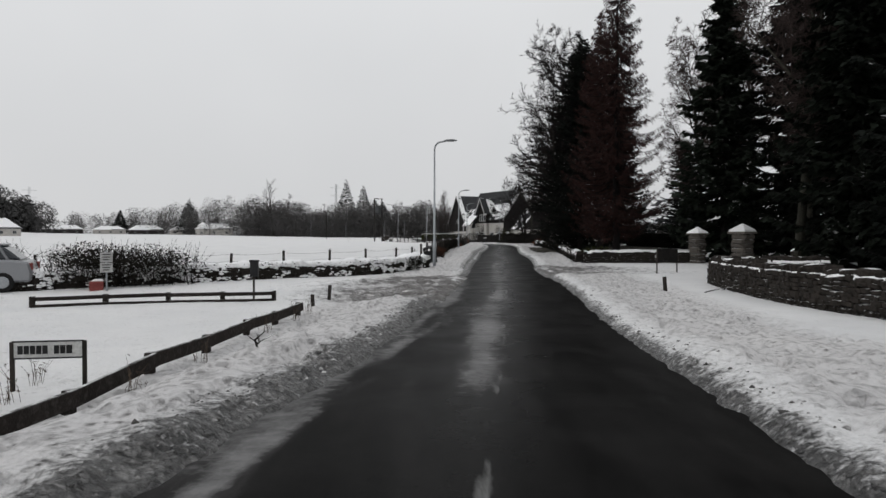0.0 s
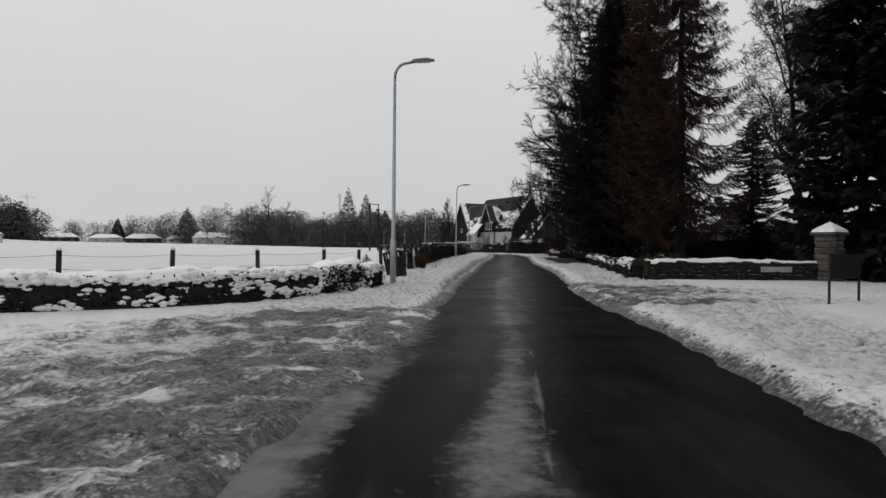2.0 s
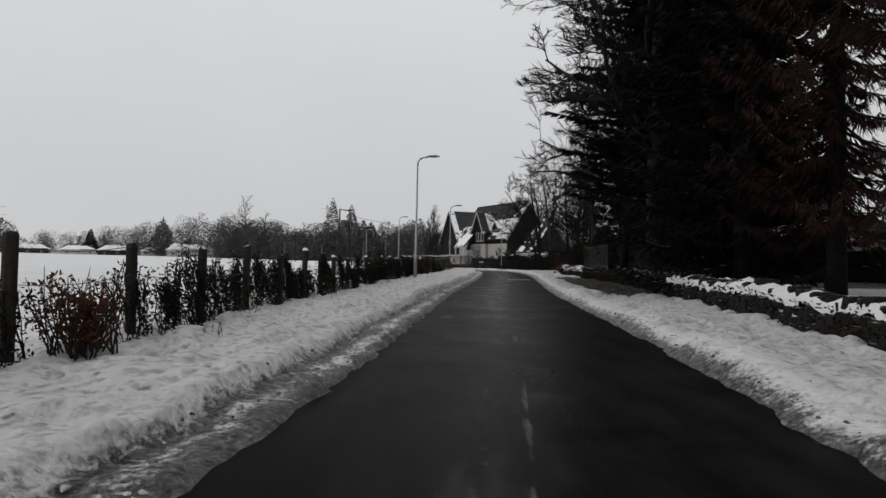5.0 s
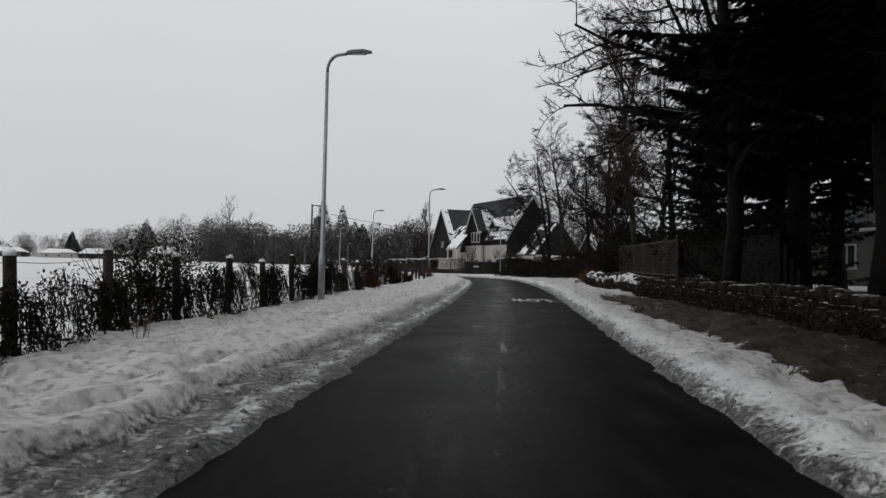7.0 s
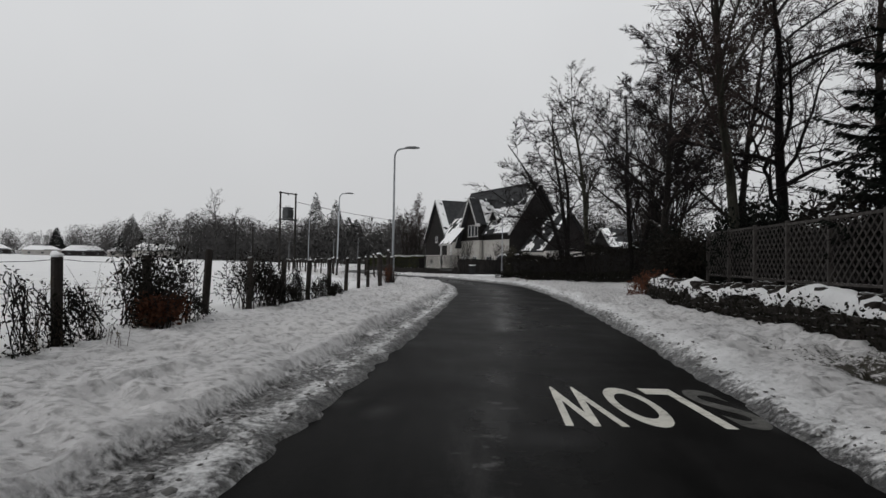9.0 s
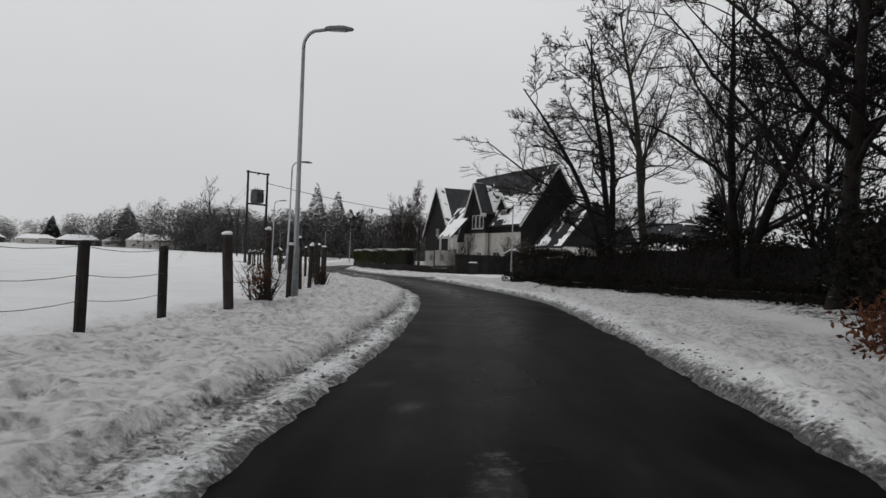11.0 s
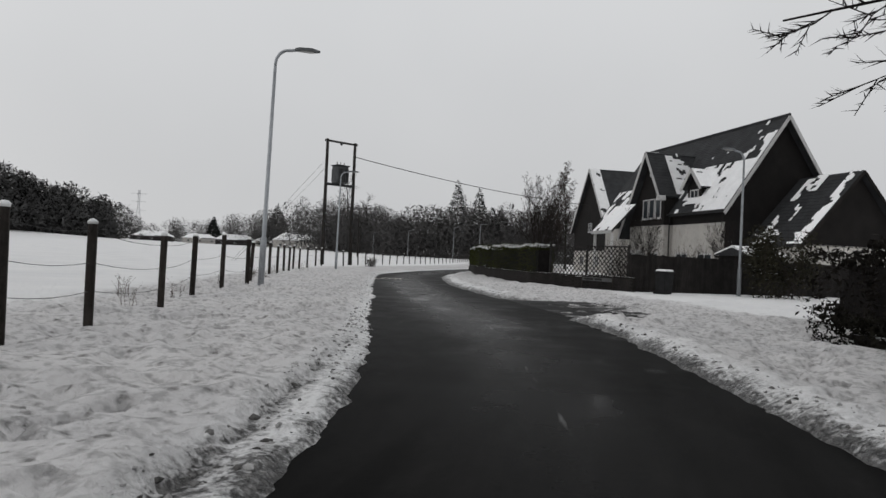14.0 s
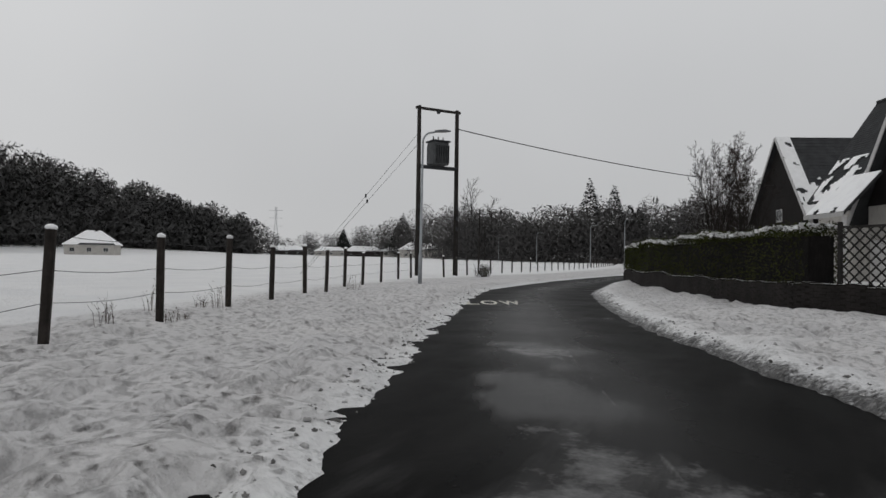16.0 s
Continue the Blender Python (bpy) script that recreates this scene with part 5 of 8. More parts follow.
def hedge_row(name, label, pts, w, h, seed, mats=("hedge",), leaf=0.07, per=900, lump=0.12, base_h=0.0, core=True, topsnow=False):
    """A clipped or shaggy hedge along a plan line: a dark inner mass and a skin of leaves."""
    ob = thing(name, label, "hedge")
    line = polyline(pts, 0.25)
    nr = np.random.RandomState(seed)
    A = np.array([(x, y, a) for x, y, a in line])
    gz0 = np.array([ground_z(x, y) for x, y in A[::4, :2]])
    gz1 = np.interp(np.arange(len(A)), np.arange(0, len(A), 4), gz0) - 0.05

    def place(m, nr2):
        k = nr2.randint(0, len(A), m)
        side = nr2.rand(m)
        hh = h + lump * 1.6 * wave_noise(A[k, 0], A[k, 1], 0.9, seed)
        ww = w / 2 + lump * wave_noise(A[k, 0] * 1.3, A[k, 1], 0.7, seed + 1)
        u = np.where(side < 0.36, ww * (nr2.rand(m) * 2 - 1), np.where(nr2.rand(m) < 0.75, -1, 1) * ww * (1 + 0.12 * nr2.randn(m)))
        v = np.where(side < 0.36, hh * (1 + 0.04 * nr2.randn(m)), base_h + (hh - base_h) * nr2.rand(m))
        nx_, ny_ = np.sin(A[k, 2]), -np.cos(A[k, 2])
        jit = (nr2.rand(m) - 0.5) * 0.25
        return np.column_stack([A[k, 0] - nx_ * u + np.cos(A[k, 2]) * jit, A[k, 1] - ny_ * u + np.sin(A[k, 2]) * jit, gz1[k] + v])

    n = int(per * len(line) * 0.25)
    part("foliage", leaves_in(n, place, leaf, seed), MAT[mats[0]], ob)
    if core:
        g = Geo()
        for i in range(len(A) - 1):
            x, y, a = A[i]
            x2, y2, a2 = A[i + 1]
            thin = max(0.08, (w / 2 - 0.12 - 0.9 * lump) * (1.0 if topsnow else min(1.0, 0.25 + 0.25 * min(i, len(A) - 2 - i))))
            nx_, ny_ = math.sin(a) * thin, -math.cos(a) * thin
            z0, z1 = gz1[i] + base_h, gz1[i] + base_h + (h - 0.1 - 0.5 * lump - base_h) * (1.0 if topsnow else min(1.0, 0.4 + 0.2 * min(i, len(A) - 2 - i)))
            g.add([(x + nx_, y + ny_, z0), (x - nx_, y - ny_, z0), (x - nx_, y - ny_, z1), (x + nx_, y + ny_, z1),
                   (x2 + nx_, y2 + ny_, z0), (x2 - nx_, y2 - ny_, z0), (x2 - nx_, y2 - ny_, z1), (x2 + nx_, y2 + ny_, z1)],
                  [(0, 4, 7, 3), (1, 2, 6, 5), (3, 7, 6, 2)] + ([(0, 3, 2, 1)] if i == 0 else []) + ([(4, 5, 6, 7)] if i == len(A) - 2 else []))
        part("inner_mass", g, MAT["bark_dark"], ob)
    if topsnow:
        def place2(m, nr2):
            k = nr2.randint(0, len(A), m)
            u = (w / 2) * (nr2.rand(m) * 2 - 1)
            hh = h + lump * 1.6 * wave_noise(A[k, 0], A[k, 1], 0.9, seed) + 0.05
            nx_, ny_ = np.sin(A[k, 2]), -np.cos(A[k, 2])
            return np.column_stack([A[k, 0] - nx_ * u, A[k, 1] - ny_ * u, gz1[k] + hh])
        part("snow_cap", leaves_in(int(len(line) * 45), place2, 0.075, seed + 5, flat=0.85), MAT["snow"], ob)
    return ob


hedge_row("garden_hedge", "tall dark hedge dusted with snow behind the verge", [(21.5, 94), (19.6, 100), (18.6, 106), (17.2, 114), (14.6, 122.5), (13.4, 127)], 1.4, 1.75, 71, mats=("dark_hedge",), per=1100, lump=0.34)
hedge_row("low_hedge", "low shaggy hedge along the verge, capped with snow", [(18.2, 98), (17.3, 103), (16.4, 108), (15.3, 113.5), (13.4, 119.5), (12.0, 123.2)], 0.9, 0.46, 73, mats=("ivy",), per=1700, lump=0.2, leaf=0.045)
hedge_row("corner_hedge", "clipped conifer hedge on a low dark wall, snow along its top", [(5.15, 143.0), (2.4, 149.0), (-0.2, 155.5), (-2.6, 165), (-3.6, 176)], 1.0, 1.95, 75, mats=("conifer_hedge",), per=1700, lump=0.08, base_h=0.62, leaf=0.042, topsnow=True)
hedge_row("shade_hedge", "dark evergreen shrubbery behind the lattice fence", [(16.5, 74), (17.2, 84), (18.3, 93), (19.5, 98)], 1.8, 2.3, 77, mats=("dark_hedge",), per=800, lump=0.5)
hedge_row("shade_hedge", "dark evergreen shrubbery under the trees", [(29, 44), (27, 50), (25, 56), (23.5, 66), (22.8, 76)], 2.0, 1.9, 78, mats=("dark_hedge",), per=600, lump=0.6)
bush("evergreen_bush", "big dark evergreen bush at the end of the lattice fence", 16.6, 96.0, (4.5, 3.0, 2.4), 5200, 81, leaf=0.08, mats=("dark_hedge", "bark_dark"), turn=80)
bush("evergreen_bush", "dark bush with rusty dead leaves on the verge", 15.2, 94.5, (3.0, 2.0, 1.1), 2400, 82, leaf=0.06, mats=("bracken", "twig"), turn=80)
for ex, ey, es, en in ((20.2, 88.3, (6.0, 3.4, 4.5), 6500), (17.3, 91.5, (4.0, 2.6, 3.0), 3600), (18.6, 95.0, (5.0, 3.0, 3.6), 4600), (17.6, 99.5, (4.0, 2.6, 2.6), 3200)):
    bush("evergreen_bush", "dark evergreen shrub behind the lattice fence", ex, ey, es, en, int(ey * 7), leaf=0.085, mats=("needles_dark", "bark_dark"), turn=75, group="dark shrubs")
bush("garden_shrub", "snowy garden shrubs with yellow-green leaves on the low wall", 10.0, 39.6, (2.8, 1.2, 1.0), 2000, 83, leaf=0.07, mats=("conifer_hedge", "twig"), turn=-10)
bush("garden_shrub", "dark snow-capped shrub behind the low wall", 12.6, 39.0, (1.6, 1.2, 0.9), 1200, 84, leaf=0.06, mats=("ivy", "twig"))
bush("roadside_bush", "large snow-laden thorn bush behind the low wall", -10.7, 21.9, (6.5, 2.4, 1.5), 13000, 85, leaf=0.05, mats=("thorn", "bark_dark"), stems=160, turn=24)
bush("roadside_bush", "snow-laden thorn bush behind the low wall", -15.8, 22.0, (3.5, 2.4, 1.5), 6000, 86, leaf=0.05, mats=("thorn", "bark_dark"), stems=80, turn=20)
bush("garden_shrub", "leafless snowy shrub in the garden", 9.2, 147.0, (1.8, 1.6, 2.6), 300, 87, leaf=0.05, stems=110)
bush("garden_shrub", "yellow-green shrub in the garden", 11.5, 145.5, (1.8, 1.6, 1.9), 900, 88, leaf=0.07, mats=("conifer_hedge", "twig"), stems=60)
bush("garden_shrub", "leafless snowy shrub in the garden", 13.2, 147.5, (1.8, 1.6, 2.5), 300, 89, leaf=0.05, stems=110)
bush("evergreen_bush", "round dark conifer in the garden", 15.6, 141.0, (3.0, 2.8, 3.3), 4500, 90, leaf=0.09, turn=0)


# ---- street lamps ----
def lamp_meshes():
    col = Geo()
    col.tube([(0, 0, -0.3), (0, 0, 1.25), (0, 0, 1.32), (0, 0, 6.02)], [0.085, 0.085, 0.06, 0.042], 14)
    arm = Geo()
    pts = [(0, 0, 6.0)]
    for k in range(9):
        a = radians(10 * (k + 1))
        pts.append((0.34 * (1 - math.cos(a)), 0, 6.06 + 0.42 * math.sin(a)))
    pts += [(0.55, 0, 6.515)]
    arm.tube(pts, [0.04] * len(pts), 10)
    head = Geo()
    for x0, x1, w0, w1, h0, h1 in ((0.50, 0.62, 0.05, 0.10, 0.05, 0.07), (0.62, 0.95, 0.10, 0.12, 0.07, 0.075), (0.95, 1.18, 0.12, 0.05, 0.075, 0.03)):
        vs = []
        for x, w, h in ((x0, w0, h0), (x1, w1, h1)):
            z = 6.52 + 0.03 * (x - 0.5)
            vs += [(x, -w, z - 0.02), (x, w, z - 0.02), (x, w * 0.7, z + h), (x, -w * 0.7, z + h)]
        head.add(vs, [(3, 2, 1, 0), (4, 5, 6, 7), (0, 1, 5, 4), (1, 2, 6, 5), (2, 3, 7, 6), (3, 0, 4, 7)])
    lens = Geo().box((0.83, 0, 6.503), (0.36, 0.15, 0.02))
    door = Geo().box((0.0, -0.086, 0.75), (0.09, 0.012, 0.5))
    return [("column", mesh_of("column", col, MAT["steel"], smooth=True)), ("arm", mesh_of("arm", arm, MAT["steel"], smooth=True)),
            ("lantern", mesh_of("lantern", head, MAT["lamp_head"], bevel=0.008)), ("diffuser", mesh_of("diffuser", lens, MAT["sign_white"])),
            ("access_door", mesh_of("access_door", door, MAT["steel"], bevel=0.004))]


LAMP = lamp_meshes()


def street_lamp(x, y, turn, lean=(0.0, 0.0), size=1.0, label="slim grey steel street lamp with a curved arm"):
    ob = thing("street_lamp", label, "street lamp", Matrix.LocRotScale((x, y, ground_z(x, y) - 0.02), Euler((radians(lean[0]), radians(lean[1]), radians(turn))), (size,) * 3), "street lamps along the lane")
    made = {}
    for nm, me in LAMP:
        p = new(nm, me)
        p.parent = made["lantern"] if nm == "diffuser" else (made["column"] if nm == "access_door" else ob)
        made[nm] = p
    return ob


for lx, ly, lt, le, *tall in ((-0.1, 33.3, -8, (0, 0)), (2.5, 71.6, -6, (0, 0.4)), (4.87, 101.2, 2, (0, 0)), (-1.95, 127.35, 25, (0, 1.0), 1.1), (-9.0, 149.3, 20, (0, 0.5)),
                       (14.0, 140.9, -150, (0, 0)), (-10.5, 209, 15, (0, 0)), (-18.4, 225, 15, (0, 0)), (-36, 254, 20, (0, 0)), (-56, 285, 20, (0, 0))):
    street_lamp(lx, ly, lt, le, *tall)


# ---- field fence ----
def post_mesh(h, r, seed, mat, square=False):
    rng = random.Random(seed)
    g = Geo()
    n = 4 if square else 7
    zs = [-0.3, 0.0, h * 0.5, h - 0.02, h]
    g.tube([(rng.uniform(-0.006, 0.006), rng.uniform(-0.006, 0.006), z) for z in zs], [r, r, r * rng.uniform(0.94, 1.04), r, r * 0.86], n)
    return mesh_of("post", g, MAT[mat])


def cap_mesh(r, h, seed):
    g = Geo()
    rng = random.Random(seed)
    g.tube([(0, 0, -0.012), (0, 0, h * 0.35), (rng.uniform(-0.13, 0.13) * r, 0, h * 0.8), (rng.uniform(-0.2, 0.2) * r, 0, h)], [r * 1.02, r * 1.18, r * 0.8, r * 0.25], 8)
    return mesh_of("snow_cap", g, MAT["snow"], smooth=True)


POSTS = {}


def field_fence(pts, step, h, r, seed, caps=0.5, wires=(0.35, 0.62, 0.92), label="wooden post and wire field fence, snow on the post tops", square=False, strainers=()):
    rng = random.Random(seed)
    ob = thing("field_fence", label, "fence")
    places = []
    for x, y, a in ([(*p, 0.0) for p in pts] if step is None else polyline(pts, step)):
        places.append((x + rng.uniform(-0.03, 0.03), y + rng.uniform(-0.05, 0.05), a))
    tops = []
    for i, (x, y, a) in enumerate(places):
        hh, rr = (h, r)
        key = (round(hh, 2), rr, i % 3, square)
        if key not in POSTS:
            POSTS[key] = (post_mesh(hh, rr, i, "post", square), cap_mesh(rr * 0.95, 0.055, i))
        z = ground_z(x, y) - 0.02
        p = new("post", POSTS[key][0])
        p.parent = ob
        big = 1.45 if i in strainers else 1.0
        p.matrix_basis = Matrix.LocRotScale((x, y, z), Euler((radians(rng.uniform(-2.5, 2.5)), radians(rng.uniform(-2.5, 2.5)), rng.uniform(0, 6))), (big, big, rng.uniform(0.93, 1.06)))
        if rng.random() < caps:
            c = new("snow_cap", POSTS[key][1])
            c.parent = p
            c.matrix_basis = Matrix.Translation((0, 0, hh))
        tops.append((x, y, z))
    for f in wires:
        g = Geo()
        pt = []
        for (x0, y0, z0), (x1, y1, z1) in zip(tops, tops[1:]):
            for k in range(4):
                t = k / 4
                pt.append((lerp(x0, x1, t), lerp(y0, y1, t), lerp(z0, z1, t) + h * f - 0.05 * math.sin(math.pi * t)))
        pt.append((tops[-1][0], tops[-1][1], tops[-1][2] + h * f))
        g.tube(pt, [0.005] * len(pt), 3)
        part("wire", g, MAT["wire"], ob)
    return ob


field_fence([(-17, 23.0), (-12, 24.6), (-8, 26.6), (-4.4, 29.7), (-1.67, 33.4), (-0.98, 36.95)], 2.3, 0.98, 0.055, 1, caps=0.8, label="short wooden field fence posts with wire behind the low wall")
field_fence([(-0.9, 37.6), (-0.4, 40.1), (0.2, 46), (0.9, 60), (1.1, 64), (1.8, 71), (2.6, 79.2), (3.05, 83.4), (4.1, 92), (4.45, 96)], 1.87, 1.12, 0.065, 2, caps=0.25, label="creosoted post and wire field fence beside the lane")
field_fence([(4.66, 97.3), (4.9, 98.9), (4.8, 100.9), (4.62, 102.9), (4.4, 105.1), (4.15, 107.1), (4.05, 108.8), (3.45, 111), (2.8, 113.0), (1.95, 115.3), (1.25, 117.3), (0.0, 120.3), (-1.25, 123.1), (-1.9, 125.2), (-2.3, 127.1), (-3.85, 129.9), (-4.85, 132.4), (-5.95, 135.0), (-6.85, 137.4), (-7.9, 140.1), (-8.8, 142.3), (-9.9, 145.0), (-10.9, 147.8), (-11.7, 150.6), (-12.4, 153.4), (-13.4, 156.6)], None, 1.42, 0.062, 3, caps=0.95, label="tall dark post and wire field fence, snow caps on its posts", strainers=(0, 6))
field_fence([(-12.9, 160), (-14.2, 168), (-15.0, 186), (-16.0, 214), (-18.5, 245), (-24, 280)], 2.9, 1.25, 0.06, 4, caps=0.4, label="dark post and wire fence curving along the far lane")


# ---- growth on the fence ----
def vine(x, y, along, width, height, seed, label, leafy=260, strands=34, mats=("ivy", "bark_dark")):
    """Dead climbers draped over the wires: strands that hang from the top wire and spread to the ground, set with small shrivelled leaves."""
    rng = random.Random(seed)
    ob = thing("bramble", label, "bramble", pose(x, y, ground_z(x, y) - 0.04, 0, 0, math.degrees(along)), "brambles on the fence")
    g = Geo()
    ends = []
    peak = rng.uniform(-0.3, 0.3) * width
    for k in range(strands):
        x0 = rng.gauss(0, width * 0.3)
        top = height * max(0.3, 1.0 - 0.55 * abs(x0 - peak) / width) * rng.uniform(0.8, 1.06)
        x1 = x0 * 1.15 + rng.gauss(0, 0.09)
        foot = 0.0 if rng.random() < 0.65 else top * rng.uniform(0.2, 0.6)
        bow = rng.uniform(-0.09, 0.09)
        pts = []
        for i in range(7):
            t = i / 6
            pts.append(Vector((lerp(x0, x1, t) + bow * math.sin(3.1 * t) + rng.uniform(-0.03, 0.03), rng.uniform(-0.05, 0.05) - 0.10 * t, lerp(top, foot, t))))
        g.tube(pts, [rng.uniform(0.004, 0.009)] * 6 + [0.002], 3, False)
        ends += pts
    part("undergrowth", g, MAT[mats[1]], ob)["kind"] = "stuff"

    def place(m, nr):
        e = np.array([tuple(q) for q in ends])
        p = e[nr.randint(0, len(e), m)] + np.clip(nr.randn(m, 3), -1.8, 1.8) * np.array([0.035, 0.04, 0.05])
        p[:, 2] = np.clip(p[:, 2], 0.03, height * 1.15)
        return p

    part("foliage", leaves_in(int(leafy * 4.5), place, 0.024, seed, flat=0.5), MAT[mats[0]], ob)
    return ob


rng_v = random.Random(4)
FENCE_A = polyline([(-1.2, 36.2), (-0.4, 40.1), (0.2, 46), (0.9, 60), (1.1, 64), (1.8, 71), (2.6, 79.2), (3.05, 83.4), (4.1, 92), (4.5, 97)], 0.95)
for k, (vx, vy, va) in enumerate(FENCE_A):
    thick = 0.4 if vy < 45 else 1.0 if vy < 74 else (0.55 if vy < 93 else 0.2)
    if rng_v.random() < 0.82 * thick or 64 < vy < 78:
        hgt = rng_v.uniform(0.75, 1.1) if vy < 78 else rng_v.uniform(0.35, 0.85)
        vine(vx + rng_v.uniform(-0.1, 0.1), vy, va, rng_v.uniform(0.8, 1.5), hgt, 400 + k,
             "dark tangle of bramble and dead climber on the wire", leafy=int(rng_v.uniform(180, 560) * thick), strands=int(20 + 26 * thick))
for bx, by, bs, bn, lab, ms in ((1.05, 65.2, (2.4, 0.9, 1.4), 2400, "high mound of snow-dusted ivy on the fence", ("ivy", "bark_dark")),
                                (2.75, 80.9, (1.9, 0.9, 1.25), 1800, "bramble bush grown through the fence", ("ivy", "twig")),
                                (2.9, 80.6, (1.0, 0.7, 0.55), 1300, "rusty dead bracken at the fence foot", ("bracken", "twig")),
                                (3.2, 84.6, (1.9, 1.0, 1.25), 2200, "bramble bush grown through the fence", ("ivy", "twig")),
                                (4.95, 98.3, (0.9, 0.5, 0.9), 380, "rusty dead weeds at the fence foot", ("bracken", "twig")),
                                (4.2, 107.9, (0.5, 0.4, 0.7), 420, "rusty dead weeds at the fence foot", ("bracken", "twig")),
                                (0.35, 43.6, (0.9, 0.6, 0.75), 900, "rusty bracken on the fence", ("bracken", "twig")),
                                (2.0, 73.5, (1.6, 0.7, 1.1), 1500, "ivy-covered stretch of fence", ("ivy", "bark_dark")),
                                (-11.6, 163.0, (1.6, 0.9, 0.9), 900, "dark scrub beside the pole", ("hedge", "twig"))):
    bush("bramble_bush", lab, bx, by, bs, int(bn * 1.5), int(by * 10), leaf=0.034, mats=ms, stems=45, turn=80, group="brambles on the fence")


def dead_stalks(x, y, seed, n=14, h=0.6):
    rng = random.Random(seed)
    ob = thing("dead_weeds", "tuft of dead grass stalks standing in the snow", "weeds", pose(x, y, ground_z(x, y) - 0.03), "dead weeds")
    g = Geo()
    for k in range(n):
        a = rng.uniform(0, 6.28)
        p = Vector((rng.uniform(-0.12, 0.12), rng.uniform(-0.12, 0.12), 0))
        d = Vector((math.cos(a) * 0.16, math.sin(a) * 0.16, 1)).normalized()
        L = h * rng.uniform(0.4, 1.1)
        g.tube([p, p + d * L * 0.6, p + d * L + Vector((math.cos(a), math.sin(a), -0.3)) * L * 0.2], [0.0035, 0.003, 0.0015], 3)
        for q in range(5):
            c = p + d * L * rng.uniform(0.3, 1.0)
            u, v = rand_unit(rng) * 0.035, rand_unit(rng) * 0.012
            g.add([tuple(c - u), tuple(c + v), tuple(c + u)], [(0, 1, 2)])
    part("tuft", g, MAT["dead_stalk"], ob)


for k in range(34):
    f = rng_v.random()
    line = FENCE_A if k < 14 else [(3.93, 106, 0), (3.2, 110, 0), (1.6, 115.2, 0), (-1.5, 121.4, 0), (-2.9, 124.6, 0), (-4.4, 130, 0), (-6.0, 133.8, 0), (-7.4, 137.2, 0), (-8.9, 143.7, 0)]
    i = rng_v.randrange(len(line) - 1)
    t = rng_v.random()
    dead_stalks(lerp(line[i][0], line[i + 1][0], t) + rng_v.uniform(-0.3, 0.9), lerp(line[i][1], line[i + 1][1], t), 900 + k, rng_v.randint(5, 13), rng_v.uniform(0.2, 0.6))
for dx, dy in ((2.3, 77.4), (2.45, 78.3), (2.2, 76.6), (2.55, 79.3), (2.05, 75.8)):
    dead_stalks(dx, dy, int(dx * 100 + dy * 10), 18, 1.0)
for dx, dy in ((-4.6, 7.0), (-4.9, 7.9), (-3.1, 13.9), (-3.3, 12.3), (-3.4, 9.2), (-3.5, 7.4), (-3.0, 14.9), (12.3, 108.5)):
    dead_stalks(dx, dy, int(dx * 100 + dy * 10), 9, 0.5)


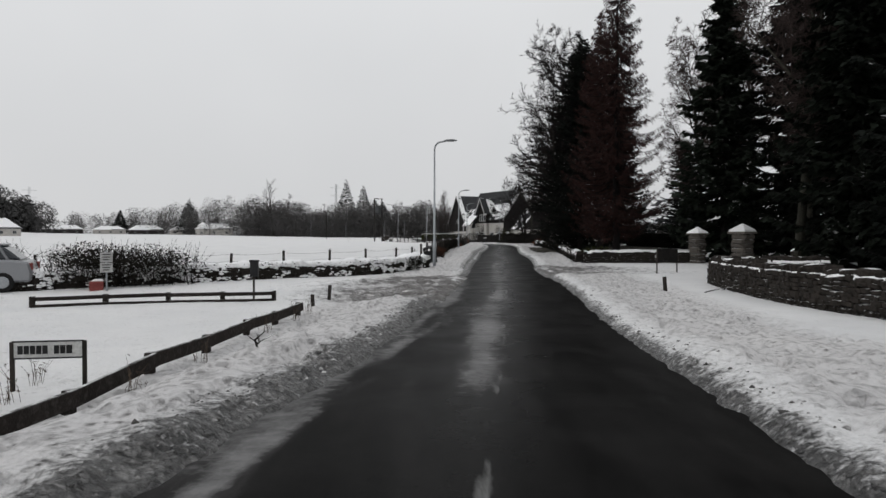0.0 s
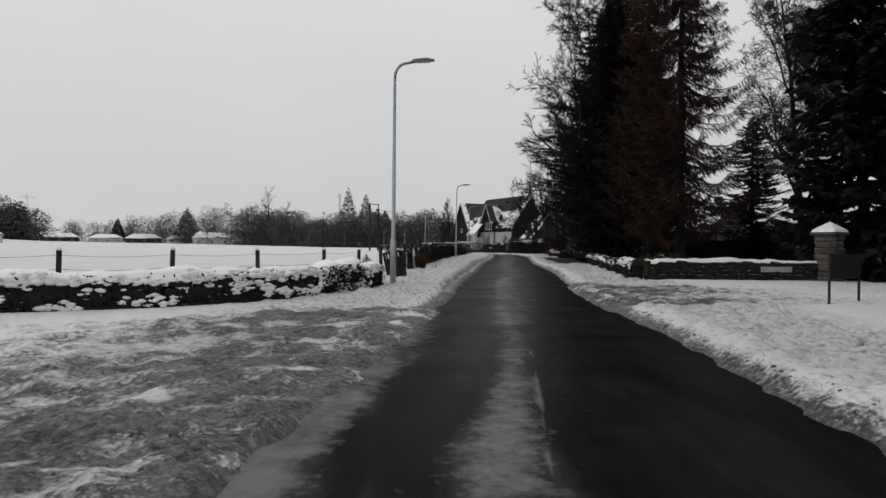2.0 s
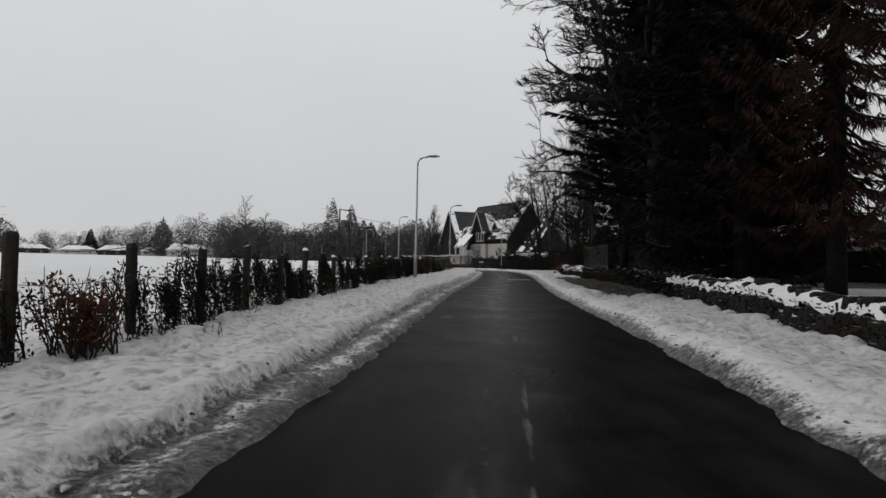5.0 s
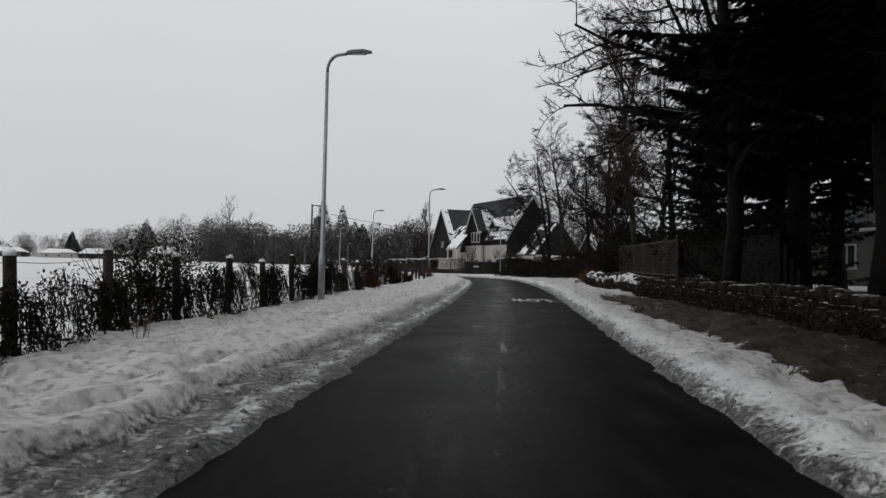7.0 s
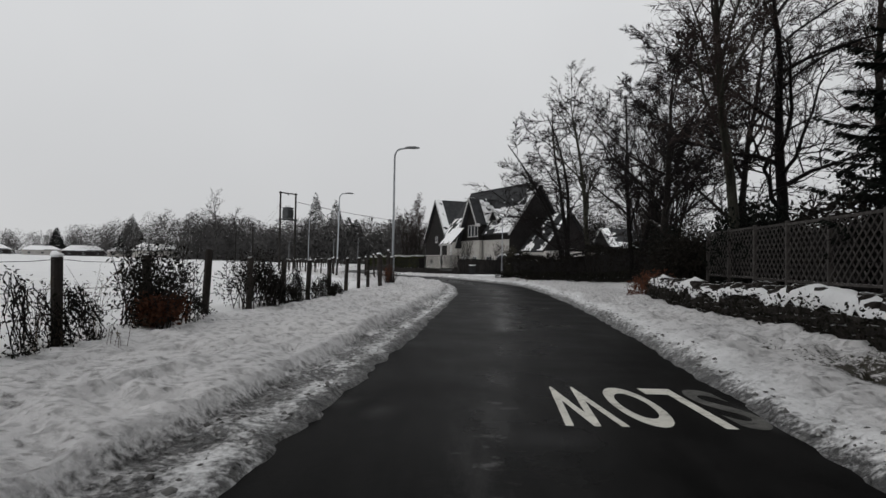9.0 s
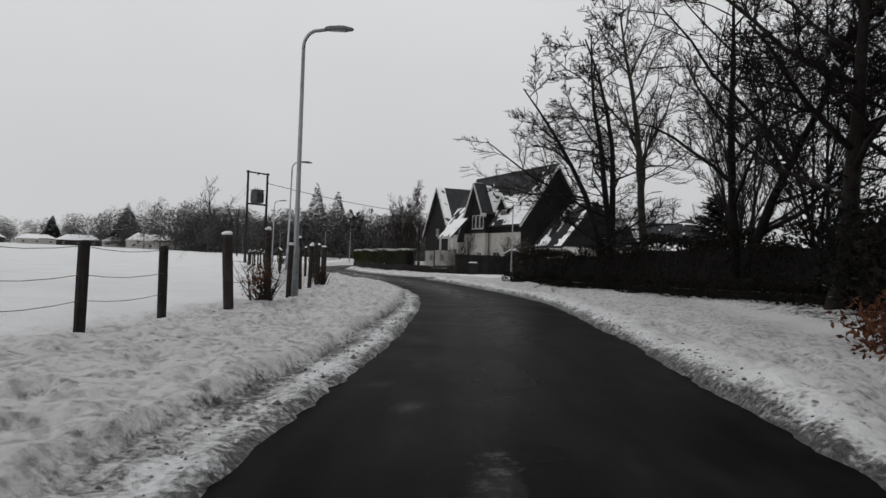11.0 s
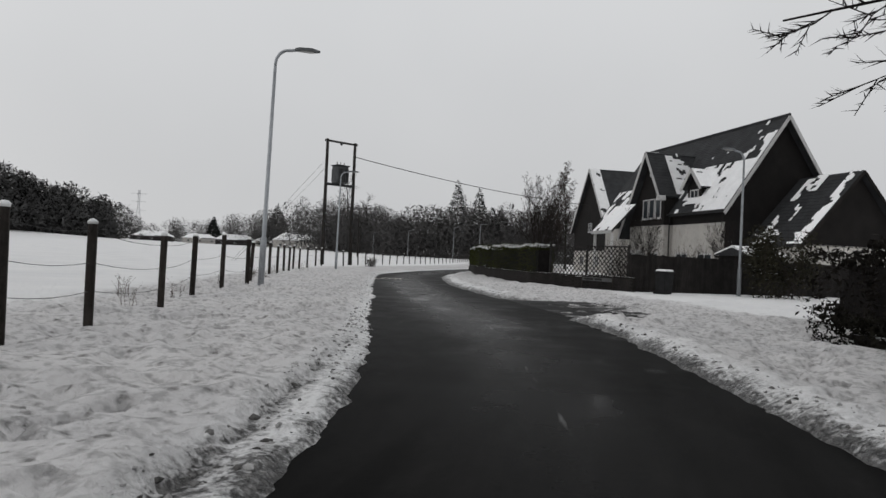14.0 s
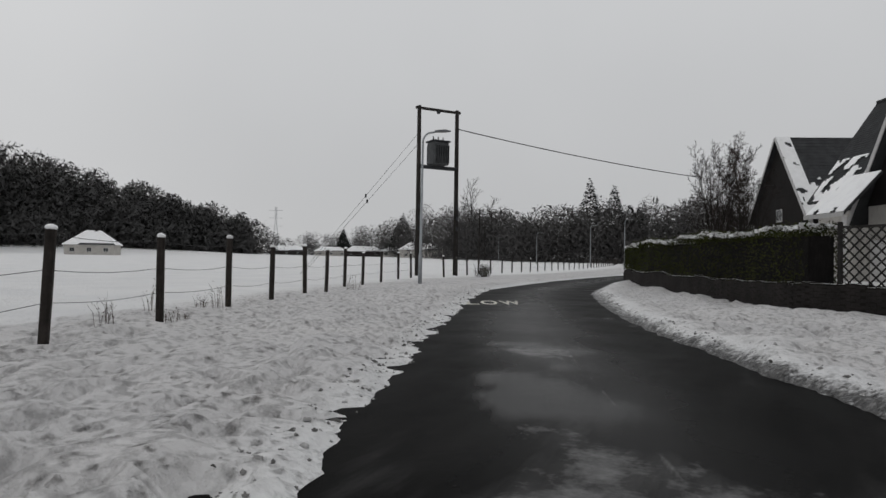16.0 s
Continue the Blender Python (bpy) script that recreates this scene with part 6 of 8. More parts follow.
# ---- transformer on two poles ----
def pole_transformer():
    a, b = Vector((-15.65, 161.7, 0)), Vector((-14.0, 164.0, 0))
    ob = thing("pole_transformer", "grey transformer on a platform between two tarred wooden poles", "electricity pole")
    za, zb = ground_z(a.x, a.y), ground_z(b.x, b.y)
    for p, z in ((a, za), (b, zb)):
        g = Geo().tube([(p.x, p.y, z - 0.4), (p.x, p.y, z + 5), (p.x, p.y, 11.15)], [0.17, 0.15, 0.125], 12)
        part("pole", g, MAT["pole"], ob, smooth=True)
        for zz in (3.2, 3.9, 4.6):
            part("bracket", Geo().box((p.x + 0.15, p.y - 0.15, zz), (0.14, 0.18, 0.22), 20), MAT["iron"], ob, bevel=0.01)
    d = (b - a).normalized()
    ang = math.degrees(math.atan2(d.y, d.x))
    mid = (a + b) / 2
    part("crossarm", Geo().beam(a - d * 0.25 + Vector((0, 0, 11.0)), b + d * 0.25 + Vector((0, 0, 11.0)), 0.14, 0.16), MAT["pole"], ob, bevel=0.01)
    part("platform_beam", Geo().beam(a + Vector((0.17, -0.1, 7.2)), b + Vector((0.17, -0.1, 7.2)), 0.12, 0.18), MAT["iron"], ob, bevel=0.01)
    part("platform_beam", Geo().beam(a + Vector((-0.17, 0.1, 7.2)), b + Vector((-0.17, 0.1, 7.2)), 0.12, 0.18), MAT["iron"], ob, bevel=0.01)
    tank = part("transformer_tank", Geo().box((mid.x, mid.y, 8.1), (1.15, 0.95, 1.5), ang), MAT["transformer"], ob, "grey ribbed transformer tank", bevel=0.05)
    for k in range(7):
        o = d * (k - 3) * 0.17
        for s in (-1, 1):
            nrm = Vector((-d.y, d.x, 0)) * s * 0.53
            part("cooling_fin", Geo().box((mid.x + o.x + nrm.x, mid.y + o.y + nrm.y, 8.05), (0.03, 0.14, 1.15), ang), MAT["transformer"], tank)
    part("tank_lid", Geo().box((mid.x, mid.y, 8.90), (1.3, 1.1, 0.10), ang), MAT["iron"], tank, bevel=0.01)
    for k in (-1, 0, 1):
        o = d * k * 0.36
        g = Geo().tube([(mid.x + o.x, mid.y + o.y, 8.92), (mid.x + o.x, mid.y + o.y, 9.0), (mid.x + o.x, mid.y + o.y, 9.04), (mid.x + o.x, mid.y + o.y, 9.25)], [0.07, 0.07, 0.045, 0.03], 8)
        part("bushing", g, MAT["iron"], tank)
    for s in (0.0, 0.5, 1.0):
        p = a.lerp(b, s)
        g = Geo().tube([(p.x, p.y, 10.75), (p.x, p.y, 10.85), (p.x, p.y, 10.9), (p.x, p.y, 11.1)], [0.05, 0.13, 0.13, 0.05], 10)
        part("insulator", g, MAT["iron"], ob, smooth=True)
    # stay wires on the field side with their small insulators
    for off in (0.0, 0.7):
        e0 = Vector((a.x, a.y, 9.4 - off))
        e1 = Vector((-22.5 + off, 158.5 - off, ground_z(-22.5, 158.5)))
        part("stay_wire", Geo().tube([e0, e1], [0.012, 0.012], 3), MAT["wire"], ob)
        m = e0.lerp(e1, 0.45)
        part("stay_insulator", Geo().tube([m + Vector((0, 0, 0.12)), m, m - Vector((0, 0, 0.12))], [0.04, 0.07, 0.04], 6), MAT["iron"], ob)
    return ob


pole_transformer()


def sagging_cable(p, q, sag, r, label):
    p, q = Vector(p), Vector(q)
    pts = [p.lerp(q, k / 24) - Vector((0, 0, sag * 4 * (k / 24) * (1 - k / 24))) for k in range(25)]
    return tagged(part("overhead_cable", Geo().tube(pts, [r] * 25, 4), MAT["sign_black"]), label, "cable")


sagging_cable((-13.9, 164.1, 9.9), (6.0, 197.2, 9.0), 0.5, 0.035, "black overhead service cable from the pole to the house")


def wood_pole(x, y, h, arms):
    ob = thing("telegraph_pole", "dark wooden power pole with a short crossarm", "electricity pole", pose(x, y, ground_z(x, y), 0, 0, 15), "far poles")
    part("pole", Geo().tube([(0, 0, -0.4), (0, 0, h)], [0.15, 0.1], 8), MAT["pole"], ob, smooth=True)
    for z in arms:
        part("crossarm", Geo().box((0, 0, h - z), (1.6, 0.1, 0.12)), MAT["pole"], ob, bevel=0.01)
        for k in (-0.7, 0, 0.7):
            part("insulator", Geo().tube([(k, 0, h - z + 0.05), (k, 0, h - z + 0.25)], [0.05, 0.03], 6), MAT["iron"], ob)


wood_pole(-40, 232, 10.0, (0.2,))
wood_pole(-66, 300, 10.0, (0.2,))


def pylon(x, y, h):
    """A far lattice tower: four legs, cross braces and three pairs of arms."""
    ob = thing("electricity_pylon", "far lattice steel electricity pylon, haze painted into its pale colour", "pylon", pose(x, y, 0.5, 0, 0, 30), "pylons")
    g = Geo()

    def w(z):
        return lerp(3.4, 0.6, min(1, z / (h * 0.7)))
    lv = [h * k / 10 for k in range(11)]
    for z0, z1 in zip(lv, lv[1:]):
        a, b = w(z0), w(z1)
        for sx, sy in ((1, 1), (1, -1), (-1, -1), (-1, 1)):
            g.beam((sx * a, sy * a, z0), (sx * b, sy * b, z1), 0.2, 0.2)
        for (sx, sy), (tx, ty) in (((1, 1), (1, -1)), ((1, -1), (-1, -1)), ((-1, -1), (-1, 1)), ((-1, 1), (1, 1))):
            g.beam((sx * a, sy * a, z0), (tx * b, ty * b, z1), 0.055, 0.055)
            g.beam((tx * a, ty * a, z0), (sx * b, sy * b, z1), 0.055, 0.055)
    part("tower", g, MAT["haze_pale_steel"], ob)
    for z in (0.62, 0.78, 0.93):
        part("crossarm", Geo().beam((-5.5, 0, h * z), (5.5, 0, h * z), 0.16, 0.22), MAT["haze_pale_steel"], ob)


pylon(-88, 560, 46)
pylon(-330, 520, 40)


# ---- road markings ----
def road_word(letters, x, y, turn, width, height, label, worn=()):
    """Painted letters, stretched along the lane as on the road; each one follows the camber."""
    ob = thing("road_marking", label, "road marking", kind="structure")
    base = Matrix.LocRotScale((x, y, 0), Euler((0, 0, radians(turn))), (1, 1, 1))
    n = len(letters)
    wide = [1.35 if c == "W" else (1.1 if c == "O" else 0.85) for c in letters]
    at = -sum(wide) / 2
    for k, c in enumerate(letters):
        cu = bpy.data.curves.new("letter", "FONT")
        cu.body, cu.offset = c, 0.022
        tmp = bpy.data.objects.new("letter", cu)
        me = bpy.data.meshes.new_from_object(tmp)
        bpy.data.objects.remove(tmp)
        co = np.array([tuple(v.co) for v in me.vertices])
        lo, hi = co.min(0), co.max(0)
        u = (at + (co[:, 0] - lo[0]) / (hi[0] - lo[0]) * wide[k] * 0.86) * width / sum(wide)
        v = ((co[:, 1] - lo[1]) / (hi[1] - lo[1]) - 0.5) * height
        at += wide[k]
        for vert, p, q in zip(me.vertices, u, v):
            w = base @ Vector((p, q, 0))
            d, hw, run = off_line(np.array([w.x]), np.array([w.y]), ROAD)
            vert.co = (w.x, w.y, float(base_z(np.array([w.x]), np.array([w.y]))[0]) - 0.02 * float(d[0] / (hw[0] + 0.5)) ** 2 + 0.004)
        me.materials.append(MAT["worn_paint" if c in worn else "paint"])
        p = new("letter", me)
        p.parent = ob
        if c in worn:
            p["label"] = "letter almost worn away"
    return ob


road_word("SLOW", 8.82, 76.55, 180, 1.75, 1.5, "worn white SLOW lettering painted on the lane for oncoming drivers", worn="S")
road_word("SLOW", -2.9, 141.6, 25, 2.0, 1.6, "worn white SLOW lettering painted on the lane")


# ---- houses ----
def slope_snow(parent, p0, eu, ev, lu, lv, mask, seed, cell=0.14, thick=0.035):
    """Snow left lying on a roof slope: ragged patches where mask(u, v), both 0 to 1, is over a noise."""
    p0, eu, ev = Vector(p0), Vector(eu).normalized(), Vector(ev).normalized()
    nrm = eu.cross(ev).normalized()
    if nrm.z < 0:
        nrm = -nrm
    nu, nv = max(2, int(lu / cell)), max(2, int(lv / cell))
    U, V = np.meshgrid(np.arange(nu), np.arange(nv))
    nz = 0.5 + 0.32 * wave_noise(U * cell, V * cell, 0.9, seed) + 0.22 * wave_noise(U * cell, V * cell, 0.35, seed + 1)
    g = Geo()
    for j in range(nv):
        for i in range(nu):
            if mask((i + 0.5) / nu, (j + 0.5) / nv) > nz[j, i]:
                a = p0 + eu * (i * lu / nu) + ev * (j * lv / nv)
                du, dv = eu * (lu / nu) * 1.02, ev * (lv / nv) * 1.02
                t = nrm * thick
                g.add([tuple(a), tuple(a + du), tuple(a + du + dv), tuple(a + dv), tuple(a + t), tuple(a + du + t), tuple(a + du + dv + t), tuple(a + dv + t)],
                      [(4, 5, 6, 7), (0, 1, 5, 4), (1, 2, 6, 5), (2, 3, 7, 6), (3, 0, 4, 7)])
    if g.v:
        part("snow_patch", g, MAT["roof_snow"], parent, "ragged snow left on the slates")["kind"] = "stuff"


def roof_slope(parent, a, b, c, d, courses=40, thick=0.16):
    """A slated slope: a, b along the ridge, d, c along the eaves; each course a slightly tilted step."""
    a, b, c, d = Vector(a), Vector(b), Vector(c), Vector(d)
    nrm = (b - a).cross(d - a).normalized()
    if nrm.z < 0:
        nrm = -nrm
    g = Geo()
    rows = []
    for k in range(courses):
        for f, lift in ((k / courses, 0.004), ((k + 1) / courses, 0.02)):
            rows.append((a.lerp(d, f) + nrm * lift, b.lerp(c, f) + nrm * lift))
    rows += [(d - nrm * thick, c - nrm * thick), (a - nrm * thick, b - nrm * thick)]
    g.v = [tuple(p) for r in rows for p in r]
    n = len(rows)
    g.f = [(2 * i, 2 * i + 1, 2 * ((i + 1) % n) + 1, 2 * ((i + 1) % n)) for i in range(n)]
    g.f += [tuple(2 * i for i in range(n)), tuple(2 * i + 1 for i in range(n - 1, -1, -1))]
    return part("roof_slope", g, MAT["slate"], parent)


def window(parent, a, z, b, w, h, along="x", panes=1, out=1):
    """A white framed window on a wall that runs along x (at y = b) or along y (at x = b)."""
    def P(s, q, zz):
        return (a + s, b + q * out, zz) if along == "x" else (b + q * out, a + s, zz)

    def bx(s0, s1, z0, z1, q0, q1, g):
        v = [P(s0, q0, z0), P(s1, q0, z0), P(s1, q1, z0), P(s0, q1, z0), P(s0, q0, z1), P(s1, q0, z1), P(s1, q1, z1), P(s0, q1, z1)]
        g.add(v, [(0, 3, 2, 1), (4, 5, 6, 7), (0, 1, 5, 4), (1, 2, 6, 5), (2, 3, 7, 6), (3, 0, 4, 7)])
        return g
    g = Geo()
    t = 0.08
    bx(-w / 2, w / 2, z, z + t, -0.03, 0.06, g)
    bx(-w / 2, w / 2, z + h - t, z + h, -0.03, 0.06, g)
    bx(-w / 2, -w / 2 + t, z + t, z + h - t, -0.03, 0.06, g)
    bx(w / 2 - t, w / 2, z + t, z + h - t, -0.03, 0.06, g)
    for k in range(1, panes):
        s = -w / 2 + w * k / panes
        bx(s - 0.035, s + 0.035, z + t, z + h - t, -0.02, 0.05, g)
    fr = part("window", g, MAT["white"], parent, "white framed window")
    for k in range(panes):
        s0, s1 = -w / 2 + w * k / panes + 0.05, -w / 2 + w * (k + 1) / panes - 0.05
        part("pane", bx(s0, s1, z + t * 0.8, z + h - t * 0.8, 0.012, 0.022, Geo()), MAT["glass"], fr)
    part("sill", bx(-w / 2 - 0.06, w / 2 + 0.06, z - 0.06, z - 0.002, -0.02, 0.12, Geo()), MAT["white"], fr)
    return fr


def corner_house():
    """A steep-roofed house at the bend: x along the ridge, y out to its front."""
    ob = thing("house", "steep dark-roofed house with pale ground floor, dark cladding and snow patches", "house", Matrix.LocRotScale((21.69, 165.05, -0.15), Euler((0, 0, radians(116.56))), (1.05, 1.05, 1.2)))
    L, W, eave, ridge = 19.0, 4.7, 5.2, 11.45
    k = (ridge - eave) / 5.0
    part("lower_wall", Geo().box((L / 2, 0, 2.05), (L - 0.4, 2 * W, 4.5)), MAT["render"], ob, "pale rendered ground floor wall")
    part("upper_wall", Geo().prism([(0.15, -W - 0.04, 4.25), (0.15, W + 0.04, 4.25), (0.15, W + 0.04, eave + 0.2), (0.15, 0, ridge - 0.25), (0.15, -W - 0.04, eave + 0.2)], (L - 0.3, 0, 0)), MAT["cladding"], ob, "dark timber-clad upper wall")
    part("gable_boarding", Geo().box((0.07, 0, 2.15), (0.1, 2 * W, 4.4)), MAT["cladding"], ob)
    front = roof_slope(ob, (-0.45, 0, ridge), (L + 0.4, 0, ridge), (L + 0.4, 5.2, ridge - k * 5.2), (-0.45, 5.2, ridge - k * 5.2))
    back = roof_slope(ob, (-0.45, 0, ridge), (L + 0.4, 0, ridge), (L + 0.4, -5.2, ridge - k * 5.2), (-0.45, -5.2, ridge - k * 5.2))
    part("ridge_tiles", Geo().tube([(-0.45, 0, ridge + 0.02), (L + 0.4, 0, ridge + 0.02)], [0.12, 0.12], 6), MAT["slate"], ob)
    for s in (1, -1):
        part("barge_board", Geo().beam((-0.5, 0.02 * s, ridge - 0.12), (-0.5, 5.25 * s, ridge - k * 5.25 - 0.12), 0.06, 0.23), MAT["white"], ob, "white barge board")
    part("gutter", Geo().tube([(-0.4, 5.25, eave - 0.22), (7.0, 5.25, eave - 0.22)], [0.07, 0.07], 6), MAT["sign_black"], ob)
    dn = Vector((0, 1, -k))
    sl = 5.2 * math.sqrt(1 + k * k)
    slope_snow(front, (-0.42, 0.05, ridge + 0.05), (1, 0, 0), dn, 9.0, sl, lambda u, v: (0.62 if v > 0.45 else 0.15) + 0.25 * (u < 0.25) * (v > 0.1) - 0.35 * (u > 0.7) - 0.2 * (v > 0.9) * (u > 0.3), 1)
    slope_snow(front, (12.5, 0.05, ridge + 0.05), (1, 0, 0), dn, 6.5, sl, lambda u, v: 0.5 * (v > 0.6), 2)
    # cross gable with its long left slope
    ap, ax = 9.85, 9.1
    part("gable_wall", Geo().prism([(6.9, 5.55, 4.27), (12.5, 5.55, 4.27), (12.35, 5.55, 4.5), (ax, 5.55, ap - 0.3), (7.1, 5.55, 6.7), (6.9, 5.55, 6.4)], (0, -2.5, 0)), MAT["cladding"], ob, "dark clad front gable")
    part("lower_wall", Geo().box((9.7, 4.4, 2.1), (5.5, 2.2, 4.3)), MAT["render"], ob, "pale rendered wall below the front gable")
    r = roof_slope(ob, (ax, 6.15, ap), (ax, 1.0, ap), (6.75, 1.0, 6.35), (6.75, 6.15, 6.35), 15)
    l = roof_slope(ob, (ax, 6.15, ap), (ax, 1.0, ap), (13.4, 1.0, 3.35), (13.4, 6.15, 3.35), 26)
    part("barge_board", Geo().beam((ax, 6.2, ap - 0.1), (6.7, 6.2, 6.2), 0.06, 0.25), MAT["white"], ob, "white barge board")
    part("barge_board", Geo().beam((ax, 6.2, ap - 0.1), (13.45, 6.2, 3.2), 0.06, 0.25), MAT["white"], ob, "white barge board")
    part("eave_box", Geo().box((6.85, 5.9, 6.2), (0.5, 0.6, 0.35)), MAT["white"], ob, bevel=0.02)
    slope_snow(l, (ax + 0.05, 6.15, ap + 0.03), (0, -1, 0), (4.3, 0, -6.5), 3.0, 7.6, lambda u, v: 0.75 - 0.5 * (u > 0.45) * (v < 0.6), 3)
    slope_snow(r, (ax - 0.05, 6.15, ap + 0.03), (0, -1, 0), (-2.35, 0, -3.5), 3.8, 4.0, lambda u, v: 0.55 * (u > 0.45) - 0.15 * (v < 0.3), 4)
    for c in (7.75, 8.75, 9.75):
        window(ob, c, 4.75, 5.55, 0.86, 1.5)
    part("alarm_box", Geo().box((ax, 5.6, 8.1), (0.22, 0.1, 0.26)), MAT["white"], ob, bevel=0.02)
    # dormer
    part("dormer_wall", Geo().prism([(3.6, 4.35, 4.9), (5.4, 4.35, 4.9), (5.4, 4.35, 7.0), (4.5, 4.35, 7.95), (3.6, 4.35, 7.0)], (0, -2.2, 0)), MAT["cladding"], ob)
    d1 = roof_slope(ob, (4.5, 4.75, 8.15), (4.5, 2.2, 8.15), (3.2, 2.2, 6.8), (3.2, 4.75, 6.8), 7, 0.1)
    d2 = roof_slope(ob, (4.5, 4.75, 8.15), (4.5, 2.2, 8.15), (5.8, 2.2, 6.8), (5.8, 4.75, 6.8), 7, 0.1)
    part("barge_board", Geo().beam((4.5, 4.78, 8.08), (3.15, 4.78, 6.68), 0.05, 0.25), MAT["white"], ob)
    part("barge_board", Geo().beam((4.5, 4.78, 8.08), (5.85, 4.78, 6.68), 0.05, 0.25), MAT["white"], ob)
    for s, dd in ((d1, (-1.3, 0, -1.35)), (d2, (1.3, 0, -1.35))):
        slope_snow(s, (4.5, 4.75, 8.18), (0, -1, 0), dd, 2.4, 1.85, lambda u, v: 0.8, 6)
    window(ob, 4.5, 5.35, 4.35, 1.1, 1.35, panes=2)
    # ground floor openings
    for c, w, b in ((2.4, 1.8, W), (5.4, 1.6, W), (8.2, 1.2, 5.5)):
        window(ob, c, 0.95, b, w, 1.25, panes=2)
    part("porch_post", Geo().box((12.9, 5.9, 1.6), (0.35, 0.35, 3.3)), MAT["render"], ob, bevel=0.02)
    part("garage_door", Geo().box((11.0, 5.53, 1.25), (2.4, 0.06, 2.3)), MAT["white"], ob)
    part("downpipe", Geo().tube([(6.9, 5.0, 0.1), (6.9, 5.0, 5.0)], [0.05, 0.05], 6), MAT["sign_black"], ob)
    # lean-to porch in front of the cross gable, under snow
    p = roof_slope(ob, (10.3, 6.2, 5.9), (14.0, 6.2, 5.9), (14.0, 8.5, 3.75), (10.3, 8.5, 3.75), 9, 0.12)
    slope_snow(p, (10.32, 6.22, 5.93), (1, 0, 0), (0, 2.3, -2.15), 3.65, 3.1, lambda u, v: 0.9 - 0.3 * (v > 0.85), 9)
    part("fascia", Geo().beam((10.2, 8.55, 3.68), (14.1, 8.55, 3.68), 0.05, 0.22), MAT["white"], ob)
    for c in (10.5, 13.8):
        part("porch_post", Geo().box((c, 8.3, 1.8), (0.2, 0.2, 3.6)), MAT["white"], ob, bevel=0.01)
    # low wing towards the lane
    k2 = 4.4 / 4.5
    part("wing_wall", Geo().box((-2.6, -1.5, 1.4), (5.2, 8.4, 3.0)), MAT["render"], ob, "pale rendered wall of the low wing")
    part("wing_gable", Geo().prism([(-5.2, -5.7, 2.8), (-5.2, 2.7, 2.8), (-5.2, -1.5, 7.15)], (5.2, 0, 0)), MAT["cladding"], ob)
    w1 = roof_slope(ob, (-5.6, -1.5, 7.4), (0.0, -1.5, 7.4), (0.0, 3.2, 7.4 - k2 * 4.7), (-5.6, 3.2, 7.4 - k2 * 4.7), 20)
    roof_slope(ob, (-5.6, -1.5, 7.4), (0.0, -1.5, 7.4), (0.0, -6.2, 7.4 - k2 * 4.7), (-5.6, -6.2, 7.4 - k2 * 4.7), 20)
    for s in (1, -1):
        part("barge_board", Geo().beam((-5.65, -1.5, 7.3), (-5.65, -1.5 + 4.75 * s, 7.3 - k2 * 4.75), 0.06, 0.2), MAT["board"], ob, "dark barge board")
    slope_snow(w1, (-5.55, -1.45, 7.43), (1, 0, 0), (0, 1, -k2), 5.3, 6.5, lambda u, v: 0.42 * (0.5 < u < 0.85) + 0.55 * (u < 0.16) + 0.3 * (v > 0.85), 8)
    return ob


corner_house()


def gable_house(x, y, turn, W, D, eave, ridge, label, wall="cladding", lower="render", snow=0.6, seed=1):
    """A house whose gable faces its local +y; the ridge runs back along -y."""
    ob = thing("house", label, "house", pose(x, y, ground_z(x, y) - 0.1, 0, 0, turn))
    part("lower_wall", Geo().box((0, -D / 2, 1.4), (2 * W, D, 3.0)), MAT[lower], ob)
    part("upper_wall", Geo().prism([(-W + 0.02, 0.02, 2.9), (W - 0.02, 0.02, 2.9), (W - 0.02, 0.02, eave), (0, 0.02, ridge - 0.2), (-W + 0.02, 0.02, eave)], (0, -D - 0.04, 0)), MAT[wall], ob)
    k = (ridge - eave) / W
    for s in (1, -1):
        r = roof_slope(ob, (0, 0.5, ridge), (0, -D - 0.5, ridge), (s * (W + 0.4), -D - 0.5, eave - 0.4 * k), (s * (W + 0.4), 0.5, eave - 0.4 * k), 24)
        slope_snow(r, (0, 0.48, ridge + 0.03), (0, -1, 0), (s, 0, -k), D, (W + 0.4) * math.sqrt(1 + k * k), lambda u, v: snow * (1.2 if u < 0.12 else (0.25 if v < 0.6 else 1.1)), seed)
        part("barge_board", Geo().beam((0, 0.55, ridge - 0.1), (s * (W + 0.42), 0.55, eave - 0.42 * k - 0.1), 0.06, 0.23), MAT["white"], ob, "white barge board")
    for c in (-W * 0.45, W * 0.45):
        window(ob, c, 1.0, 0.0, 1.3, 1.2, panes=2)
    window(ob, 0.0, eave - 0.6, 0.02, 1.2, 1.2, panes=2)
    return ob


gable_house(6.6, 197.6, 112.6, 5.8, 12.0, 6.0, 13.9, "steep-gabled dark house behind the garden hedge, snow on its verge", seed=11)
gable_house(36.0, 183.0, 100, 5.0, 12.0, 4.0, 8.0, "dark-roofed house among garden trees, partly snowy roof", seed=13)


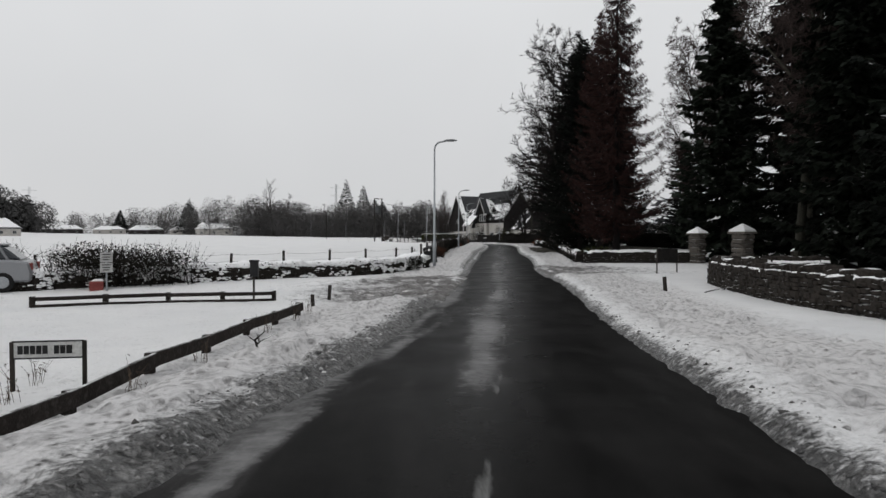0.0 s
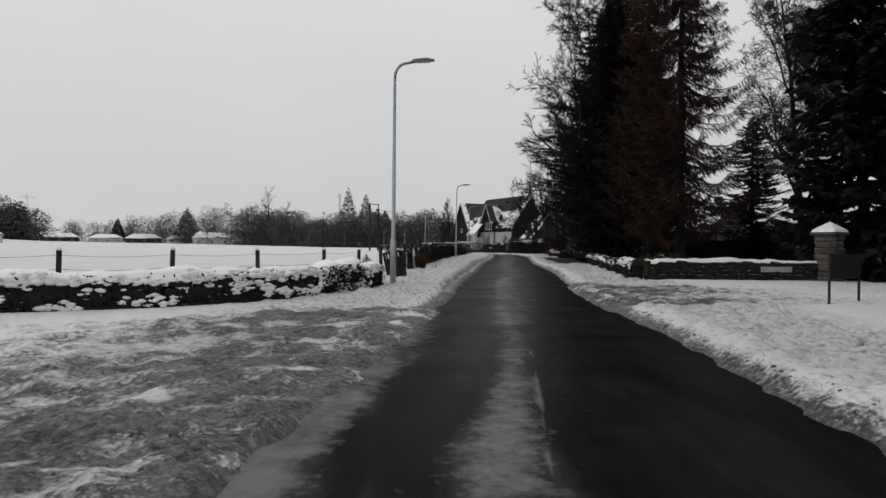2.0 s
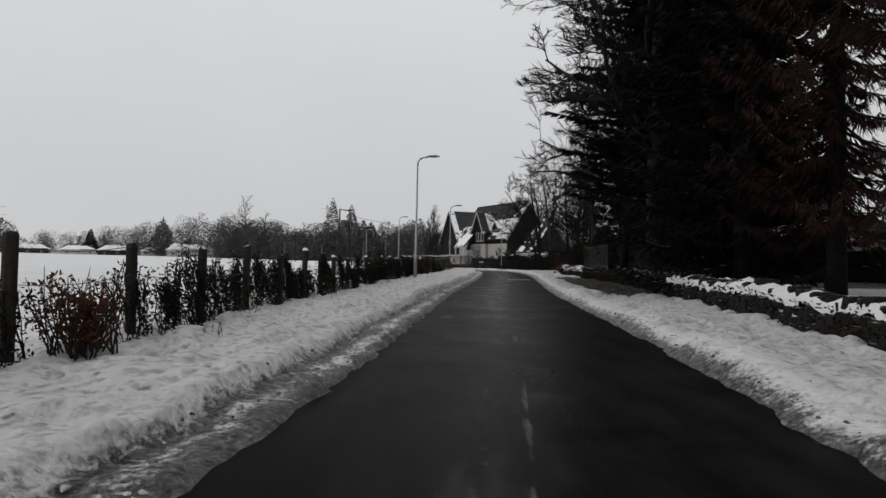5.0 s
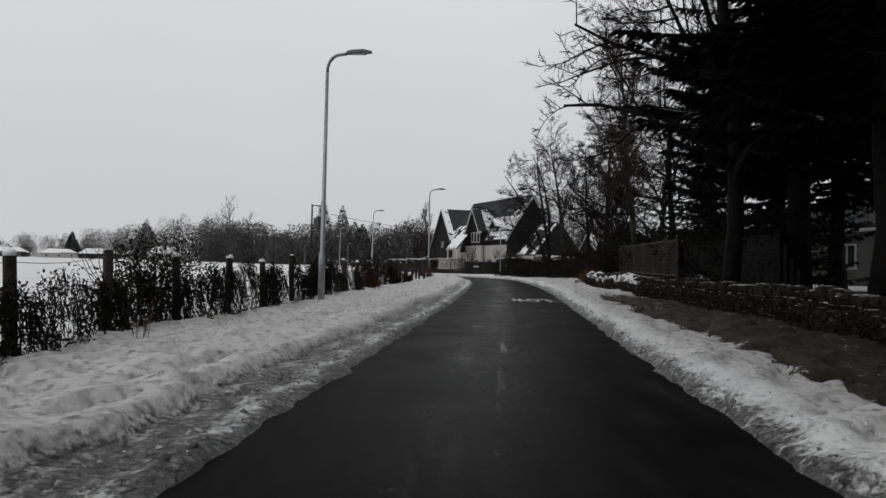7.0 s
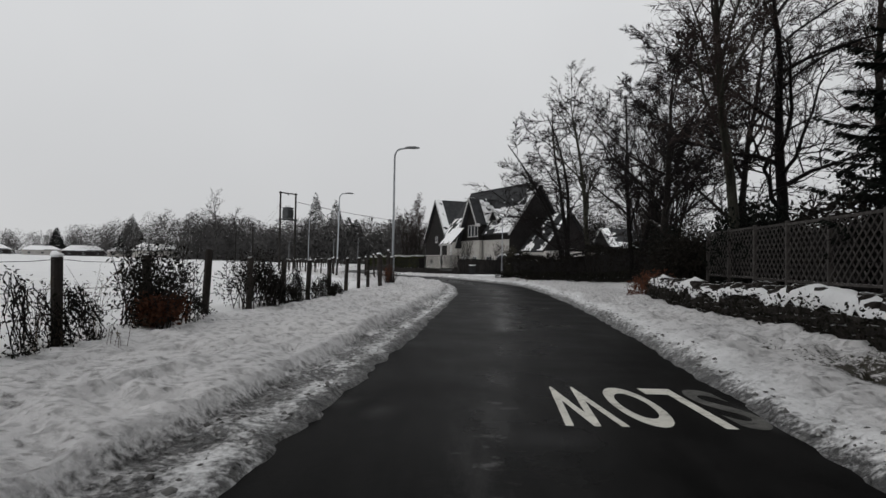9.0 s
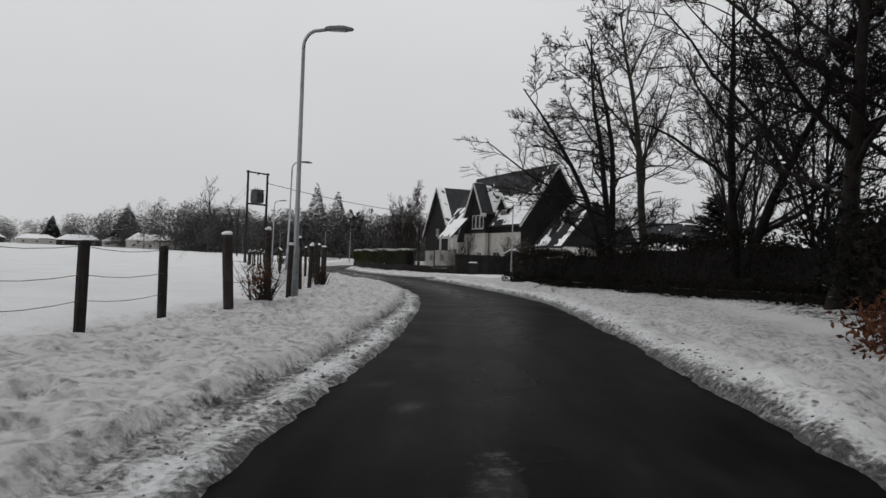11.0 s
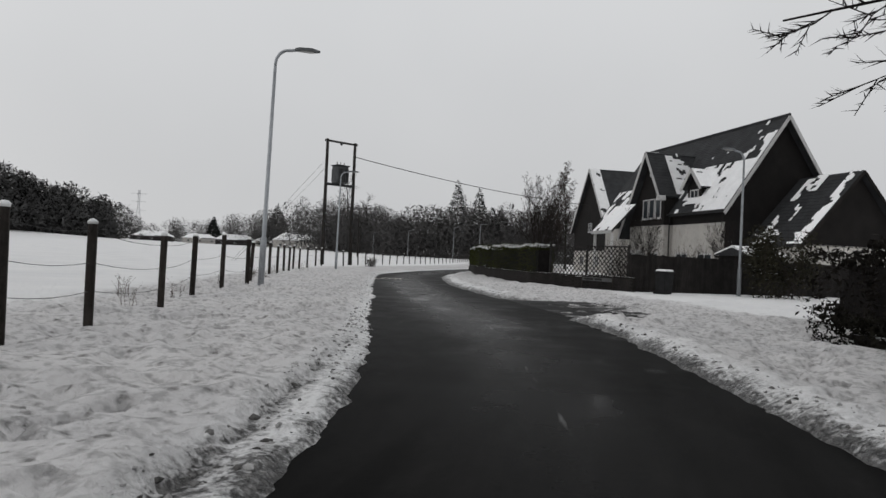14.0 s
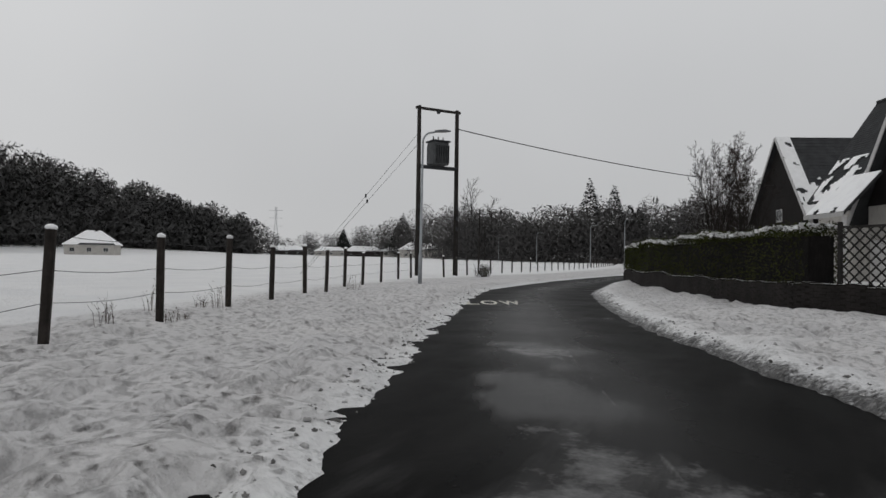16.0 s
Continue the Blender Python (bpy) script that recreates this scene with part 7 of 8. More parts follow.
def hip_house(x, y, turn, w, d, h, rh, label, wall="render", snow=0.85, seed=3, floors=1):
    """A low house under a hipped roof mostly hidden by snow."""
    ob = thing("house", label, "house", pose(x, y, ground_z(x, y) - 0.1, 0, 0, turn))
    part("wall", Geo().box((0, 0, h / 2), (w, d, h)), MAT[wall], ob, bevel=0.02)
    bare = snow < 0.6
    e, q = 0.5, max(0.4, (w - d) / 2)
    A, B, C, D = (-w / 2 - e, -d / 2 - e, h), (w / 2 + e, -d / 2 - e, h), (w / 2 + e, d / 2 + e, h), (-w / 2 - e, d / 2 + e, h)
    R0, R1 = (-q, 0, h + rh), (q, 0, h + rh)
    for a, b, c, dd in ((R0, R1, B, A), (R1, R0, D, C)):
        r = roof_slope(ob, a, b, c, dd, 16)
        slope_snow(r, a, Vector(b) - Vector(a), Vector(dd) - Vector(a), (Vector(b) - Vector(a)).length, (Vector(dd) - Vector(a)).length, lambda u, v: snow, seed, cell=0.4 if y < 200 else 1.2)
    for a, b, c in ((R0, A, D), (R1, C, B)):
        g = Geo().prism([a, b, c], (0, 0, 0.12))
        part("roof_hip", g, MAT["slate" if bare else "roof_snow"], ob)
    if not bare:
        part("snow_blanket", Geo().prism([Vector(A).lerp(Vector(R0), 0.1) + Vector((0, 0, 0.06)), Vector(B).lerp(Vector(R1), 0.1) + Vector((0, 0, 0.06)), Vector(R1) + Vector((0, 0, 0.06)), Vector(R0) + Vector((0, 0, 0.06))], (0, 0, 0.07)), MAT["roof_snow"], ob)
    part("eave_board", Geo().box((0, 0, h - 0.1), (w + 2 * e - 0.05, d + 2 * e - 0.05, 0.14)), MAT["white"], ob)
    for f in range(floors):
        for k in (-0.34, 0.0, 0.34):
            window(ob, k * w, 0.95 + 2.7 * f, -d / 2, 1.3, 1.2, panes=2, out=-1)
    for k in (-0.25, 0.25):
        window(ob, k * d, 0.95, -w / 2, 1.2, 1.2, along="y", panes=2, out=-1)
    part("chimney", Geo().box((q * 0.4, 0, h + rh), (0.8, 0.7, 1.5)), MAT["brick"], ob, bevel=0.02)
    return ob


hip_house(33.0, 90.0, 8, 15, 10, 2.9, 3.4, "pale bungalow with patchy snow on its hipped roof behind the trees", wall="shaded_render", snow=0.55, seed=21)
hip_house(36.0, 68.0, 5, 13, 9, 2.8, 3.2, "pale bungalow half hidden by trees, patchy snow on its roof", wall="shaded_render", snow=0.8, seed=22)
hip_house(-171, 251, 40, 13, 9, 3.0, 4.2, "white cottage with a snowy pyramid roof below the wood", seed=23)
hip_house(-190, 262, 30, 10, 6, 2.6, 2.0, "low pale outbuilding with a snowy roof below the wood", seed=24)
hip_house(-140.8, 405, 20, 22, 9, 4.0, 3.2, "long pale farm building with a white snowy roof across the field", seed=25)
for k, (hx, hy, hw) in enumerate(((-172, 436, 18), (-205, 452, 22), (-236, 462, 20), (-262, 452, 22), (-290, 445, 20), (-318, 430, 20), (-346, 415, 24), (-120, 420, 10))):
    hip_house(hx, hy, 25 + 6 * (k % 3), hw, 9, 3.2, 2.6 + 0.5 * (k % 2), "low house with a snow-covered roof across the field", wall="brick" if k % 2 else "render", seed=30 + k)
hip_house(-150, 412, 20, 7, 6, 6.0, 2.2, "tall dark brick house beside the farm building", wall="brick", seed=45, floors=2)


# ---- walls and fences on the verges ----
def stone_mesh(seed):
    """A rough squared stone, about one unit each way."""
    rng = random.Random(seed)
    bm = bmesh.new()
    bmesh.ops.create_cube(bm, size=1.0)
    bmesh.ops.bevel(bm, geom=list(bm.edges), offset=0.14, segments=1, affect="EDGES")
    for v in bm.verts:
        v.co += rand_unit(rng) * 0.07
    me = bpy.data.meshes.new("stone")
    bm.to_mesh(me)
    bm.free()
    me.materials.append(MAT["stone"])
    return me


STONES = [stone_mesh(k) for k in range(9)]
BLOCKS = []
for k in range(6):
    m_ = STONES[k].copy()
    m_.materials.clear()
    m_.materials.append(MAT["ashlar"])
    BLOCKS.append(m_)


def snow_ridge(parent, line, zs, w, h, seed, drape=1.6, name="snow_cap"):
    """Snow lying along the top of a wall, uneven in width and height."""
    rng = random.Random(seed)
    g = Geo()
    prev = None
    for i, (x, y, a) in enumerate(line):
        n = Vector((math.sin(a), -math.cos(a), 0))
        xa, ya = np.array([x]), np.array([y])
        ww = w * (0.95 + 0.16 * float(wave_noise(xa, ya, 0.5, seed)[0]) + rng.uniform(-0.06, 0.06))
        hh = max(0.03, h * (0.75 + 0.4 * float(wave_noise(xa, ya, 0.7, seed + 1)[0]) + 0.3 * float(wave_noise(xa, ya, 0.25, seed + 2)[0])))
        sag = [0.05 + min(drape * h, 0.34) * max(0.0, float(wave_noise(xa + k, ya, 0.45, seed + 3 + k)[0]) + 0.6 * float(wave_noise(xa + k, ya, 0.2, seed + 5 + k)[0])) for k in (0, 7)]
        ring = [(x + n.x * ww * s, y + n.y * ww * s, zs[i] + z) for s, z in ((-0.57, -sag[0]), (-0.5, hh * 0.6), (0, hh), (0.5, hh * 0.6), (0.57, -sag[1]))]
        g.v.extend(ring)
        o = len(g.v) - 5
        if prev is not None:
            g.f.extend([(prev + j, prev + j + 1, o + j + 1, o + j) for j in range(4)])
        prev = o
    return part(name, g, MAT["snow"], parent, "lying snow", smooth=True)


def cling_snow(parent, A, gz, h, u, per, seed):
    """Lumps of wet snow stuck to the face and the upper edge of a wall: many small ones in ragged clusters."""
    rng = random.Random(seed + 77)
    g = Geo()
    for c in range(int(len(A) * 0.05 * per)):
        k0 = rng.randrange(len(A))
        v0 = h * (rng.uniform(0.15, 0.75) if rng.random() < 0.45 else rng.uniform(0.85, 1.06))
        for q in range(rng.randrange(4, 14)):
            k = min(max(k0 + int(rng.gauss(0, 3.2)), 0), len(A) - 1)
            v = v0 + rng.gauss(0, 0.045)
            x, y, a = A[k]
            r = rng.uniform(0.018, 0.05)
            ca, sa = math.cos(a), math.sin(a)
            uu = u + (0.06 + rng.uniform(-0.02, 0.02)) * (1 if u > 0 else -1)
            px, py, pz = x + math.sin(a) * uu, y - math.cos(a) * uu, gz[k] + v
            ring = []
            for i in range(3):
                el = (-0.7, 0.15, 0.8)[i]
                for j in range(6):
                    t = j * 1.0472 + i * 0.5
                    rr = r * math.cos(el) * rng.uniform(0.75, 1.25)
                    al, ac = math.cos(t) * rr * 2.4, math.sin(t) * rr
                    ring.append((px + ca * al + sa * ac, py + sa * al - ca * ac, pz + r * math.sin(el) * rng.uniform(0.4, 1.2)))
            f = [(i * 6 + j, i * 6 + (j + 1) % 6, i * 6 + 6 + (j + 1) % 6, i * 6 + 6 + j) for i in range(2) for j in range(6)]
            g.add(ring + [(px, py, pz - r), (px, py, pz + r)], f + [(18, (j + 1) % 6, j) for j in range(6)] + [(19, 12 + j, 12 + (j + 1) % 6) for j in range(6)])
    part("clinging_snow", g, MAT["snow"], parent, "lumps of wet snow", smooth=True)["kind"] = "stuff"


def stone_wall(name, label, pts, h, thick, seed, side=1, course=0.16, length=0.36, blocks=None, cope=True, snow=0.09, kind="", overgrown=False, drape=1.6, ivy="ivy_snow", clinging=0):
    """A stone wall along a plan line: a dark core, faced on its road side with single stones. side: 1 faces right of the line."""
    rng = random.Random(seed)
    ob = thing(name, label, "stone wall")
    line = polyline(pts, 0.5)
    zs = [ground_z(x, y) - 0.08 for x, y, a in line]
    core = Geo()
    for i in range(len(line) - 1):
        x, y, a = line[i]
        x2, y2, a2 = line[i + 1]
        n = Vector((math.sin(a), -math.cos(a), 0)) * (thick / 2 - 0.05)
        core.add([(x + n.x, y + n.y, zs[i] - 0.2), (x - n.x, y - n.y, zs[i] - 0.2), (x - n.x, y - n.y, zs[i] + h - 0.05), (x + n.x, y + n.y, zs[i] + h - 0.05),
                  (x2 + n.x, y2 + n.y, zs[i + 1] - 0.2), (x2 - n.x, y2 - n.y, zs[i + 1] - 0.2), (x2 - n.x, y2 - n.y, zs[i + 1] + h - 0.05), (x2 + n.x, y2 + n.y, zs[i + 1] + h - 0.05)],
                 [(0, 4, 7, 3), (1, 2, 6, 5), (3, 7, 6, 2), (0, 3, 2, 1), (4, 5, 6, 7)])
    part("core", core, MAT["mortar"], ob)
    fine = polyline(pts, 0.05)
    count = 0
    meshes = blocks or STONES
    rest = Geo()
    rows = int(h / course)
    z = 0.0
    for r in range(rows):
        hh = course * rng.uniform(0.85, 1.15)
        i = rng.randrange(0, 4)
        while i < len(fine) - 2:
            ln = length * rng.uniform(0.55, 1.5)
            j = min(len(fine) - 1, i + max(2, int(ln / 0.05)))
            m = (i + j) // 2
            x, y, a = fine[m]
            n = Vector((math.sin(a), -math.cos(a), 0)) * side
            q = (x + n.x * (thick / 2 - 0.06 + rng.uniform(-0.015, 0.02)), y + n.y * (thick / 2 - 0.06 + rng.uniform(-0.015, 0.02)), ground_z(x, y) - 0.08 + z + hh / 2 + (0 if blocks else rng.uniform(-0.025, 0.025)))
            M = Matrix.LocRotScale(q, Euler((0, radians(rng.uniform(-3, 3)), a + rng.uniform(-0.06, 0.06))), ((j - i) * 0.05 * 1.03, 0.22, hh * (1.02 if blocks else rng.uniform(0.8, 1.3))))
            me = meshes[rng.randrange(len(meshes))]
            if count < 300:
                s = new("stone", me)
                s.parent = ob
                s.matrix_basis = M
                count += 1
            else:
                rest.add([tuple(M @ v.co) for v in me.vertices], [tuple(p.vertices) for p in me.polygons])
            i = j
        z += hh
    if cope:
        i = 1
        while i < len(fine) - 2:
            x, y, a = fine[i]
            w = rng.uniform(0.12, 0.3)
            hh = rng.uniform(0.14, 0.3)
            M = Matrix.LocRotScale((x, y, ground_z(x, y) - 0.08 + h + hh * 0.3), Euler((0, radians(rng.uniform(-14, 14)), a + rng.uniform(-0.1, 0.1))), (w, thick * 0.85, hh))
            me = meshes[rng.randrange(len(meshes))]
            if count < 300:
                s = new("coping_stone", me)
                s.parent = ob
                s.matrix_basis = M
                count += 1
            else:
                rest.add([tuple(M @ v.co) for v in me.vertices], [tuple(p.vertices) for p in me.polygons])
            i += max(3, int(w * rng.uniform(1.1, 2.0) / 0.05))
    if rest.v:
        p = part("far_stones", rest, (blocks or STONES)[0].materials[0], ob)
        p["kind"] = "stuff"
    if snow:
        ln2 = polyline(pts, 0.13)
        snow_ridge(ob, ln2, [ground_z(x, y) - 0.08 + h for x, y, a in ln2], thick * 0.95, snow, seed + 9, drape)
    if overgrown:
        A = np.array(fine)
        gzs = np.array([ground_z(x, y) for x, y, a in fine[::10]])
        gg = np.interp(np.arange(len(A)), np.arange(0, len(A), 10), gzs) - 0.08

        def place(m, nr):
            k = nr.randint(0, len(A), m)
            keep = wave_noise(A[k, 0] * 1.1, A[k, 1], 0.8, seed + 3)
            v = h * (1.15 - 1.05 * nr.rand(m) ** 0.8)
            u = side * (thick / 2 + 0.06 + 0.07 * nr.rand(m) + 0.05 * keep)
            topm = nr.rand(m) < 0.25
            u = np.where(topm, (nr.rand(m) - 0.5) * thick, u)
            v = np.where(topm, h * (1.0 + 0.12 * nr.rand(m)), v)
            return np.column_stack([A[k, 0] + np.sin(A[k, 2]) * u, A[k, 1] - np.cos(A[k, 2]) * u, gg[k] + v])
        if clinging:
            cling_snow(ob, A, gg, h, thick / 2 * side, clinging, seed)
        part("ivy", leaves_in(int(len(fine) * 0.05 * overgrown * 1.7), place, 0.034, seed, flat=0.6), MAT[ivy if snow else "ivy"], ob, "dark ivy with clinging snow" if snow else "dark ivy")
    return ob


stone_wall("field_wall", "low dark stone wall with clinging patches and a deep cap of snow", [(-15.0, 19.9), (-13.1, 20.6), (-7.4, 23.9), (-5.2, 25.5), (-3.85, 26.3), (-3.1, 27.2), (-1.75, 29.15)], 0.62, 0.6, 5, side=1, snow=0.17, cope=False, overgrown=60, length=0.3, course=0.14, drape=1.4, ivy="ivy", clinging=7)
stone_wall("field_wall", "end of the field wall, buried in dark ivy and deep snow", [(-1.75, 29.15), (-1.15, 31.0), (-0.7, 32.8)], 0.62, 0.6, 25, side=1, snow=0.22, cope=False, overgrown=300, length=0.3, course=0.14, drape=1.8, ivy="ivy", clinging=14)
stone_wall("garden_wall", "rough rubble garden wall with upright coping stones and patchy snow", [(14.5, 23.6), (10.0, 22.6), (9.2, 19.0), (8.7, 15.0), (8.8, 11.5), (9.3, 5.0), (9.6, -6.0)], 0.85, 0.5, 6, side=1, snow=0.05, course=0.105, length=0.24)
stone_wall("entrance_wall", "low dark rubble wall beside the drive under an even slab of snow", [(15.3, 38.3), (8.85, 38.25)], 0.76, 0.4, 7, side=-1, course=0.15, length=0.36, cope=False, snow=0.11, drape=0.15)
stone_wall("roadside_wall", "low rubble wall under the trees, capped with thick snow", [(8.75, 38.6), (9.8, 46), (10.6, 52.5), (11.5, 58.5)], 0.55, 0.5, 8, side=-1, snow=0.22, overgrown=60, ivy="ivy", drape=2.0)
stone_wall("roadside_wall", "dark mossy rubble wall overgrown under the trees", [(11.5, 58.5), (12.4, 64), (13.1, 71), (13.57, 79.4)], 0.62, 0.5, 19, side=-1, snow=0.0, overgrown=200)
stone_wall("roadside_wall", "mossy rubble wall under the trees with ragged patches of snow", [(13.57, 79.45), (14.0, 88), (14.9, 94)], 0.62, 0.5, 9, side=-1, snow=0.2, overgrown=110, ivy="ivy", drape=2.0)


def gate_pillar(x, y):
    ob = thing("gate_pillar", "square stone gate pillar under a pyramid cap of snow", "gate pillar", pose(x, y, ground_z(x, y) - 0.08, 0, 0, 28), "gate pillars")
    rng = random.Random(int(x * 10))
    z = 0.0
    while z < 1.6:
        h = rng.uniform(0.2, 0.27)
        s = new("block", BLOCKS[rng.randrange(6)])
        s.parent = ob
        s.matrix_basis = Matrix.LocRotScale((0, 0, z + h / 2), Euler((0, 0, rng.choice((0, 1.5708)))), (0.78, 0.78, h * 1.04))
        z += h
    part("cap", Geo().box((0, 0, z + 0.05), (0.95, 0.95, 0.11)), MAT["ashlar"], ob, bevel=0.02)
    g = Geo().add([(-0.45, -0.45, z + 0.10), (0.45, -0.45, z + 0.10), (0.45, 0.45, z + 0.10), (-0.45, 0.45, z + 0.10), (-0.42, -0.42, z + 0.2), (0.42, -0.42, z + 0.2), (0.42, 0.42, z + 0.2), (-0.42, 0.42, z + 0.2), (0, 0, z + 0.52)],
                  [(0, 1, 5, 4), (1, 2, 6, 5), (2, 3, 7, 6), (3, 0, 4, 7), (4, 5, 8), (5, 6, 8), (6, 7, 8), (7, 4, 8)])
    part("snow_cap", g, MAT["snow"], ob, "pyramid of snow", bevel=0.03)


gate_pillar(15.7, 38.1)
gate_pillar(14.6, 30.2)


def stone_post(x, y, h=0.9):
    ob = thing("stone_post", "short dark stone post with a snow cap", "post", pose(x, y, ground_z(x, y) - 0.1), "stone posts")
    part("shaft", Geo().box((0, 0, h / 2), (0.3, 0.3, h), 10), MAT["stone"], ob, bevel=0.03)
    part("snow_cap", Geo().box((0, 0, h + 0.05), (0.36, 0.36, 0.12), 10, taper=0.5), MAT["snow"], ob, bevel=0.03)


stone_post(16.8, 29.6, 1.1)
stone_post(19.5, 29.2, 1.0)


def low_dark_wall(pts, h, seed):
    rng = random.Random(seed)
    ob = thing("garden_wall", "low dark brick wall below the hedge and trellis", "wall")
    core, bricks = Geo(), Geo()
    line = polyline(pts, 0.225)
    for i, ((x, y, a), (x2, y2, a2)) in enumerate(zip(line, line[1:])):
        z = ground_z(x, y) - 0.15
        ang = math.degrees(math.atan2(y2 - y, x2 - x))
        core.box(((x + x2) / 2, (y + y2) / 2, z + (h + 0.05) / 2), (0.25, 0.2, h + 0.05), ang)
        for r in range(int(h / 0.075)):
            f = 0.5 * (r % 2)
            bricks.box((lerp(x, x2, 0.5 + f), lerp(y, y2, 0.5 + f), z + 0.075 * r + 0.1), (0.212, 0.212 + 0.012 * rng.random(), 0.066), ang)
    part("core", core, MAT["mortar"], ob)
    part("brickwork", bricks, MAT["brick"], ob)["kind"] = "stuff"
    return ob


low_dark_wall([(9.4, 139.0), (5.6, 142.2), (4.65, 143.1), (1.85, 148.9), (-0.75, 155.4), (-3.1, 165), (-4.1, 176)], 0.72, 1)


def trellis_fence(name, label, p, q, z0, z1, panels, gap, mat, slat=0.03, diag=True):
    """Lattice panels between posts: crossed slats in two layers, a rail above and below."""
    ob = thing(name, label, "fence")
    p, q = Vector((*p, 0)), Vector((*q, 0))
    d = (q - p)
    L = d.length
    d.normalize()
    n = Vector((d.y, -d.x, 0))
    zg = lambda s: ground_z(p.x + d.x * s, p.y + d.y * s) - 0.1
    for k in range(panels + 1):
        s = L * k / panels
        a = p + d * s
        zz = zg(s)
        part("post", Geo().box((a.x, a.y, zz + (z1 + 0.08) / 2), (0.09, 0.09, z1 + 0.08), math.degrees(math.atan2(d.y, d.x))), MAT[mat], ob, bevel=0.006)
    H = z1 - z0
    for k in range(panels):
        s0, s1 = L * k / panels + 0.05, L * (k + 1) / panels - 0.05
        zb = zg((s0 + s1) / 2)
        a, b = p + d * s0, p + d * s1
        for z in (z0, z1):
            part("rail", Geo().beam(a + Vector((0, 0, zb + z)), b + Vector((0, 0, zb + z)), 0.05, 0.06), MAT[mat], ob)
        w = s1 - s0
        for sg in (1, -1):
            c = -H
            while c < w:
                x0, x1 = max(0, c), min(w, c + H)
                if x1 - x0 > 0.06:
                    ya, yb = z0 + (x0 - c), z0 + (x1 - c)
                    if sg < 0:
                        ya, yb = z1 - (x0 - c), z1 - (x1 - c)
                    off = n * (0.012 * sg)
                    part("slat", Geo().beam(a + d * x0 + off + Vector((0, 0, zb + ya)), a + d * x1 + off + Vector((0, 0, zb + yb)), 0.02, slat), MAT[mat], ob)
                c += gap
    return ob


trellis_fence("trellis", "dark diamond trellis panel beside the hedge", (5.5, 142.6), (9.15, 139.5), 0.72, 2.08, 2, 0.24, "trellis", slat=0.035)
trellis_fence("lattice_fence", "weathered wooden lattice fence above the roadside wall", (15.27, 80.8), (16.6, 93.5), 0.75, 2.2, 6, 0.27, "pale_post", slat=0.035)


def board_fence(pts, h):
    ob = thing("board_fence", "solid dark timber fence along the drive", "fence")
    for x, y, a in polyline(pts, 0.15):
        z = ground_z(x, y) - 0.1
        part("board", Geo().box((x, y, z + h / 2), (0.142, 0.02, h + 0.02 * math.sin(x * 40)), math.degrees(a)), MAT["board"], ob)
    for x, y, a in polyline(pts, 1.8):
        z = ground_z(x, y) - 0.1
        part("post", Geo().box((x - math.sin(a) * 0.07, y + math.cos(a) * 0.07, z + h / 2), (0.1, 0.1, h + 0.1), math.degrees(a)), MAT["board"], ob, bevel=0.006)


board_fence([(9.25, 139.45), (13.8, 142.6), (21, 147.5), (27, 152)], 1.75)


# ---- small things on the left verge ----
def rail_fence(name, label, posts, post_h, rails, rail_h, thick, seed, snow=0.7):
    rng = random.Random(seed)
    ob = thing(name, label, "fence")
    zs = [ground_z(x, y) - 0.08 for x, y in posts]
    for (x, y), z in zip(posts, zs):
        pp = part("post", Geo().box((x, y, z + post_h / 2 - 0.1), (0.11, 0.13, post_h + 0.2), rng.uniform(-6, 6), taper=0.96), MAT["rail"], ob, bevel=0.01)
        if rng.random() < snow:
            c = part("snow_cap", Geo().tube([(x, y, z + post_h - 0.02), (x + 0.01, y, z + post_h + 0.025), (x, y, z + post_h + 0.05)], [0.06, 0.062, 0.02], 8), MAT["snow"], pp, smooth=True)
    for rz in rails:
        for (a, za), (b, zb) in zip(zip(posts, zs), zip(posts[1:], zs[1:])):
            d = Vector((b[0] - a[0], b[1] - a[1], 0)).normalized()
            n = Vector((d.y, -d.x, 0)) * 0.09
            part("rail", Geo().beam(Vector((a[0], a[1], za + rz)) + n - d * 0.02, Vector((b[0], b[1], zb + rz + rng.uniform(-0.015, 0.015))) + n + d * 0.02, thick, rail_h), MAT["rail"], ob, bevel=0.012)
    return ob


rail_fence("rail_fence", "dark single-rail timber fence in trodden snow", [(-4.3, -4.5), (-4.25, -2.6), (-4.2, -0.7), (-4.15, 1.2), (-4.1, 3.1), (-4.0, 5.0), (-3.92, 6.8), (-3.82, 8.5), (-3.68, 10.2), (-3.53, 11.85), (-3.36, 13.28), (-3.17, 14.6)], 0.37, (0.285,), 0.19, 0.07, 1, snow=0.0)
rail_fence("rail_fence", "low dark two-rail fence half buried in snow", [(-10.3, 16.3), (-8.8, 17.0), (-7.35, 17.5), (-5.95, 17.75), (-4.6, 18.05)], 0.36, (0.10, 0.29), 0.10, 0.07, 2, snow=0.0)


def stub_post(x, y, h, lean=0.0):
    ob = thing("marker_post", "short dark wooden marker post in the snow", "post", pose(x, y, ground_z(x, y) - 0.06, 0, lean, 0), "marker posts")
    part("shaft", Geo().box((0, 0, h / 2 - 0.1), (0.1, 0.1, h + 0.2), 12, taper=0.95), MAT["post"], ob, bevel=0.01)


stub_post(-3.15, 16.3, 0.42, -3)
stub_post(-3.12, 18.5, 0.5, 4)
stub_post(7.1, 19.6, 0.5, -4)


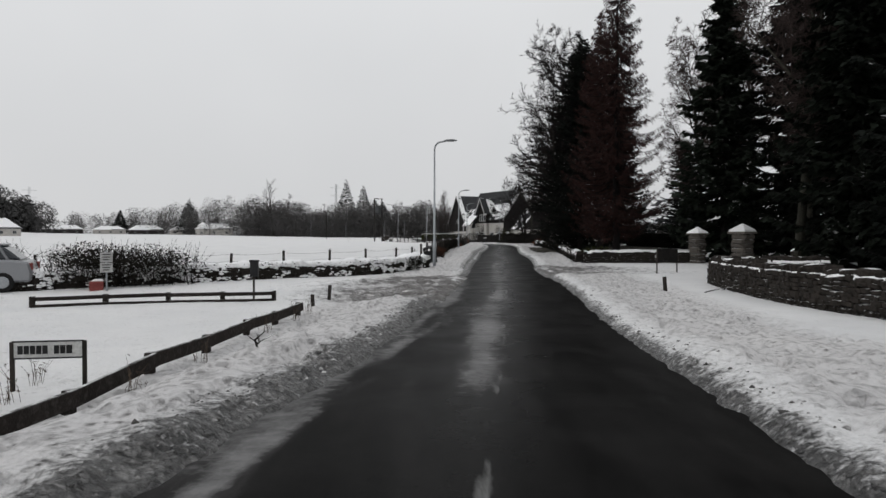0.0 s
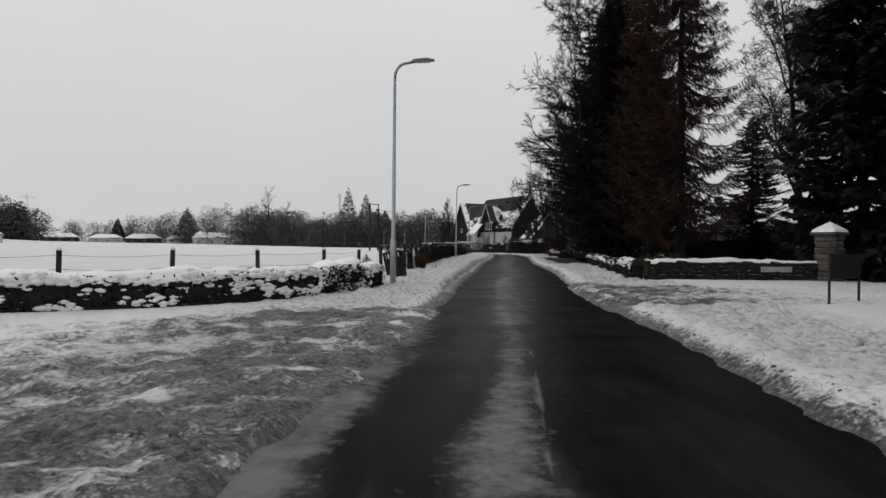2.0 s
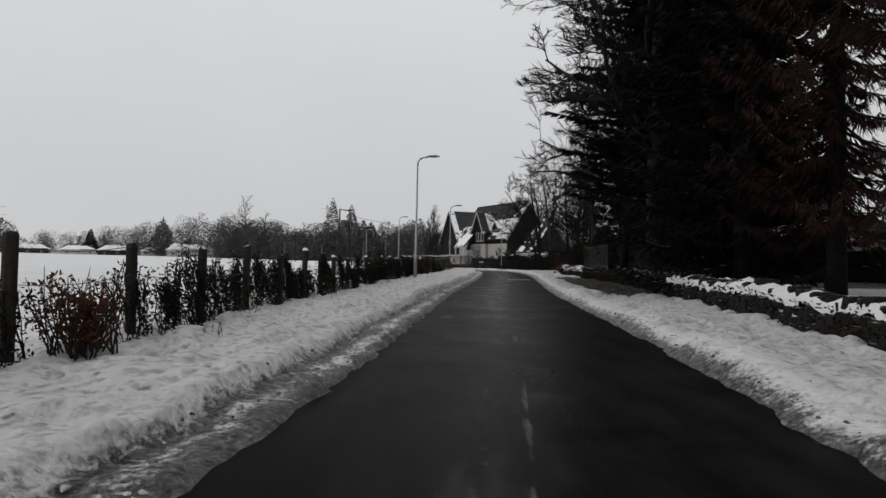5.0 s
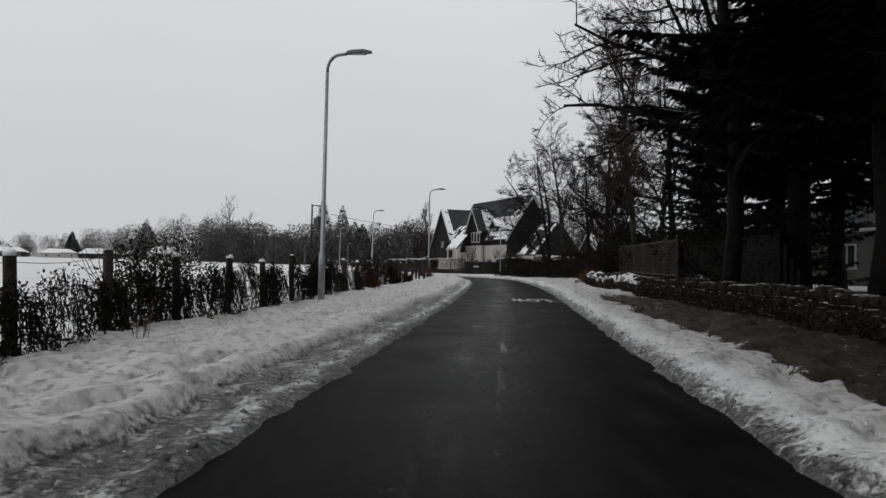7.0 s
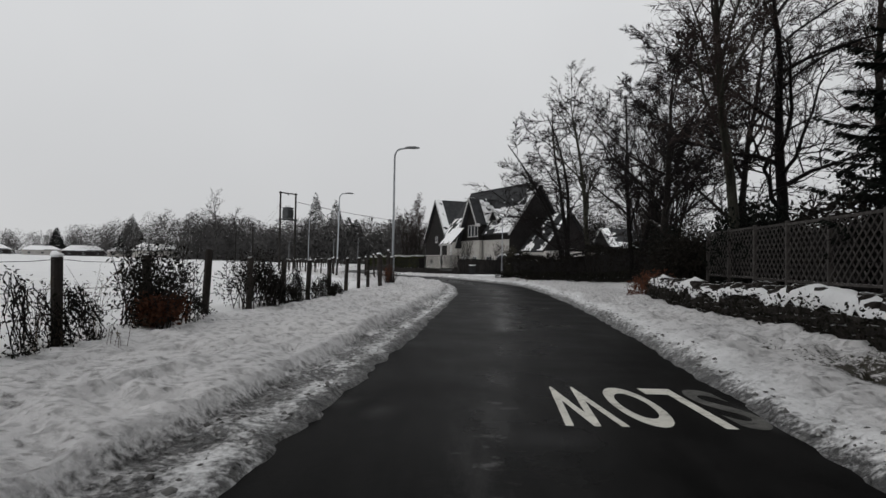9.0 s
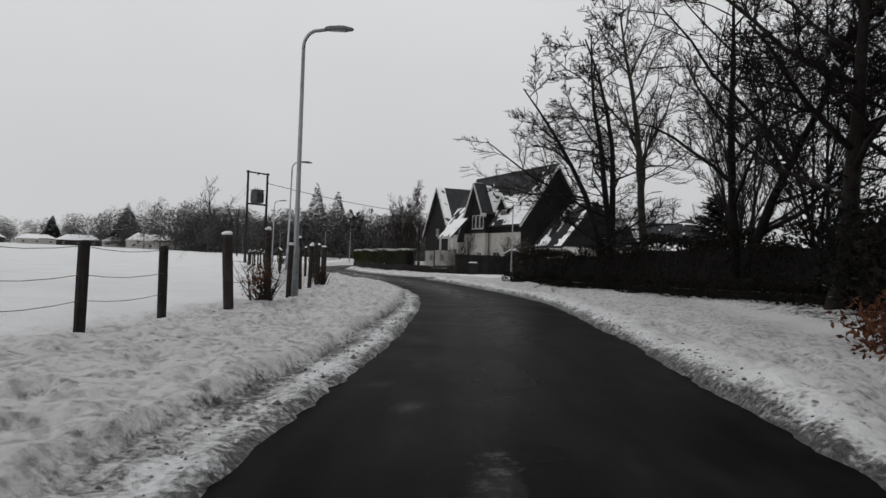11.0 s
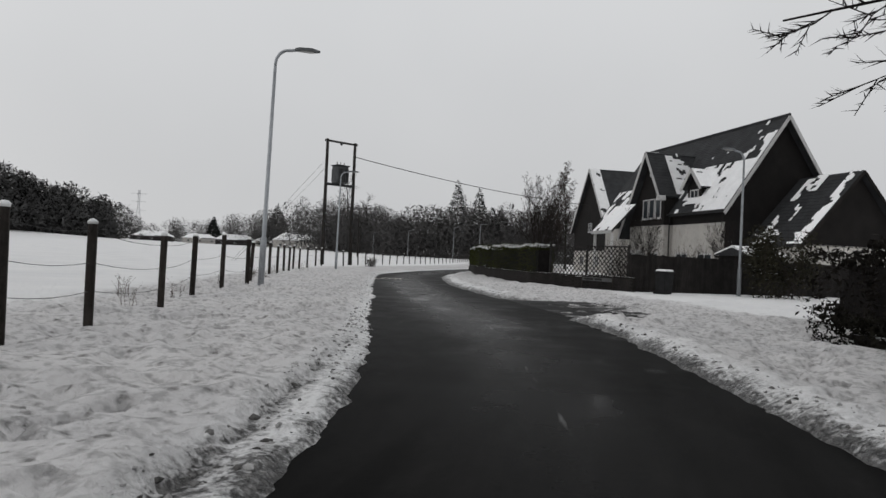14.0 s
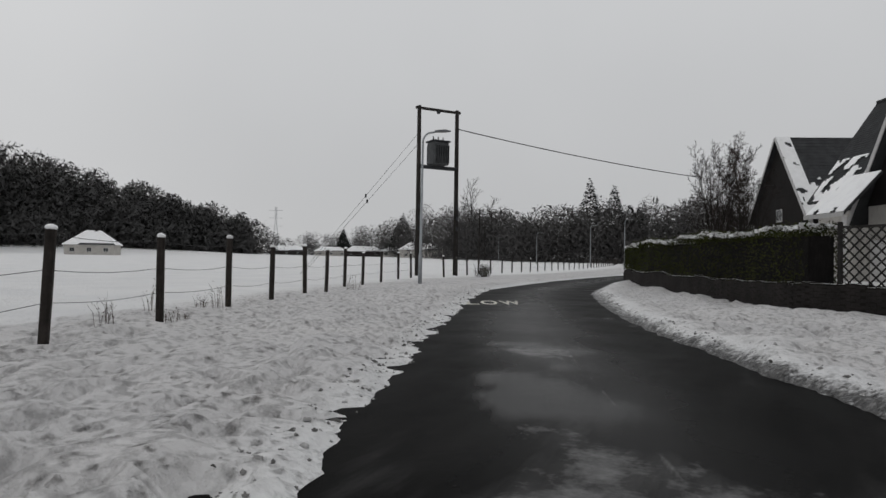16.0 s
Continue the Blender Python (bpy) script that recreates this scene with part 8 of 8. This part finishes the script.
def name_sign(p, q, z0, z1, bars, label, face="sign_white"):
    """A street name plate on two legs; its lettering is shown as plain bars."""
    ob = thing("street_sign", label, "sign")
    p, q = Vector((*p, 0)), Vector((*q, 0))
    d = (q - p).normalized()
    ang = math.degrees(math.atan2(d.y, d.x))
    w = (q - p).length
    n = Vector((d.y, -d.x, 0))
    m = (p + q) / 2
    for e in (p, q):
        z = ground_z(e.x, e.y) - 0.2
        part("leg", Geo().box((e.x, e.y, (z + z1) / 2), (0.04, 0.05, z1 - z), ang), MAT["post"], ob, bevel=0.004)
    plate = part("plate", Geo().box((m.x, m.y, (z0 + z1) / 2), (w, 0.02, z1 - z0), ang), MAT[face], ob, "plate with a dark border", bevel=0.003)
    for z in (z0, z1):
        part("border", Geo().box((m.x + n.x * 0.012, m.y + n.y * 0.012, z), (w, 0.01, 0.018), ang), MAT["sign_black"], plate)
    x = -w * 0.42
    for b in bars:
        if b > 0:
            c = m + d * (x + b * w / 2) + n * 0.013
            part("bar", Geo().box((c.x, c.y, (z0 + z1) / 2), (b * w, 0.006, (z1 - z0) * 0.5), ang), MAT["sign_black"], plate)
        x += abs(b) * w + 0.012


name_sign((-4.98, 7.5), (-4.2, 7.62), 0.2, 0.40, (0.07, 0.07, 0.07, 0.07, 0.07, -0.06, 0.07, 0.07, 0.08), "street name plate on two dark legs, lettering unreadable")
name_sign((7.15, 140.4), (8.5, 139.25), 0.5, 0.68, (0.08, 0.06, 0.07, 0.06, -0.05, 0.08, 0.06, 0.07), "grey street name plate on low legs by the trellis", face="sign_grey")
name_sign((10.0, 28.7), (11.25, 29.6), 0.5, 1.05, (), "dark-backed sign board on two short posts beside the drive", face="board")


def wall_sign():
    ob = thing("wall_sign", "long pale plate fixed to the dark entrance wall", "sign", pose(13.7, 38.03, ground_z(13.7, 38.03)))
    part("plate", Geo().box((0, 0, 0.40), (1.15, 0.025, 0.19)), MAT["sign_white"], ob, bevel=0.004)
    for sx in (-0.5, 0.5):
        part("bolt", Geo().box((sx, -0.018, 0.40), (0.03, 0.015, 0.03)), MAT["sign_black"], ob)


wall_sign()


def post_box_sign():
    ob = thing("notice_post", "dark notice box on a slim post beside the lane", "sign", pose(-5.15, 18.0, ground_z(-5.15, 18.0) - 0.3))
    part("pole", Geo().tube([(0, 0, -0.1), (0, 0, 1.42)], [0.03, 0.03], 8), MAT["post"], ob)
    part("box", Geo().box((0.03, -0.05, 1.2), (0.22, 0.14, 0.44)), MAT["bin"], ob, bevel=0.02)
    part("lid", Geo().box((0.03, -0.05, 1.43), (0.25, 0.17, 0.05)), MAT["bin"], ob, bevel=0.01)


post_box_sign()


def warning_sign():
    ob = thing("warning_sign", "white notice plates with dark print on a pole", "sign", pose(-10.5, 20.35, ground_z(-10.5, 20.35) - 0.05, 0, 0, 20))
    part("pole", Geo().tube([(0, 0.03, -0.1), (0, 0.03, 1.35)], [0.03, 0.03], 8), MAT["steel"], ob)
    for z, h in ((1.13, 0.32), (0.8, 0.3)):
        pl = part("plate", Geo().box((0, 0, z), (0.36, 0.015, h)), MAT["sign_white"], ob, bevel=0.004)
        for k in range(3):
            part("bar", Geo().box((0, -0.01, z + 0.09 - 0.08 * k), (0.26 - 0.04 * k, 0.006, 0.03)), MAT["sign_black"], pl)
    return ob


warning_sign()


def grit_bin():
    ob = thing("grit_bin", "faded red plastic grit bin with snow on its lid", "bin", Matrix.LocRotScale((-10.95, 20.6, ground_z(-10.95, 20.6) - 0.08), Euler((0, 0, 0.42)), (0.75, 0.75, 0.7)))
    part("body", Geo().box((0, 0, 0.2), (0.5, 0.4, 0.42), taper=1.1), MAT["red"], ob, bevel=0.03)
    part("lid", Geo().box((0, 0, 0.46), (0.6, 0.5, 0.12), taper=0.7), MAT["red"], ob, bevel=0.03)
    part("snow_cap", Geo().box((0.05, 0, 0.55), (0.5, 0.4, 0.1), taper=0.6), MAT["snow"], ob, bevel=0.03)


grit_bin()


def litter_bin():
    """A square hooded litter bin, tipped over to one side."""
    ob = thing("litter_bin", "black hooded litter bin leaning over beside the fence", "bin", pose(-0.25, 37.3, ground_z(-0.25, 37.3) - 0.08, 0, -12, -20))
    s = 0.27
    body = Geo().box((0, 0, 0.36), (2 * s, 2 * s, 0.74), taper=1.06)
    part("body", body, MAT["bin"], ob, bevel=0.02)
    for x, y in ((-1, -1), (1, -1), (1, 1), (-1, 1)):
        part("corner_post", Geo().box((x * (s - 0.03), y * (s - 0.03), 0.83), (0.07, 0.07, 0.22)), MAT["bin"], ob)
    for x, y in ((0, -1), (1, 0), (0, 1), (-1, 0)):
        part("mullion", Geo().box((x * (s - 0.02), y * (s - 0.02), 0.83), (0.05, 0.05, 0.22)), MAT["bin"], ob)
    part("rim", Geo().box((0, 0, 0.735), (2 * s + 0.05, 2 * s + 0.05, 0.04)), MAT["bin"], ob, bevel=0.01)
    h = Geo().add([(-s - 0.03, -s - 0.03, 0.94), (s + 0.03, -s - 0.03, 0.94), (s + 0.03, s + 0.03, 0.94), (-s - 0.03, s + 0.03, 0.94), (0, 0, 1.12), (-s - 0.03, -s - 0.03, 0.97), (s + 0.03, -s - 0.03, 0.97), (s + 0.03, s + 0.03, 0.97), (-s - 0.03, s + 0.03, 0.97)],
                  [(3, 2, 1, 0), (0, 1, 6, 5), (1, 2, 7, 6), (2, 3, 8, 7), (3, 0, 5, 8), (5, 6, 4), (6, 7, 4), (7, 8, 4), (8, 5, 4)])
    part("hood", h, MAT["bin"], ob)
    return ob


litter_bin()


def wheelie_bin(x, y, turn):
    ob = thing("wheelie_bin", "black wheelie bin with snow on its lid", "bin", pose(x, y, ground_z(x, y) - 0.08, 0, 0, turn), "wheelie bins")
    part("body", Geo().box((0, 0, 0.5), (0.46, 0.5, 0.95), taper=1.18), MAT["bin"], ob, bevel=0.03)
    lid = part("lid", Geo().box((0, 0, 1.01), (0.6, 0.66, 0.07)), MAT["bin"], ob, bevel=0.02)
    part("snow_cap", Geo().box((0, 0, 1.08), (0.56, 0.6, 0.09), taper=0.8), MAT["snow"], lid, bevel=0.03)
    for s in (-1, 1):
        part("wheel", Geo().tube([(s * 0.2, 0.26, 0.1), (s * 0.26, 0.26, 0.1)], [0.1, 0.1], 12), MAT["tyre"], ob)
    part("handle", Geo().tube([(-0.24, 0.34, 0.97), (0.24, 0.34, 0.97)], [0.018, 0.018], 6), MAT["bin"], ob)


wheelie_bin(10.6, 138.6, 40)


def parked_car(x, y, turn, label):
    """A small hatchback: body, glasshouse, four wheels, lights."""
    ob = thing("car", label, "car", pose(x, y, ground_z(x, y) - 0.02, 0, 0, turn), "parked cars")
    side = [(-2.05, 0.32), (-2.1, 0.62), (-1.98, 0.92), (-0.95, 1.0), (1.45, 1.02), (1.95, 0.95), (2.05, 0.6), (2.0, 0.3)]
    part("body", Geo().prism([(a, -0.85, b) for a, b in side], (0, 1.7, 0)), MAT["car_paint"], ob, bevel=0.07, smooth=False)
    top = [(-1.05, 0.98), (-0.35, 1.43), (0.3, 1.5), (1.25, 1.44), (1.75, 1.0)]
    part("glasshouse", Geo().prism([(a, -0.70, b) for a, b in top], (0, 1.4, 0)), MAT["glass"], ob, bevel=0.06)
    part("roof", Geo().box((0.45, 0, 1.49), (1.6, 1.36, 0.06)), MAT["car_paint"], ob, bevel=0.02)
    for s in (-1, 1):
        for a in (-0.62, 0.42, 1.42):
            part("pillar", Geo().beam((a - 0.02, s * 0.71, 0.98), (a * 0.72 + 0.1, s * 0.69, 1.47), 0.05, 0.07), MAT["car_paint"], ob)
        for a in (-1.3, 1.25):
            w = part("wheel", Geo().tube([(a, s * 0.64, 0.31), (a, s * 0.67, 0.31), (a, s * 0.85, 0.31), (a, s * 0.87, 0.31)], [0.27, 0.31, 0.31, 0.27], 20), MAT["tyre"], ob, "black tyre")
            part("rim", Geo().tube([(a, s * 0.86, 0.31), (a, s * 0.885, 0.31)], [0.2, 0.17], 14), MAT["steel"], w)
        part("headlight", Geo().box((-2.0, s * 0.62, 0.72), (0.2, 0.3, 0.16)), MAT["sign_white"], ob, bevel=0.03)
        part("tail_light", Geo().box((1.97, s * 0.68, 0.78), (0.14, 0.22, 0.26)), MAT["red"], ob, bevel=0.03)
        part("mirror", Geo().box((-0.75, s * 0.93, 1.02), (0.12, 0.16, 0.12)), MAT["car_paint"], ob, bevel=0.02)


parked_car(-15.0, 20.2, 24, "silver hatchback parked beside the lane, snow on its roof")
parked_car(-18.8, 24.2, 20, "grey parked hatchback dusted with snow behind another car")


def garden_shed():
    """A low shed behind the timber fence, its roof under snow."""
    ob = thing("shed", "small dark garden shed under a thick roof of snow", "shed", pose(15.6, 146.2, ground_z(15.6, 146.2) - 0.1, 0, 0, 38))
    part("wall", Geo().box((0, 0, 1.0), (2.6, 1.9, 2.1)), MAT["board"], ob, bevel=0.02)
    roof = part("roof", Geo().prism([(-1.5, -1.15, 2.0), (-1.5, 1.15, 2.0), (-1.5, 0, 2.42)], (3.0, 0, 0)), MAT["slate"], ob)
    part("snow_cap", Geo().prism([(-1.45, -1.12, 2.03), (-1.45, -1.08, 2.12), (-1.45, 0, 2.54), (-1.45, 1.08, 2.12), (-1.45, 1.12, 2.03), (-1.45, 0, 2.44)], (2.9, 0, 0)), MAT["roof_snow"], roof)


garden_shed()


# ---- last details ----
def fallen_branch(x, y, turn, L, seed):
    rng = random.Random(seed)
    ob = thing("fallen_branch", "thin dead branch lying on the snow", "branch", pose(x, y, ground_z(x, y) + 0.03, 0, 0, turn), "fallen branches")
    g = Geo()
    g.tube([(0, 0, 0), (L * 0.5, 0.06, 0.08), (L, -0.05, 0.16)], [0.018, 0.014, 0.006], 5)
    for k in range(4):
        a = rng.uniform(0.2, 0.8) * L
        g.tube([(a, 0, 0.05), (a + 0.2, rng.uniform(-0.25, 0.25), 0.14)], [0.009, 0.004], 4)
    part("limb", g, MAT["bark"], ob)


fallen_branch(12.3, 113.6, 50, 1.3, 1)
fallen_branch(7.9, 18.6, 10, 0.9, 2)
fallen_branch(-2.3, 8.2, 100, 0.5, 3)
